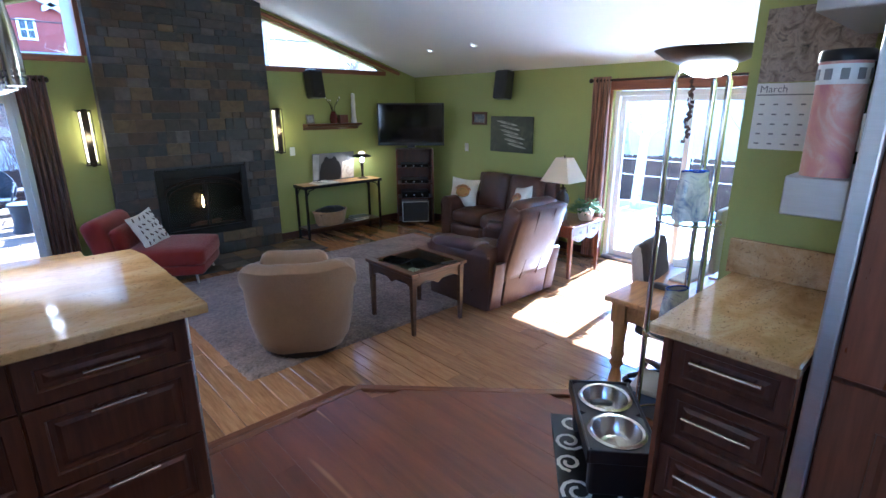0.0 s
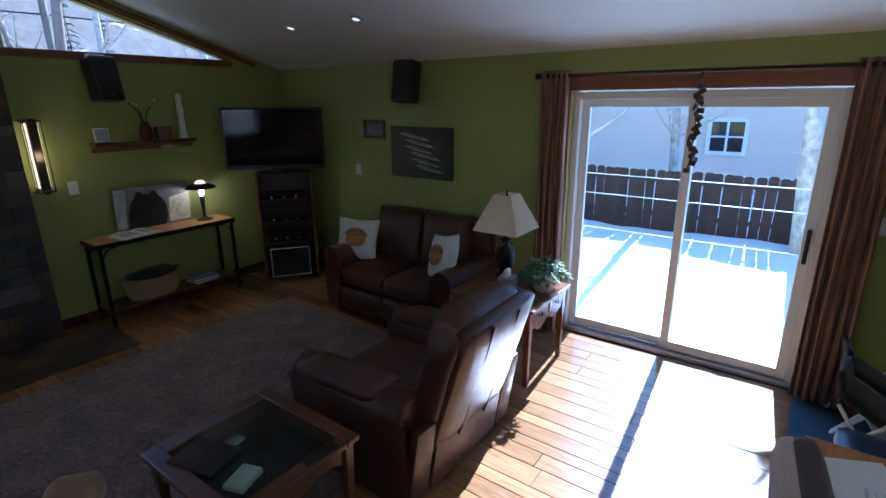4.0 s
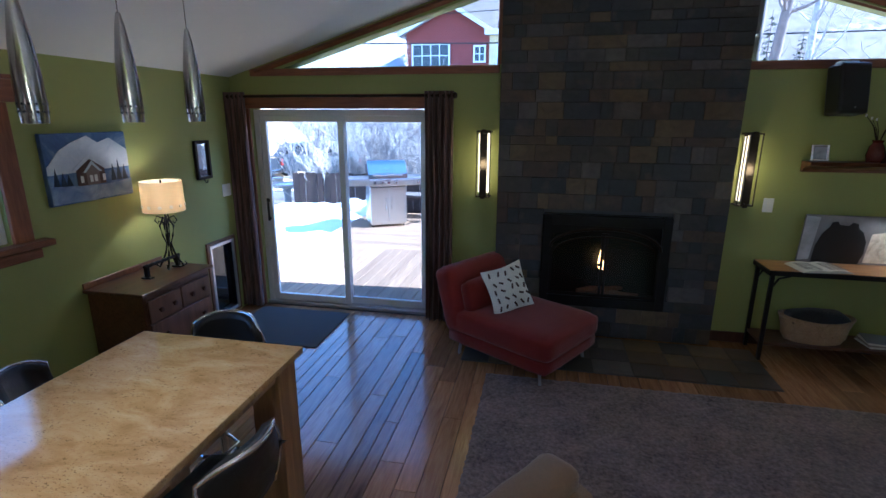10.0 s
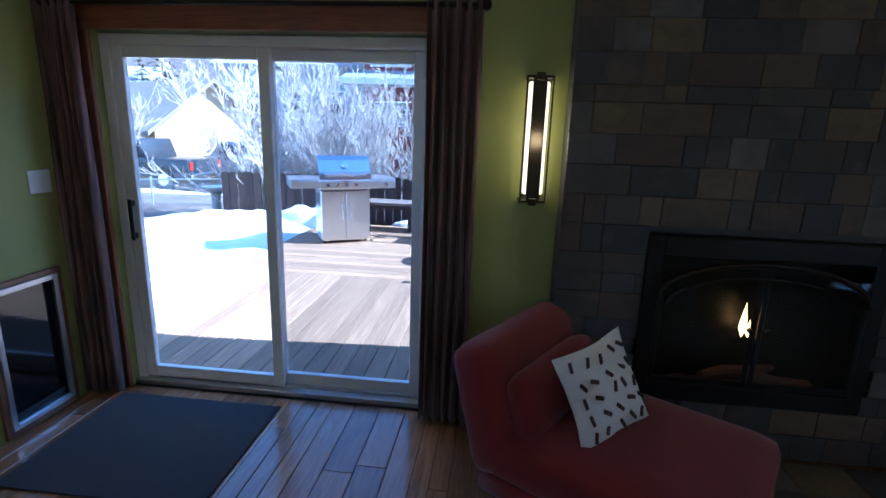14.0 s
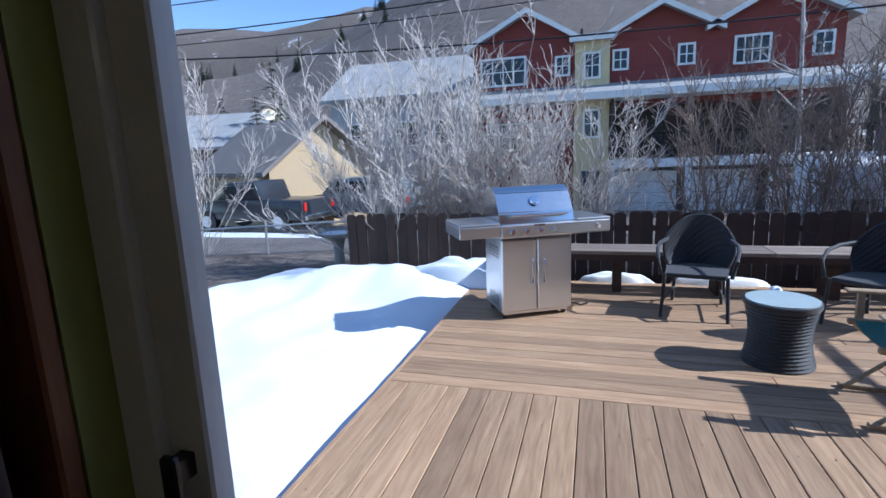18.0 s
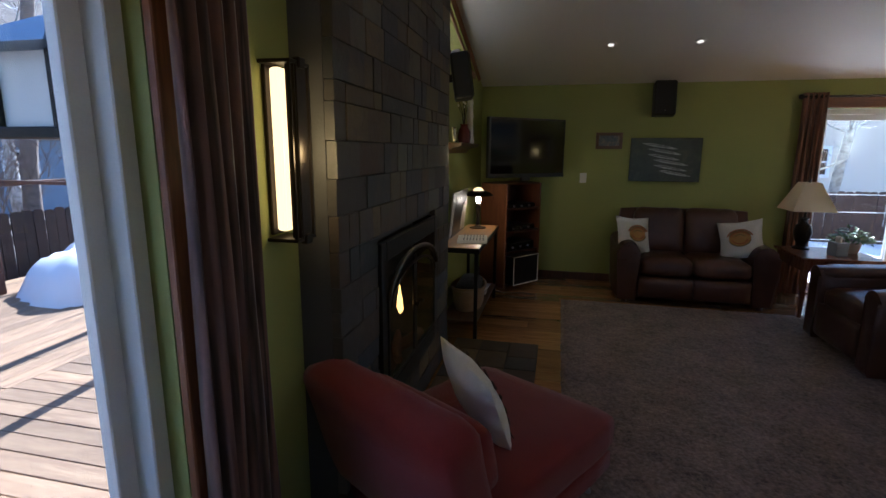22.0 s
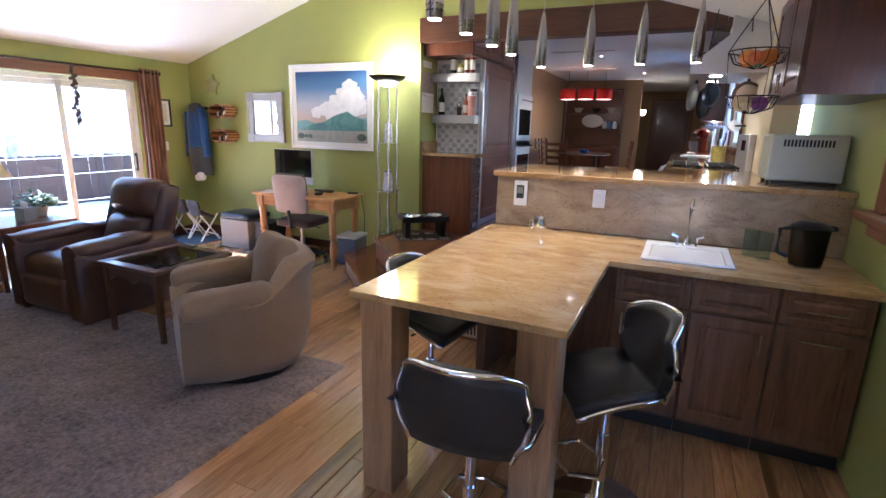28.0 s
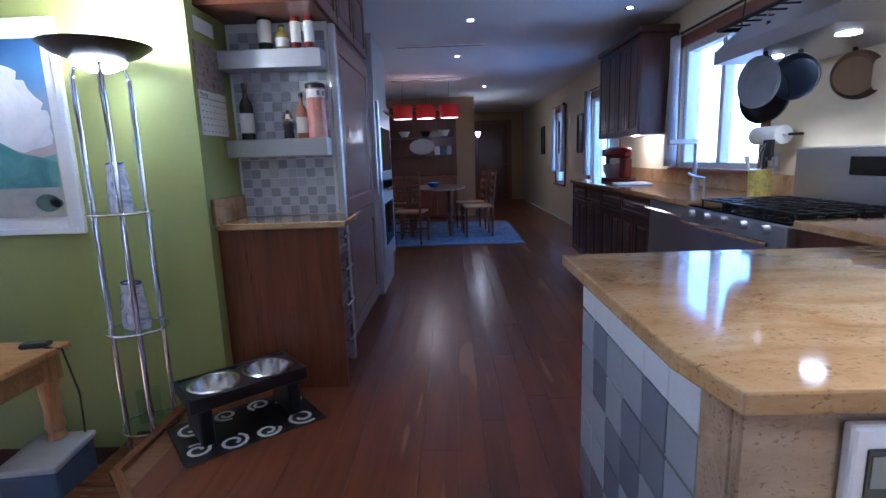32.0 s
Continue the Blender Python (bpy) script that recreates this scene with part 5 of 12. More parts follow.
def wicker_tub(m):
    b = thing("wicker_basket", m, "oval tan wicker basket with dark cloth on the lower shelf", "basket")
    M_WICK = weave("tan_wicker", (0.30, 0.19, 0.09), (0.46, 0.31, 0.16), 120, 0.8, 0.8, 20)
    n = 9
    bm = lathe([(0.0, 0.0)] + [(0.80 + 0.22 * k / n + (0.02 if k % 2 else 0), 0.20 * k / n) for k in range(n + 1)] + [(0.96, 0.20), (0.90, 0.04), (0, 0.03)], 36)
    bm.transform(Matrix.Diagonal((0.27, 0.15, 1, 1)))
    part("tub", bm, M_WICK, b, "", True)
    rim = [(0.275 * math.cos(a), 0.153 * math.sin(a), 0.205 + 0.012 * math.cos(2 * a)) for a in (2 * math.pi * k / 30 for k in range(30))]
    part("rim", tube(rim, 0.012, 8, True), M_WICK, b, "", True)
    part("folded_cloth", moved(cushion(0.44, 0.22, 0.12, 0.4, 7, 0.03, 5, 0.02), Matrix.Translation((0, 0, 0.19))), M_MATDARK, b, "dark folded cloth", "all")


wicker_tub(pose(4.13, 6.75, 0.165))
for k in range(4):
    solo("magazine", box(-0.13, -0.10, 0, 0.13, 0.10, 0.012, 0.003), (M_PAPER, paint("magazine_cover", (0.35, 0.33, 0.30), 0.4), M_PAPER, paint("magazine_cover_blue", (0.25, 0.28, 0.33), 0.4))[k],
         "glossy magazine stacked on the lower console shelf", "magazine", pose(4.63 + 0.006 * k, 6.75, 0.1655 + 0.0125 * k, 0, 0, 4 - 5 * k), group="magazines on the console shelf")


def open_book(m):
    b = thing("open_book", m, "large open book lying on the console", "book")
    for s in (-1, 1):
        n = 8
        prof = [(s * 0.19 * k / n, 0.022 * math.sin(math.pi * min(1, 0.15 + 0.85 * k / n)) ** 0.7 + 0.004) for k in range(n + 1)]
        bm = stand_up(slab(prof + [(s * 0.19, 0.001), (0, 0.001)], 0, 0.26))
        bm.transform(Matrix.Translation((0, 0.13, 0)))
        pg = part("page_block", bm, M_PAPER, b)
        for j in range(7):
            part("text_bar", box(min(s * 0.03, s * 0.16), -0.10 + j * 0.028, 0.0245, max(s * 0.03, s * 0.16), -0.09 + j * 0.028, 0.0265), M_INK, pg)


M_INK = paint("grey_ink", (0.25, 0.25, 0.25), 0.8)
open_book(pose(4.05, 6.71, 0.80, 0, 0, 8))


def desk_lamp_mushroom(m):
    t = thing("mushroom_lamp", m, "dark bronze mushroom lamp, lit, on the console", "lamp")
    part("base", lathe([(0, 0), (0.085, 0), (0.085, 0.008), (0.04, 0.02), (0.02, 0.035), (0.016, 0.08), (0.026, 0.22), (0.02, 0.25), (0, 0.25)], 24), M_BRONZE, t, "", True)
    part("hood", lathe([(0.15, 0.335), (0.152, 0.34), (0.12, 0.365), (0.06, 0.385), (0.05, 0.386), (0.05, 0.380), (0.11, 0.358), (0.146, 0.336)], 32, True), M_BRONZE, t, "dark metal hood", True)
    part("cap", lathe([(0.055, 0.384), (0.052, 0.395), (0.03, 0.413), (0, 0.418)], 20), M_SCONCE, t, "lit amber glass cap", True)
    part("bulb", lathe([(0, 0.25), (0.02, 0.26), (0.028, 0.30), (0.02, 0.335), (0, 0.345)], 14), M_LAMPDISC, t, "lit bulb", True)


desk_lamp_mushroom(pose(4.77, 6.78, 0.80))
bulb("mushroom_light", (4.77, 6.72, 1.09), 0.7, 0.04)


def animal_painting():
    t = thing("console_artwork", pose(4.33, 6.925, 0.802, 6, 0, 0), "unframed grey painting of a dark rounded form, leaning", "painting")
    part("canvas", box(-0.36, -0.012, 0, 0.36, 0.0, 0.42, 0.003), paint("misty_grey_canvas", (0.19, 0.185, 0.19), 0.6, 0.35, 4, 0.1), t)
    blob = slab([(-0.25, 0.004), (0.10, 0.004), (0.125, 0.10), (0.12, 0.20), (0.085, 0.28), (0.045, 0.315), (0.03, 0.355), (-0.01, 0.365), (-0.03, 0.335), (-0.10, 0.34), (-0.12, 0.37), (-0.16, 0.36), (-0.165, 0.325),
                 (-0.215, 0.26), (-0.245, 0.15)], 0, 0.003)
    part("dark_form", moved(stand_up(blob), Matrix.Translation((0, -0.012, 0))), M_BLACKPL, t)
    part("pale_patch", moved(stand_up(slab([(0.135, 0.02), (0.355, 0.02), (0.355, 0.31), (0.15, 0.27)], 0, 0.002)), Matrix.Translation((0, -0.0125, 0))), blotchy("pale_canvas_patch", [(0.30, 0.26, 0.20), (0.55, 0.50, 0.40), (0.68, 0.64, 0.55)], 9, 0.6), t)
    part("pale_patch", moved(stand_up(slab([(-0.355, 0.02), (-0.27, 0.03), (-0.25, 0.40), (-0.355, 0.41)], 0, 0.002)), Matrix.Translation((0, -0.0125, 0))), paint("silver_canvas_patch", (0.42, 0.42, 0.44), 0.5, 0.3, 9), t)


animal_painting()


def wall_shelf():
    t = thing("floating_shelf", pose(4.355, YN, 1.56), "dark wooden moulded wall shelf", "shelf")
    prof = [(0, 0), (0.03, 0.0), (0.05, 0.03), (0.09, 0.05), (0.15, 0.06), (0.16, 0.09), (0, 0.09)]
    bm = stand_up(slab([(-y, z) for y, z in prof], 0, 0.92))
    bm.transform(Matrix.Rotation(radians(90), 4, "Z") @ Matrix.Translation((0, 0, 0)))
    bm.transform(Matrix.Translation((-0.46, 0, 0)))
    part("ledge", bm, M_WALNUT, t)


wall_shelf()
sh = thing("photo_frame", pose(3.98, 6.87, 1.651, -8, 0, 0), "small silver photo frame on the shelf", "photo frame")
part("frame", moved(picture_frame(0.13, 0.13, 0.018, 0.015), Matrix.Translation((0, 0, 0.066))), M_NICKEL, sh)
part("photo", moved(box(-0.05, -0.008, -0.05, 0.05, -0.002, 0.05), Matrix.Translation((0, 0, 0.066))), paint("grey_photo", (0.35, 0.36, 0.38), 0.3, 0.3, 20), sh)
vs = thing("twig_vase", pose(4.36, 6.86, 1.651), "dark red vase holding bare twigs with buds", "vase")
part("vase", lathe([(0, 0), (0.05, 0), (0.062, 0.05), (0.05, 0.12), (0.032, 0.15), (0.04, 0.17), (0.03, 0.17), (0, 0.16)], 20), paint("oxblood_glaze", (0.10, 0.02, 0.018), 0.25, 0.2, 12), vs, "", True)
rng = random.Random(7)
for k in range(7):
    a, l = rng.uniform(0, 6.28), rng.uniform(0.16, 0.26)
    tip = (l * 0.65 * math.cos(a), l * 0.3 * math.sin(a), 0.16 + l)
    part("twig", tube([(0, 0, 0.12), (tip[0] * 0.35, tip[1] * 0.35, 0.16 + l * 0.5), tip], [0.0035, 0.003, 0.0015], 5), M_BRONZE, vs)
    part("bud", moved(cushion(0.014, 0.014, 0.022, 0.45, 2), Matrix.Translation(tip)), M_PAPER, vs)
solo("trinket_box", box(-0.07, -0.04, 0, 0.07, 0.04, 0.12, 0.004), M_CABRED, "dark wooden trinket box on the shelf", "box", pose(4.53, 6.88, 1.651))
solo("cat_figurine", join(lathe([(0, 0), (0.042, 0), (0.045, 0.02), (0.034, 0.10), (0.030, 0.22), (0.036, 0.27), (0.03, 0.31), (0.026, 0.36), (0.032, 0.39), (0.026, 0.425), (0, 0.44)], 18)), M_PAPER,
     "tall slim white figurine on the shelf", "figurine", pose(4.72, 6.87, 1.651), True)


def loudspeaker(m, label):
    s = thing("loudspeaker", m, label, "speaker", "wall speakers")
    bm = box(-0.115, -0.20, -0.19, 0.115, -0.04, 0.19, 0.02, 2)
    part("cabinet", bm, M_BLACKPL, s)
    part("grille", box(-0.098, -0.207, -0.165, 0.098, -0.199, 0.17, 0.006), weave("speaker_mesh", (0.02, 0.02, 0.022), (0.035, 0.035, 0.037), 500, 0.7, 0.4), s)
    part("badge", box(-0.006, -0.2095, -0.15, 0.006, -0.2065, -0.138), M_NICKEL, s)
    part("bracket", join(box(-0.02, -0.045, -0.03, 0.02, -0.001, 0.03, 0.003), box(-0.035, -0.006, -0.06, 0.035, -0.001, 0.06)), M_BLACKMETAL, s)
    return s


sp = loudspeaker(pose(4.04, YN, 2.18, -8, 0, 12), "black wall speaker above the shelf, pale cable on top")
part("cable_cap", box(-0.07, -0.13, 0.19, 0.07, -0.06, 0.215, 0.006), M_PAPER, sp)
loudspeaker(pose(XE, 4.88, 2.15, -8, 0, -90), "black wall speaker high on the green wall")


def television():
    t = thing("television", pose(5.40, 6.33, 1.617, 0, 0, -48.5), "flat black television in the corner, switched off", "television")
    part("case", box(-0.525, 0.0, -0.322, 0.525, 0.055, 0.322, 0.01, 2), M_BLACKPL, t)
    part("screen", box(-0.50, -0.004, -0.277, 0.50, 0.001, 0.299), M_BLACKGLOSS, t, "glossy dark screen")
    part("bezel_bar", box(-0.525, -0.006, -0.322, 0.525, 0.0, -0.287, 0.004), M_BLACKPL, t)
    part("mount", box(-0.12, 0.055, -0.12, 0.12, 0.28, 0.12, 0.01), M_BLACKMETAL, t)
    part("neck", box(-0.06, 0.02, -0.36, 0.06, 0.06, -0.30, 0.004), M_BLACKPL, t)


television()


def media_tower():
    t = thing("media_tower", pose(5.50, 6.36, 0, 0, 0, -37), "tall dark wooden media tower in the corner with equipment", "media cabinet")
    w, d, h = 0.29, 0.40, 1.22
    for s in (-1, 1):
        part("side_panel", box(s * w - 0.011, 0.0, 0.02, s * w + 0.011, d, h, 0.003), M_CABRED, t)
    part("back_panel", box(-w, d - 0.012, 0.03, w, d, h), M_CAB, t)
    for z in (0.04, 0.42, 0.66, 0.92, h - 0.011):
        part("shelf", box(-w + 0.011, 0.01, z, w - 0.011, d - 0.012, z + 0.02, 0.002), M_CAB, t)
    return t


media_tower()
for z, h, nm, lab, cat in ((0.44, 0.10, "amplifier", "black audio amplifier in the media tower", "amplifier"), (0.68, 0.06, "disc_player", "black disc player in the media tower", "player"),
                           (0.94, 0.05, "cable_box", "black cable box in the media tower", "set-top box")):
    e = thing(nm, pose(5.50, 6.36, z, 0, 0, -37), lab, cat)
    part("case", box(-0.22, 0.03, 0.0005, 0.22, 0.33, h, 0.004), M_BLACKPL, e)
    part("faceplate", box(-0.22, 0.022, 0.006, 0.22, 0.03, h - 0.004, 0.002), M_BLACKGLOSS, e)
    for k in range(3):
        part("knob", tube([(-0.15 + 0.13 * k, 0.023, h / 2), (-0.15 + 0.13 * k, 0.008, h / 2)], 0.012, 10), M_STEEL, e)
hb = thing("subwoofer", pose(5.475, 6.335, 0.0605, 0, 0, -37), "black subwoofer with a pale edge at the tower's foot", "speaker")
part("cabinet", box(-0.215, -0.03, 0, 0.215, 0.32, 0.335, 0.006), M_BLACKPL, hb)
part("pale_edge", moved(picture_frame(0.43, 0.335, 0.010, 0.008), Matrix.Translation((0, -0.031, 0.1675))), M_PAPER, hb)


# ---- east wall ----
def framed(name, m, w, h, t, d, fm, pm, label, cat="picture", mat_w=0.0):
    p = thing(name, m, label, cat)
    part("frame", picture_frame(w, h, t, d), fm, p)
    if mat_w:
        part("mat_board", moved(picture_frame(w - 2 * t, h - 2 * t, mat_w, 0.003), Matrix.Translation((0, -0.004, 0))), M_PAPER, p)
    part("image", box(-w / 2 + t, -0.005, -h / 2 + t, w / 2 - t, -0.001, h / 2 - t), pm, p)
    return p


M_BOAT = blotchy("pale_boat", [(0.16, 0.17, 0.15), (0.46, 0.47, 0.43), (0.62, 0.62, 0.58)], 9)
M_BOATIN = blotchy("shaded_boat_inside", [(0.03, 0.035, 0.03), (0.12, 0.12, 0.10), (0.24, 0.24, 0.21)], 16)
ph = thing("boat_photograph", pose(XE, 4.80, 1.495, 0, 0, -90), "wide canvas photograph of pale boats on dark green water", "picture")
part("canvas", box(-0.385, -0.03, -0.25, 0.385, -0.001, 0.25, 0.004), blotchy("dark_water", [(0.015, 0.02, 0.017), (0.035, 0.045, 0.03), (0.08, 0.09, 0.055)], 7), ph)
for k in range(6):
    z, x0, L = 0.165 - 0.062 * k, -0.27 + 0.035 * k + 0.03 * (k % 2), 0.40 - 0.02 * (k % 3)
    hull = [(x0, z + 0.022), (x0 + 0.25 * L, z + 0.026), (x0 + 0.8 * L, z - 0.016), (x0 + L, z - 0.042), (x0 + 0.85 * L, z - 0.044), (x0 + 0.3 * L, z - 0.012)]
    part("boat_shape", moved(stand_up(slab(hull, 0, 0.003)), Matrix.Translation((0, -0.030, 0))), M_BOAT, ph)
    well = [(x0 + 0.10 * L, z + 0.014), (x0 + 0.28 * L, z + 0.017), (x0 + 0.72 * L, z - 0.014), (x0 + 0.80 * L, z - 0.030), (x0 + 0.35 * L, z + 0.001)]
    part("boat_inside", moved(stand_up(slab(well, 0, 0.002)), Matrix.Translation((0, -0.0335, 0))), M_BOATIN, ph)
framed("small_picture", pose(XE, 5.43, 1.71, 0, 0, -90), 0.30, 0.19, 0.035, 0.025, M_WALNUT, blotchy("small_picture_print", [(0.03, 0.05, 0.10), (0.12, 0.14, 0.18), (0.45, 0.35, 0.25)], 14), "small dark wooden picture frame on the green wall")


def switch_plate(m, w=0.08, label="white wall switch plate"):
    s = thing("light_switch", m, label, "light switch")
    part("plate", box(-w / 2, -0.008, -0.06, w / 2, -0.001, 0.06, 0.003), M_VINYL, s)
    n = max(1, round(w / 0.05) - 1)
    for k in range(n):
        x = (k - (n - 1) / 2) * 0.046
        part("rocker", box(x - 0.015, -0.011, -0.032, x + 0.015, -0.008, 0.032, 0.002), M_PAPER, s)


switch_plate(pose(XE, 5.70, 1.27, 0, 0, -90))
switch_plate(pose(3.70, YN, 1.27))
switch_plate(pose(XE, 1.20, 1.24, 0, 0, -90), 0.12, "white double wall switch plate")
switch_plate(pose(XW, 6.72, 1.275, 0, 0, 90), 0.13, "white double wall switch plate beside the curtain")


def curtain_set(m, x0, x1, z, width_l, width_r, mat, label):
    r = thing("curtain_rod", m, "dark metal curtain rod over the patio door", "curtain rod")
    part("rod", tube([(x0 - 0.24, -0.10, z), (x1 + 0.24, -0.10, z)], 0.012, 10), M_BRONZE, r)
    for x in (x0 - 0.25, x1 + 0.25):
        part("finial", moved(lathe([(0, -0.03), (0.02, -0.02), (0.026, 0), (0.02, 0.02), (0, 0.03)], 12), Matrix.Translation((x, -0.10, z))), M_BRONZE, r, "", True)
    for x in (x0 - 0.20, x1 + 0.20):
        part("bracket", box(x - 0.008, -0.10, z - 0.02, x + 0.008, -0.001, z - 0.008), M_BRONZE, r)
    for k, (xc, w) in enumerate(((x0 - 0.11, width_l), (x1 + 0.11, width_r))):
        c = thing("curtain", m @ Matrix.Translation((xc, -0.10, 0.02)), label, "curtain", "patio door curtains")
        part("fabric", curtain(w, z + 0.02, 5, 0.045, k * 3 + z), mat, c, "", "all")
        for j in range(5):
            part("grommet", moved(lathe([(0.016, -0.004), (0.026, -0.004), (0.026, 0.004), (0.016, 0.004)], 14, True), Matrix.Translation(((j - 2) * w / 5, 0, z - 0.02)) @ Matrix.Rotation(radians(90), 4, "Y")), M_BRONZE, c)


curtain_set(pose(XE, (ED0 + ED1) / 2, 0, 0, 0, -90), -(ED1 - ED0) / 2, (ED1 - ED0) / 2, 2.17, 0.24, 0.26, M_CURT, "gathered brown striped curtain beside the patio door")
curtain_set(pose(0, YN, 0), ND0, ND1, 2.17, 0.24, 0.26, M_CURTDARK, "gathered dark brown striped curtain beside the deck door")

vine = thing("hanging_garland", pose(XE - 0.13, 2.33, 2.16), "hanging strand of dried leaves in front of the glass", "garland")
part("string", tube([(0, 0, 0.02), (0.01, 0, -0.3), (0, 0.005, -0.66)], 0.003, 5), M_BRONZE, vine)
rng = random.Random(9)
for k in range(26):
    z = -0.02 - 0.025 * k
    lf = cushion(0.05, 0.008, 0.035, 0.45, 3)
    lf.transform(Matrix.Translation((rng.uniform(-0.02, 0.02), rng.uniform(-0.025, 0.025), z)) @ Matrix.Rotation(rng.uniform(0, 3), 4, "Z") @ Matrix.Rotation(rng.uniform(-0.8, 0.8), 4, "Y"))
    part("dried_leaf", lf, M_LEAF, vine, "", "all")


# ---- small recessed lamps in the sloping ceiling ----
def ceiling_spot(m):
    c = thing("recessed_light", m, "small round recessed ceiling light, lit", "ceiling light", "recessed lights in the slope")
    part("trim", lathe([(0.030, 0.0), (0.055, 0.0), (0.055, -0.006), (0.044, -0.010), (0.030, -0.006)], 24, True), M_VINYL, c, "", True)
    part("lens", lathe([(0.0, -0.003), (0.030, -0.003), (0.030, -0.001), (0.0, -0.001)], 20), glow("recessed_lens", (1.0, 0.9, 0.75), 0.3), c, "lit lens")


for y in (5.55, 4.74):
    ceiling_spot(pose(5.14, y, roof_z(5.14) - 0.002, 0, math.degrees(math.atan(PITCH)), 0))

# ---- south wall: picture, desk, shelves, coat ----
def sky_gradient(name):
    n = Nodes(name)
    c = n.node("ShaderNodeTexCoord")
    s = n.node("ShaderNodeSeparateXYZ")
    n.link(c.outputs["Object"], s.inputs[0])
    m = n.node("ShaderNodeMapRange")
    m.inputs["From Min"].default_value, m.inputs["From Max"].default_value = -0.18, 0.42
    n.link(s.outputs["Z"], m.inputs["Value"])
    n.set(Base_Color=n.ramp(m.outputs[0], (0.0, (0.62, 0.46, 0.36)), (0.35, (0.50, 0.53, 0.60)), (0.65, (0.13, 0.25, 0.46)), (1.0, (0.03, 0.085, 0.24))), Roughness=0.25)
    return n.mat


def landscape():
    p = thing("landscape_print", pose(3.56, YS, 1.785, 0, 0, 180), "large white-framed print of a blue sky, clouds and teal hills", "picture")
    p.scale = (1.06, 1.0, 1.05)
    part("frame", picture_frame(1.17, 0.965, 0.028, 0.03), M_VINYL, p)
    part("mat_board", moved(picture_frame(1.114, 0.909, 0.055, 0.006), Matrix.Translation((0, -0.004, 0))), M_PAPER, p)
    part("sky", box(-0.502, -0.008, -0.40, 0.502, -0.002, 0.40), sky_gradient("print_sky"), p)

    def flat(nm, pts, y, mat):
        part(nm, moved(stand_up(slab(pts, 0, 0.0012)), Matrix.Translation((0, y, 0))), mat, p)

    teal = blotchy("print_teal_hills", [(0.05, 0.17, 0.17), (0.11, 0.27, 0.25), (0.19, 0.36, 0.33)], 6)
    pale = blotchy("print_pale_hills", [(0.16, 0.33, 0.34), (0.24, 0.42, 0.42)], 6)
    field = blotchy("print_field", [(0.30, 0.30, 0.27), (0.40, 0.39, 0.34), (0.46, 0.42, 0.36)], 5)
    cloud = blotchy("print_cloud", [(0.62, 0.62, 0.66), (0.80, 0.79, 0.79), (0.88, 0.86, 0.84)], 5)
    rng = random.Random(12)
    for k, (cx, cz, r) in enumerate(((0.27, 0.23, 0.10), (0.20, 0.14, 0.12), (0.33, 0.12, 0.13), (0.08, 0.06, 0.11), (0.20, 0.0, 0.15), (0.38, 0.01, 0.13), (-0.06, -0.02, 0.10), (-0.20, -0.06, 0.08), (0.05, -0.07, 0.13))):
        pts = []
        for j in range(18):
            a = 2 * math.pi * j / 18
            rr = r * (1 + 0.12 * math.sin(5 * a + k) + rng.uniform(-0.04, 0.04))
            pts.append((max(-0.5, min(0.5, cx + rr * math.cos(a))), cz + 0.8 * rr * math.sin(a)))
        flat("cloud", pts, -0.0085 - 0.0005 * k, cloud)
    hill = [(-0.502, -0.21)] + [(-0.5 + 1.0 * k / 16, -0.17 + 0.05 * math.sin(k * 0.9) * (0.4 + k / 20)) for k in range(17)] + [(0.502, -0.21), (0.502, -0.27), (-0.502, -0.27)]
    flat("far_hill", hill, -0.0135, pale)
    hill = [(-0.40, -0.25), (-0.25, -0.19), (-0.1, -0.17), (0.02, -0.11), (0.12, -0.075), (0.24, -0.045), (0.33, -0.10), (0.42, -0.12), (0.502, -0.15), (0.502, -0.27), (-0.45, -0.27)]
    flat("near_hill", hill, -0.015, teal)
    flat("field", [(-0.502, -0.40), (0.502, -0.40), (0.502, -0.262), (-0.502, -0.268)], -0.0165, field)
    bush = paint("print_bushes", (0.09, 0.13, 0.10), 0.4, 0.3, 20)
    for cx, w in ((-0.44, 0.05), (-0.36, 0.03), (-0.30, 0.035), (0.43, 0.06), (0.48, 0.03)):
        cx2 = max(-0.50 + w, min(0.50 - w, cx))
        flat("bush", [(cx2 + w * math.cos(a) * (1 + 0.1 * math.sin(7 * a)), -0.335 + 0.7 * w * math.sin(a)) for a in (2 * math.pi * k / 14 for k in range(14))], -0.018, bush)


landscape()


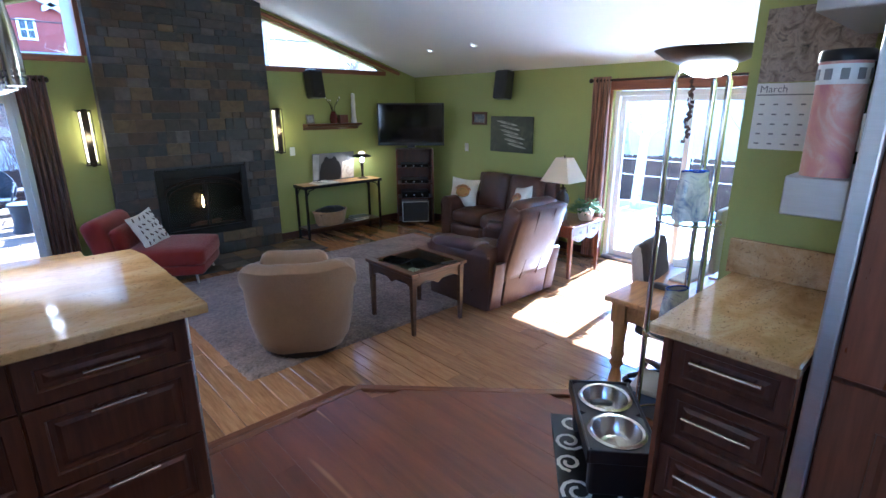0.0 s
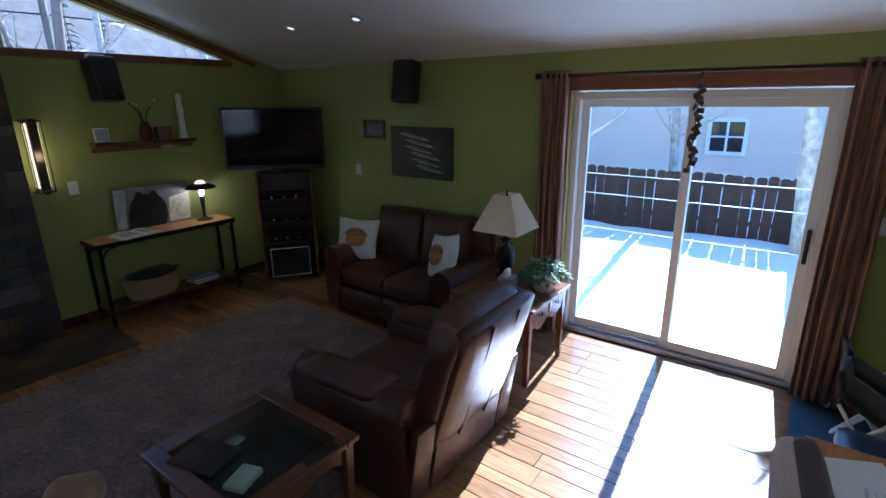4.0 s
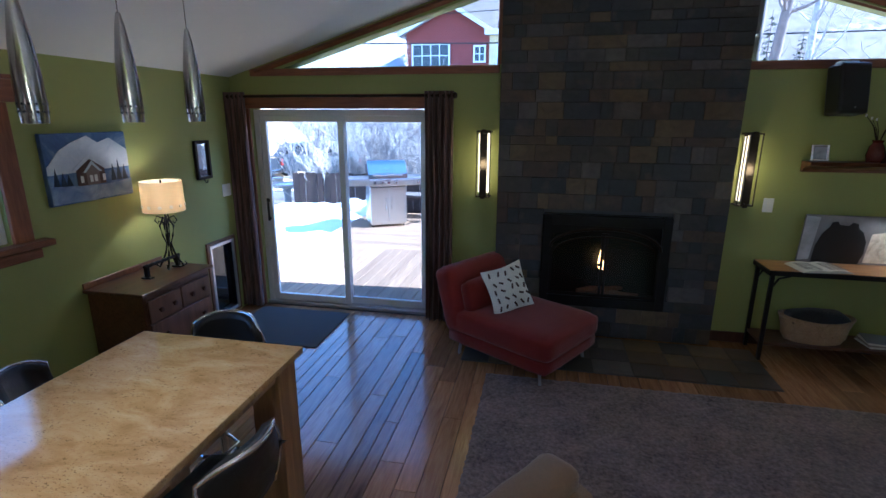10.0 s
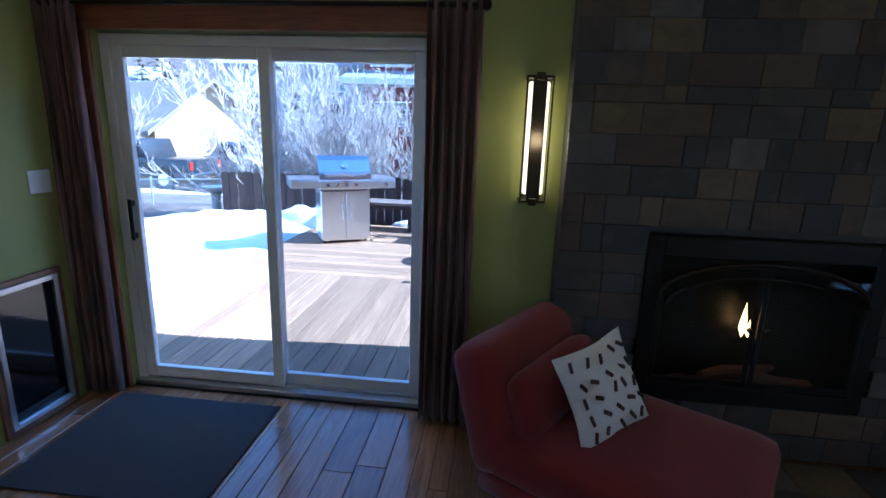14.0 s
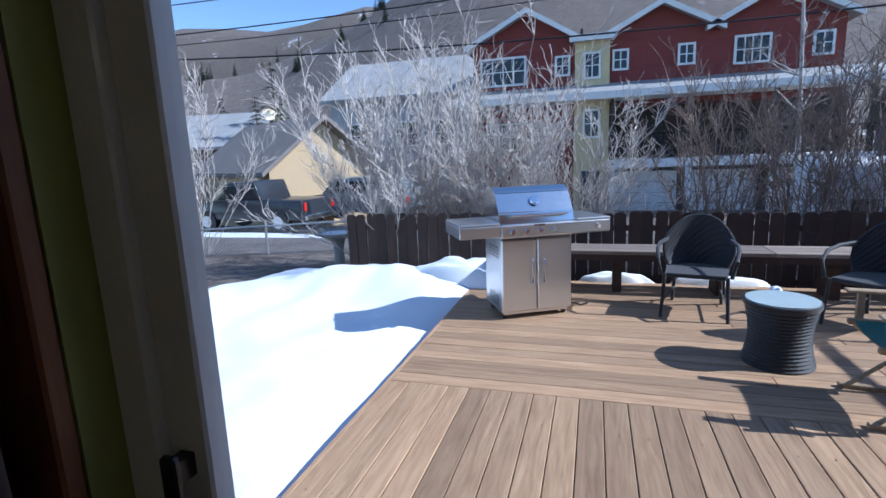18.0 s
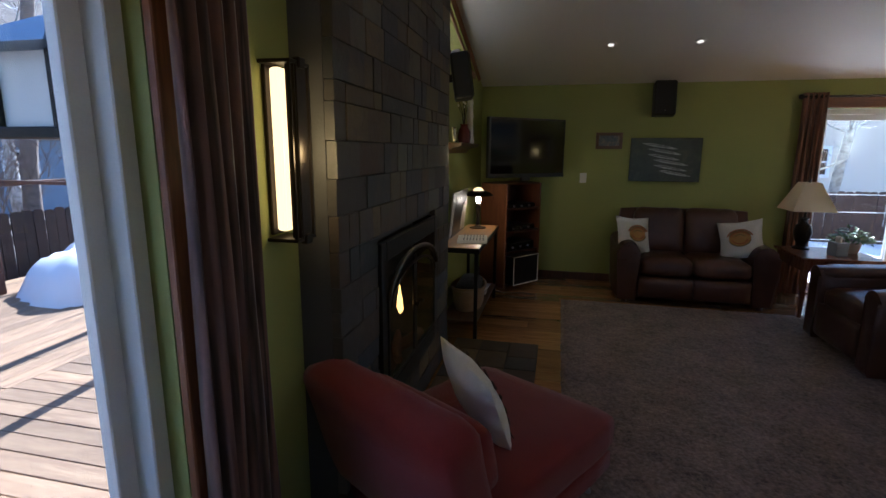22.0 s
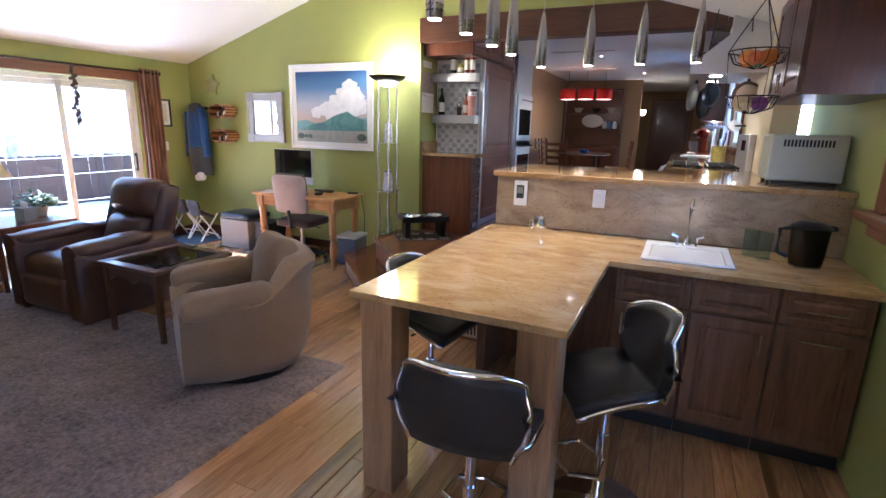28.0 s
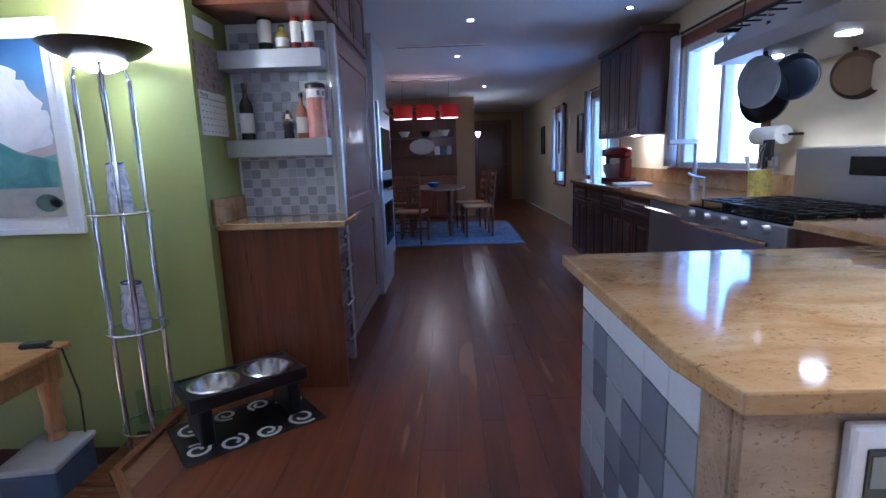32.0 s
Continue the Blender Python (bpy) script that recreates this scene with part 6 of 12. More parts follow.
def silver_mirror():
    p = thing("ornate_mirror", pose(4.61, YS, 1.65, 0, 0, 180), "mirror in a wide tooled pewter frame", "mirror")
    pew = metal("tooled_pewter", (0.42, 0.38, 0.34), 0.42)
    w, h, t = 0.62, 0.63, 0.10
    part("frame", picture_frame(w, h, t, 0.03), pew, p)
    part("glass", box(-w / 2 + t, -0.012, -h / 2 + t, w / 2 - t, -0.004, h / 2 - t), M_MIRROR, p, "silvered mirror glass")
    for sx in (-1, 1):
        for sz in (-1, 1):
            part("corner_block", box(sx * 0.26 - 0.058, -0.042, sz * 0.265 - 0.058, sx * 0.26 + 0.058, -0.03, sz * 0.265 + 0.058, 0.006), pew, p)
    for s in (-1, 1):
        part("bead_strip", tube([(s * (w / 2 - 0.02), -0.033, -h / 2 + 0.1), (s * (w / 2 - 0.02), -0.033, h / 2 - 0.1)], 0.009, 6), pew, p)
        part("bead_strip", tube([(-w / 2 + 0.1, -0.033, s * (h / 2 - 0.02)), (w / 2 - 0.1, -0.033, s * (h / 2 - 0.02))], 0.009, 6), pew, p)


silver_mirror()


def barrel_shelf(m):
    b = thing("crate_shelf", m, "rounded slatted wooden crate shelf holding small items", "wall shelf", "crate shelves on the wall")
    n = 12
    for k in range(n):
        a = 2 * math.pi * k / n
        x, z = 0.155 * math.cos(a), 0.085 * math.sin(a)
        st = box(-0.044, -0.20, -0.006, 0.044, -0.004, 0.006, 0.002)
        st.transform(Matrix.Translation((x, 0, z)) @ Matrix.Rotation(-math.atan2(math.cos(a) / 0.155, -math.sin(a) / 0.085) , 4, "Y"))
        part("stave", st, M_MAHOG if k % 2 else M_PINE, b)
    part("back", moved(tube([(0, -0.004, 0), (0, -0.012, 0)], 0.01, 6), Matrix.Identity(4)), M_CAB, b)
    part("back_board", moved(stand_up(slab([(0.15 * math.cos(a), 0.08 * math.sin(a)) for a in (2 * math.pi * k / 20 for k in range(20))], 0, 0.008)), Matrix.Translation((0, -0.003, 0))), M_CAB, b)
    rng = random.Random(round(m.translation.z * 100))
    for k in range(5):
        part("trinket", moved(cushion(0.05, 0.05, rng.uniform(0.05, 0.09), 0.4, 3), Matrix.Translation((-0.08 + 0.04 * k, -0.10, -0.035))), (M_POT, M_BRONZE, M_CABRED)[k % 3], b, "", "all")


barrel_shelf(pose(5.29, YS, 1.72, 0, 0, 180))
barrel_shelf(pose(5.29, YS, 1.395, 0, 0, 180))


def wall_star():
    pts = []
    for k in range(10):
        r = 0.15 if k % 2 == 0 else 0.085
        a = math.pi / 2 + math.pi * k / 5
        pts.append((r * math.cos(a), r * math.sin(a)))
    bm = stand_up(slab(pts, 0, 0.03, 0.008))
    solo("wall_star", bm, weave("dried_moss", (0.22, 0.22, 0.07), (0.34, 0.33, 0.13), 90, 0.95, 1.0, 14), "olive star-shaped ornament on the green wall", "wall ornament", pose(5.55, YS + 0.001, 2.07, 0, 8, 180))


wall_star()


def coat_on_rack():
    r = thing("coat_rack", pose(5.69, YS, 1.76, 0, 0, 180), "black metal coat rack with four pegs", "coat rack")
    part("bar", box(-0.25, -0.015, -0.02, 0.25, -0.001, 0.02, 0.003), M_BLACKMETAL, r)
    for k in range(4):
        part("peg", tube([(-0.2 + 0.13 * k, -0.012, 0.0), (-0.2 + 0.13 * k, -0.06, -0.01), (-0.2 + 0.13 * k, -0.075, 0.02)], 0.007, 6), M_BLACKMETAL, r)
    c = thing("blue_jacket", pose(5.76, YS + 0.13, 0.82, 0, 0, 180), "blue and grey outdoor jacket hanging from the rack", "jacket")
    blue, grey = weave("blue_shell_cloth", (0.012, 0.05, 0.17), (0.02, 0.075, 0.24), 220, 0.7, 0.3, 8), weave("charcoal_shell_cloth", (0.03, 0.033, 0.04), (0.055, 0.06, 0.07), 220, 0.7, 0.3, 8)

    def shell(w0, w1, z0, z1, d, seed):
        bm = bmesh.new()
        rows = []
        for j in range(9):
            t = j / 8
            w, row = w0 + (w1 - w0) * t, []
            for i in range(20):
                a = 2 * math.pi * i / 20
                q = 1 + 0.14 * math.sin(3 * a + seed + 2 * t) + 0.07 * math.sin(7 * a + seed)
                row.append(bm.verts.new((w / 2 * math.cos(a) * q, d / 2 * math.sin(a) * q, z0 + (z1 - z0) * t)))
            rows.append(row)
        for a, b in zip(rows, rows[1:]):
            for i in range(20):
                bm.faces.new((a[i], a[(i + 1) % 20], b[(i + 1) % 20], b[i]))
        bm.faces.new(rows[0][::-1])
        bm.faces.new(rows[-1])
        return bm

    part("lower_body", shell(0.36, 0.34, 0.02, 0.42, 0.17, 0.4), grey, c, "", "all")
    part("upper_body", shell(0.35, 0.24, 0.41, 0.94, 0.19, 1.2), blue, c, "", "all")
    for sx, s in ((-1, 0.3), (1, 2.0)):
        part("sleeve", moved(shell(0.09, 0.13, 0, 0.60, 0.11, s), Matrix.Translation((sx * 0.18, -0.02, 0.28)) @ Matrix.Rotation(radians(sx * -5), 4, "Y")), blue, c, "", "all")
    part("hood", moved(cushion(0.20, 0.16, 0.16, 0.45, 5, 0.0, 3, 0.02), Matrix.Translation((0, -0.02, 0.93))), grey, c, "", "all")
    part("pale_lining", moved(cushion(0.16, 0.08, 0.13, 0.45, 4, 0.0, 5, 0.02), Matrix.Translation((0.03, -0.05, 0.0))), M_CANVAS, c, "pale cloth showing below the hem", "all")


coat_on_rack()
framed("certificate", pose(XE, 1.19, 1.68, 0, 0, -90), 0.26, 0.36, 0.022, 0.02, M_BLACKPL, paint("certificate_print", (0.62, 0.60, 0.55), 0.4, 0.12, 20), "black-framed certificate beside the curtain", "picture", 0.04)


def turned_leg(h, r=0.045):
    return lathe([(0, 0), (r * 0.55, 0), (r * 0.75, 0.03), (r * 0.6, 0.06), (r * 0.9, 0.12), (r, 0.20), (r * 0.7, 0.28), (r * 0.55, 0.31), (r * 0.95, 0.34), (r * 0.7, 0.37), (r * 0.95, 0.40), (r * 0.8, 0.46),
                  (r, h - 0.17), (r, h - 0.16), (0, h - 0.16)], 20)


def desk():
    t = thing("desk", pose(3.545, 1.225, 0), "honey pine farmhouse desk with turned legs", "desk")
    a, b, h = 0.60, 0.285, 0.79
    part("top", box(-a, -b, h - 0.032, a, b, h, 0.007, 2), M_PINE, t)
    part("apron", join(box(-a + 0.10, b - 0.075, h - 0.15, a - 0.10, b - 0.05, h - 0.032), box(-a + 0.10, -b + 0.05, h - 0.15, a - 0.10, -b + 0.075, h - 0.032),
                       box(-a + 0.06, -b + 0.1, h - 0.15, -a + 0.085, b - 0.1, h - 0.032), box(a - 0.085, -b + 0.1, h - 0.15, a - 0.06, b - 0.1, h - 0.032)), M_PINE, t)
    part("drawer", box(-0.28, b - 0.049, h - 0.14, 0.28, b - 0.044, h - 0.045, 0.003), M_PINE, t)
    for x in (-a + 0.085, a - 0.085):
        for y in (-b + 0.075, b - 0.075):
            lg = part("leg", moved(turned_leg(h), Matrix.Translation((x, y, 0))), M_PINE_Z, t, "", True)
            part("leg_block", box(x - 0.045, y - 0.045, h - 0.17, x + 0.045, y + 0.045, h - 0.0325, 0.003), M_PINE_Z, t)


desk()


def computer():
    c = thing("desktop_computer", pose(3.82, 1.14, 0.79, 0, 0, 180), "silver all-in-one computer with a black screen, off", "computer")
    part("foot", moved(stand_up(slab([(-0.10, 0), (0.10, 0), (0.10, 0.010), (-0.10, 0.010)], 0, 0.19)), Matrix.Translation((0, 0.13, 0))), M_STEEL, c)
    part("neck", moved(box(-0.085, -0.006, 0, 0.085, 0.006, 0.16, 0.003), Matrix.Translation((0, 0.075, 0.01)) @ Matrix.Rotation(radians(18), 4, "X")), M_STEEL, c)
    part("casing", box(-0.285, -0.012, 0.085, 0.285, 0.025, 0.49, 0.008), M_STEEL, c)
    part("screen", box(-0.28, -0.016, 0.17, 0.28, -0.011, 0.485, 0.002), M_BLACKGLOSS, c, "glossy black screen")
    part("chin", box(-0.283, -0.0155, 0.087, 0.283, -0.0115, 0.167, 0.002), paint("silver_chin", (0.62, 0.63, 0.64), 0.35, 0.02), c)
    part("round_mark", tube([(0, -0.015, 0.127), (0, -0.0172, 0.127)], 0.011, 12), M_BLACKPL, c)


computer()
kb = thing("keyboard", pose(3.70, 1.30, 0.79, 0, 0, 178), "slim white keyboard on the desk", "keyboard")
part("tray", box(-0.21, -0.06, 0.0, 0.21, 0.06, 0.012, 0.003), M_STEEL, kb)
part("keys", join(*[box(-0.20 + 0.027 * i, -0.052 + 0.022 * j, 0.012, -0.177 + 0.027 * i, -0.034 + 0.022 * j, 0.017) for i in range(15) for j in range(5)]), M_PAPER, kb)["kind"] = "stuff"
solo("router_bar", box(-0.13, -0.025, 0, 0.13, 0.025, 0.03, 0.006), M_BLACKPL, "black soundbar lying on the desk", "speaker", pose(3.42, 1.08, 0.79))
solo("phone_dock", box(-0.06, -0.03, 0, 0.06, 0.03, 0.025, 0.008), M_BLACKPL, "black phone cradle at the desk corner", "phone", pose(3.05, 1.02, 0.79, 0, 0, 10))
solo("computer_mouse", cushion(0.06, 0.10, 0.035, 0.42, 4), M_BLACKPL, "small black mouse on the desk", "mouse", pose(3.30, 1.33, 0.806), "all")
solo("note_paper", box(-0.10, -0.14, 0, 0.10, 0.14, 0.004), M_PAPER, "sheet of white paper on the desk", "paper", pose(3.95, 1.38, 0.79, 0, 0, 25))
solo("power_cable", tube([(2.99, 1.05, 0.80), (2.93, 1.02, 0.78), (2.90, 1.0, 0.55), (2.93, 0.97, 0.3), (2.98, 0.95, 0.32)], 0.005, 6), M_BLACKPL, "black cable hanging behind the desk", "cable")


def office_chair():
    c = thing("office_chair", pose(3.57, 1.32, 0, 0, 0, 186), "swivel office chair with a pale padded back", "office chair")
    # local: faces +y
    pale, dark = weave("blush_grey_cloth", (0.42, 0.33, 0.30), (0.55, 0.45, 0.41), 260, 0.9, 0.3, 6), weave("dark_brown_cloth", (0.05, 0.035, 0.03), (0.08, 0.055, 0.05), 260, 0.9, 0.3, 6)
    for k in range(5):
        a = radians(90 + 72 * k)
        part("base_arm", tube([(0, 0, 0.10), (0.16 * math.cos(a), 0.16 * math.sin(a), 0.09), (0.27 * math.cos(a), 0.27 * math.sin(a), 0.065)], [0.028, 0.022, 0.016], 8), M_BLACKPL, c)
        w = part("caster", moved(cyl(0.027, 0.027, -0.02, 0.02, 14), Matrix.Translation((0.27 * math.cos(a), 0.27 * math.sin(a), 0.028)) @ Matrix.Rotation(a, 4, "Z") @ Matrix.Rotation(radians(90), 4, "X")), M_BLACKPL, c)
    part("gas_column", join(cyl(0.03, 0.028, 0.08, 0.26, 16), cyl(0.018, 0.018, 0.26, 0.42, 16)), M_STEEL, c, "", True)
    part("seat", moved(cushion(0.46, 0.45, 0.10, 0.4, 7, 0.01), Matrix.Translation((0, 0.03, 0.46))), dark, c, "", "all")
    part("back_pad", moved(cushion(0.42, 0.10, 0.44, 0.49, 7, 0.02), Matrix.Translation((0, -0.20, 0.80)) @ Matrix.Rotation(radians(9), 4, "X")), pale, c, "pale padded back", "all")
    part("back_cover", moved(cushion(0.40, 0.09, 0.40, 0.49, 6, 0.01), Matrix.Translation((0, -0.175, 0.835)) @ Matrix.Rotation(radians(9), 4, "X")), dark, c, "", "all")
    part("back_bracket", tube([(0, 0.0, 0.40), (0, -0.22, 0.42), (0, -0.25, 0.62)], 0.018, 8), M_BLACKPL, c)
    part("lever", tube([(0.05, 0, 0.41), (0.24, 0.02, 0.40)], 0.007, 6), M_BLACKPL, c)


office_chair()


def storage_cube():
    o = thing("storage_ottoman", pose(4.67, 1.14, 0), "grey storage cube with a dark blue padded lid", "ottoman")
    part("box", box(-0.24, -0.20, 0.0, 0.24, 0.20, 0.37, 0.008), paint("silver_grey_vinyl", (0.25, 0.24, 0.225), 0.45, 0.06, 8, 0.1, 90), o)
    part("lid", moved(cushion(0.50, 0.42, 0.085, 0.4, 6, 0.008), Matrix.Translation((0, 0, 0.412))), paint("navy_vinyl", (0.018, 0.03, 0.055), 0.35, 0.1, 8, 0.1, 90), o, "dark blue padded lid", "all")


storage_cube()
solo("black_case", box(-0.12, -0.16, 0, 0.12, 0.16, 0.36, 0.012, 2), M_BLACKPL, "black case standing beside the storage cube", "case", pose(4.26, 1.12, 0))


def folding_stool(m):
    s = thing("folding_step_stool", m, "folding stool with dark seat and white legs", "stool", "folding stools by the wall")
    part("seat", moved(cushion(0.30, 0.24, 0.05, 0.4, 4), Matrix.Translation((0, 0, 0.36)) @ Matrix.Rotation(radians(-28), 4, "X")), M_MATDARK, s, "", "all")
    part("back", moved(cushion(0.28, 0.04, 0.22, 0.4, 4), Matrix.Translation((0, -0.11, 0.44)) @ Matrix.Rotation(radians(12), 4, "X")), M_MATDARK, s, "", "all")
    for x in (-0.15, 0.15):
        for a, b in ((-0.14, 0.13), (0.14, -0.11)):
            part("leg", tube([(x, a, 0.0), (x * 0.95, b, 0.36)], 0.011, 8), M_VINYL, s)
    part("crossbar", tube([(-0.15, 0.11, 0.07), (0.15, 0.11, 0.07)], 0.009, 8), M_VINYL, s)


folding_stool(pose(5.42, 1.18, 0, 0, 0, 170))
folding_stool(pose(5.78, 1.16, 0, 0, 0, 185))
solo("floor_mat_blue", box(-0.34, -0.26, 0.002, 0.34, 0.26, 0.01, 0.003), paint("slate_blue_mat", (0.06, 0.10, 0.15), 0.9, 0.2, 20), "slate blue mat under the folding stools", "mat", pose(5.56, 1.24, 0))
bn = thing("waste_bin", pose(3.00, 1.12, 0, 0, 0, 8), "blue-grey plastic bin with a pale lid", "bin")
part("tub", box(-0.12, -0.15, 0, 0.12, 0.15, 0.30, 0.015, 2), paint("blue_grey_plastic", (0.10, 0.14, 0.22), 0.45, 0.06, 8), bn)
part("lid", box(-0.13, -0.16, 0.30, 0.13, 0.16, 0.335, 0.012, 2), paint("pale_grey_plastic", (0.48, 0.47, 0.46), 0.45, 0.06, 8), bn)


# ---- tower floor lamp on the step ----
def tower_lamp():
    t = thing("tower_floor_lamp", pose(2.60, 0.96, 0.19), "chrome tower lamp with glass shelves and a lit bowl", "floor lamp")
    R, H = 0.12, 1.86
    part("base_ring", tube([(R * math.cos(a), R * math.sin(a), 0.03) for a in (2 * math.pi * k / 28 for k in range(28))], 0.010, 8, True), M_CHROME, t, "", True)
    for k in range(3):
        a = radians(4 + 120 * k)
        c, s = math.cos(a), math.sin(a)
        part("pole", tube([(R * c, R * s, 0.0), (R * c, R * s, H - 0.07)], 0.0125, 12), M_CHROME, t, "", True)
        part("bowl_arm", tube([(R * c, R * s, H - 0.07), (R * 0.9 * c, R * 0.9 * s, H - 0.03), (0.06 * c, 0.06 * s, H - 0.02)], 0.008, 8), M_CHROME, t)
    for z in (0.18, 0.66, 1.20):
        part("glass_shelf", cyl(0.127, 0.127, z, z + 0.007, 32), M_TGLASS, t)
        part("shelf_ring", tube([(0.131 * math.cos(a), 0.131 * math.sin(a), z + 0.003) for a in (2 * math.pi * k / 28 for k in range(28))], 0.005, 6, True), M_CHROME, t)
    part("bowl", lathe([(0.0, H - 0.02), (0.08, H - 0.015), (0.165, H + 0.02), (0.212, H + 0.055), (0.207, H + 0.057), (0.16, H + 0.028), (0.075, H - 0.003), (0.0, H - 0.008)], 40), M_BRONZE, t, "dark bronze bowl shade", True)
    part("glass_dish", lathe([(0, H - 0.055), (0.05, H - 0.05), (0.10, H - 0.025), (0.105, H - 0.01), (0, H - 0.022)], 28), M_LAMPDISC, t, "lit frosted glass dish", True)


tower_lamp()
bulb("tower_light_up", (2.60, 0.96, 2.19), 5.0, 0.10, (1.0, 0.84, 0.55))


def mosaic_vase(m, label):
    v = thing("glass_vase", m, label, "vase", "blue glass vases on the lamp shelves")
    bm = bmesh.new()
    prof = [(0.074, 0), (0.077, 0.03), (0.068, 0.13), (0.056, 0.195), (0.058, 0.215)]
    rows = [[bm.verts.new((r * math.copysign(abs(math.cos(a)) ** 0.7, math.cos(a)), r * 0.55 * math.copysign(abs(math.sin(a)) ** 0.7, math.sin(a)), z)) for a in (2 * math.pi * k / 16 for k in range(16))] for r, z in prof]
    for a, b in zip(rows, rows[1:]):
        for i in range(16):
            bm.faces.new((a[i], a[(i + 1) % 16], b[(i + 1) % 16], b[i]))
    bm.faces.new(rows[0][::-1])
    part("body", bm, blotchy("cobalt_swirl_glass", [(0.02, 0.05, 0.30), (0.42, 0.45, 0.52), (0.72, 0.72, 0.74), (0.03, 0.08, 0.36)], 11, 0.12), v, "", True)
    part("rim", tube([(0.056 * math.cos(a), 0.031 * math.sin(a), 0.214) for a in (2 * math.pi * k / 20 for k in range(20))], 0.004, 6, True), paint("cobalt_rim", (0.02, 0.05, 0.32), 0.15), v)


mosaic_vase(pose(2.60, 0.955, 1.3975, 0, 0, -40), "cobalt and silver swirled glass vase")
mosaic_vase(pose(2.60, 0.965, 0.8575, 0, 0, -25), "cobalt and clear glass vase")
solo("glass_plaque", box(-0.05, -0.01, 0, 0.05, 0.01, 0.17, 0.004), M_TGLASS, "clear glass plaque on the lowest lamp shelf", "ornament", pose(2.60, 0.96, 0.3775, 0, 0, 40))


# ---- feeding stand ----
def feeder():
    f = thing("pet_feeder", pose(2.12, 0.99, ZK + 0.0075, 0, 0, 41), "raised black pet feeder with two steel bowls", "pet feeder")
    for cx in (-0.124, 0.124):
        bm = bmesh.new()
        rings = []
        for z in (0.205, 0.226):
            edge, hole = [], []
            for k in range(32):
                a = 2 * math.pi * (k + 0.5) / 32
                c, q = math.cos(a), math.sin(a)
                g = min(0.124 / max(abs(c), 1e-6), 0.128 / max(abs(q), 1e-6))
                edge.append(bm.verts.new((cx + g * c, g * q, z)))
                hole.append(bm.verts.new((cx + 0.102 * c, 0.102 * q, z)))
            rings.append((edge, hole))
        (e0, h0), (e1, h1) = rings
        for k in range(32):
            n = (k + 1) % 32
            for quad in ((e1[k], e1[n], h1[n], h1[k]), (e0[n], e0[k], h0[k], h0[n]), (e0[k], e0[n], e1[n], e1[k]), (h0[n], h0[k], h1[k], h1[n])):
                bm.faces.new(quad)
        part("deck", bm, M_BLACKPL, f)
    part("rim", moved(join(box(-0.26, -0.14, 0, 0.26, -0.128, 0.06, 0.003), box(-0.26, 0.128, 0, 0.26, 0.14, 0.06, 0.003), box(-0.26, -0.128, 0, -0.248, 0.128, 0.06, 0.003), box(0.248, -0.128, 0, 0.26, 0.128, 0.06, 0.003)),
                      Matrix.Translation((0, 0, 0.175))), M_BLACKPL, f)
    for x in (-0.20, 0.20):
        part("leg", box(x - 0.03, -0.12, 0, x + 0.03, 0.12, 0.175, 0.015, 2), M_BLACKPL, f)
    for x in (-0.122, 0.122):
        part("bowl", moved(lathe([(0.0, 0.158), (0.07, 0.158), (0.085, 0.175), (0.098, 0.226), (0.117, 0.2275), (0.118, 0.233), (0.108, 0.239), (0.098, 0.235), (0.082, 0.180), (0.068, 0.162), (0.0, 0.162)], 30), Matrix.Translation((x, 0, 0))), M_NICKEL, f, "polished steel bowl", True)


feeder()
mt = thing("feeding_mat", pose(2.11, 1.01, ZK + 0.001, 0, 0, 39), "black mat with a pale paw swirl pattern", "mat")
part("sheet", box(-0.31, -0.20, 0, 0.31, 0.20, 0.006, 0.003), M_BLACKPL, mt)
for k, (x, y, r) in enumerate(((-0.22, 0.12, 0.07), (-0.05, 0.14, 0.055), (0.10, 0.13, 0.065), (0.24, 0.10, 0.06), (-0.24, -0.08, 0.07), (-0.10, -0.14, 0.055), (0.06, -0.14, 0.055), (0.22, -0.11, 0.07))):
    part("swirl", tube([(x + r * (0.3 + 0.7 * j / 14) * math.cos(j * 0.6 + k), y + r * (0.3 + 0.7 * j / 14) * math.sin(j * 0.6 + k), 0.006) for j in range(15)], 0.009, 5, False, 0.2), M_PAPER, mt)

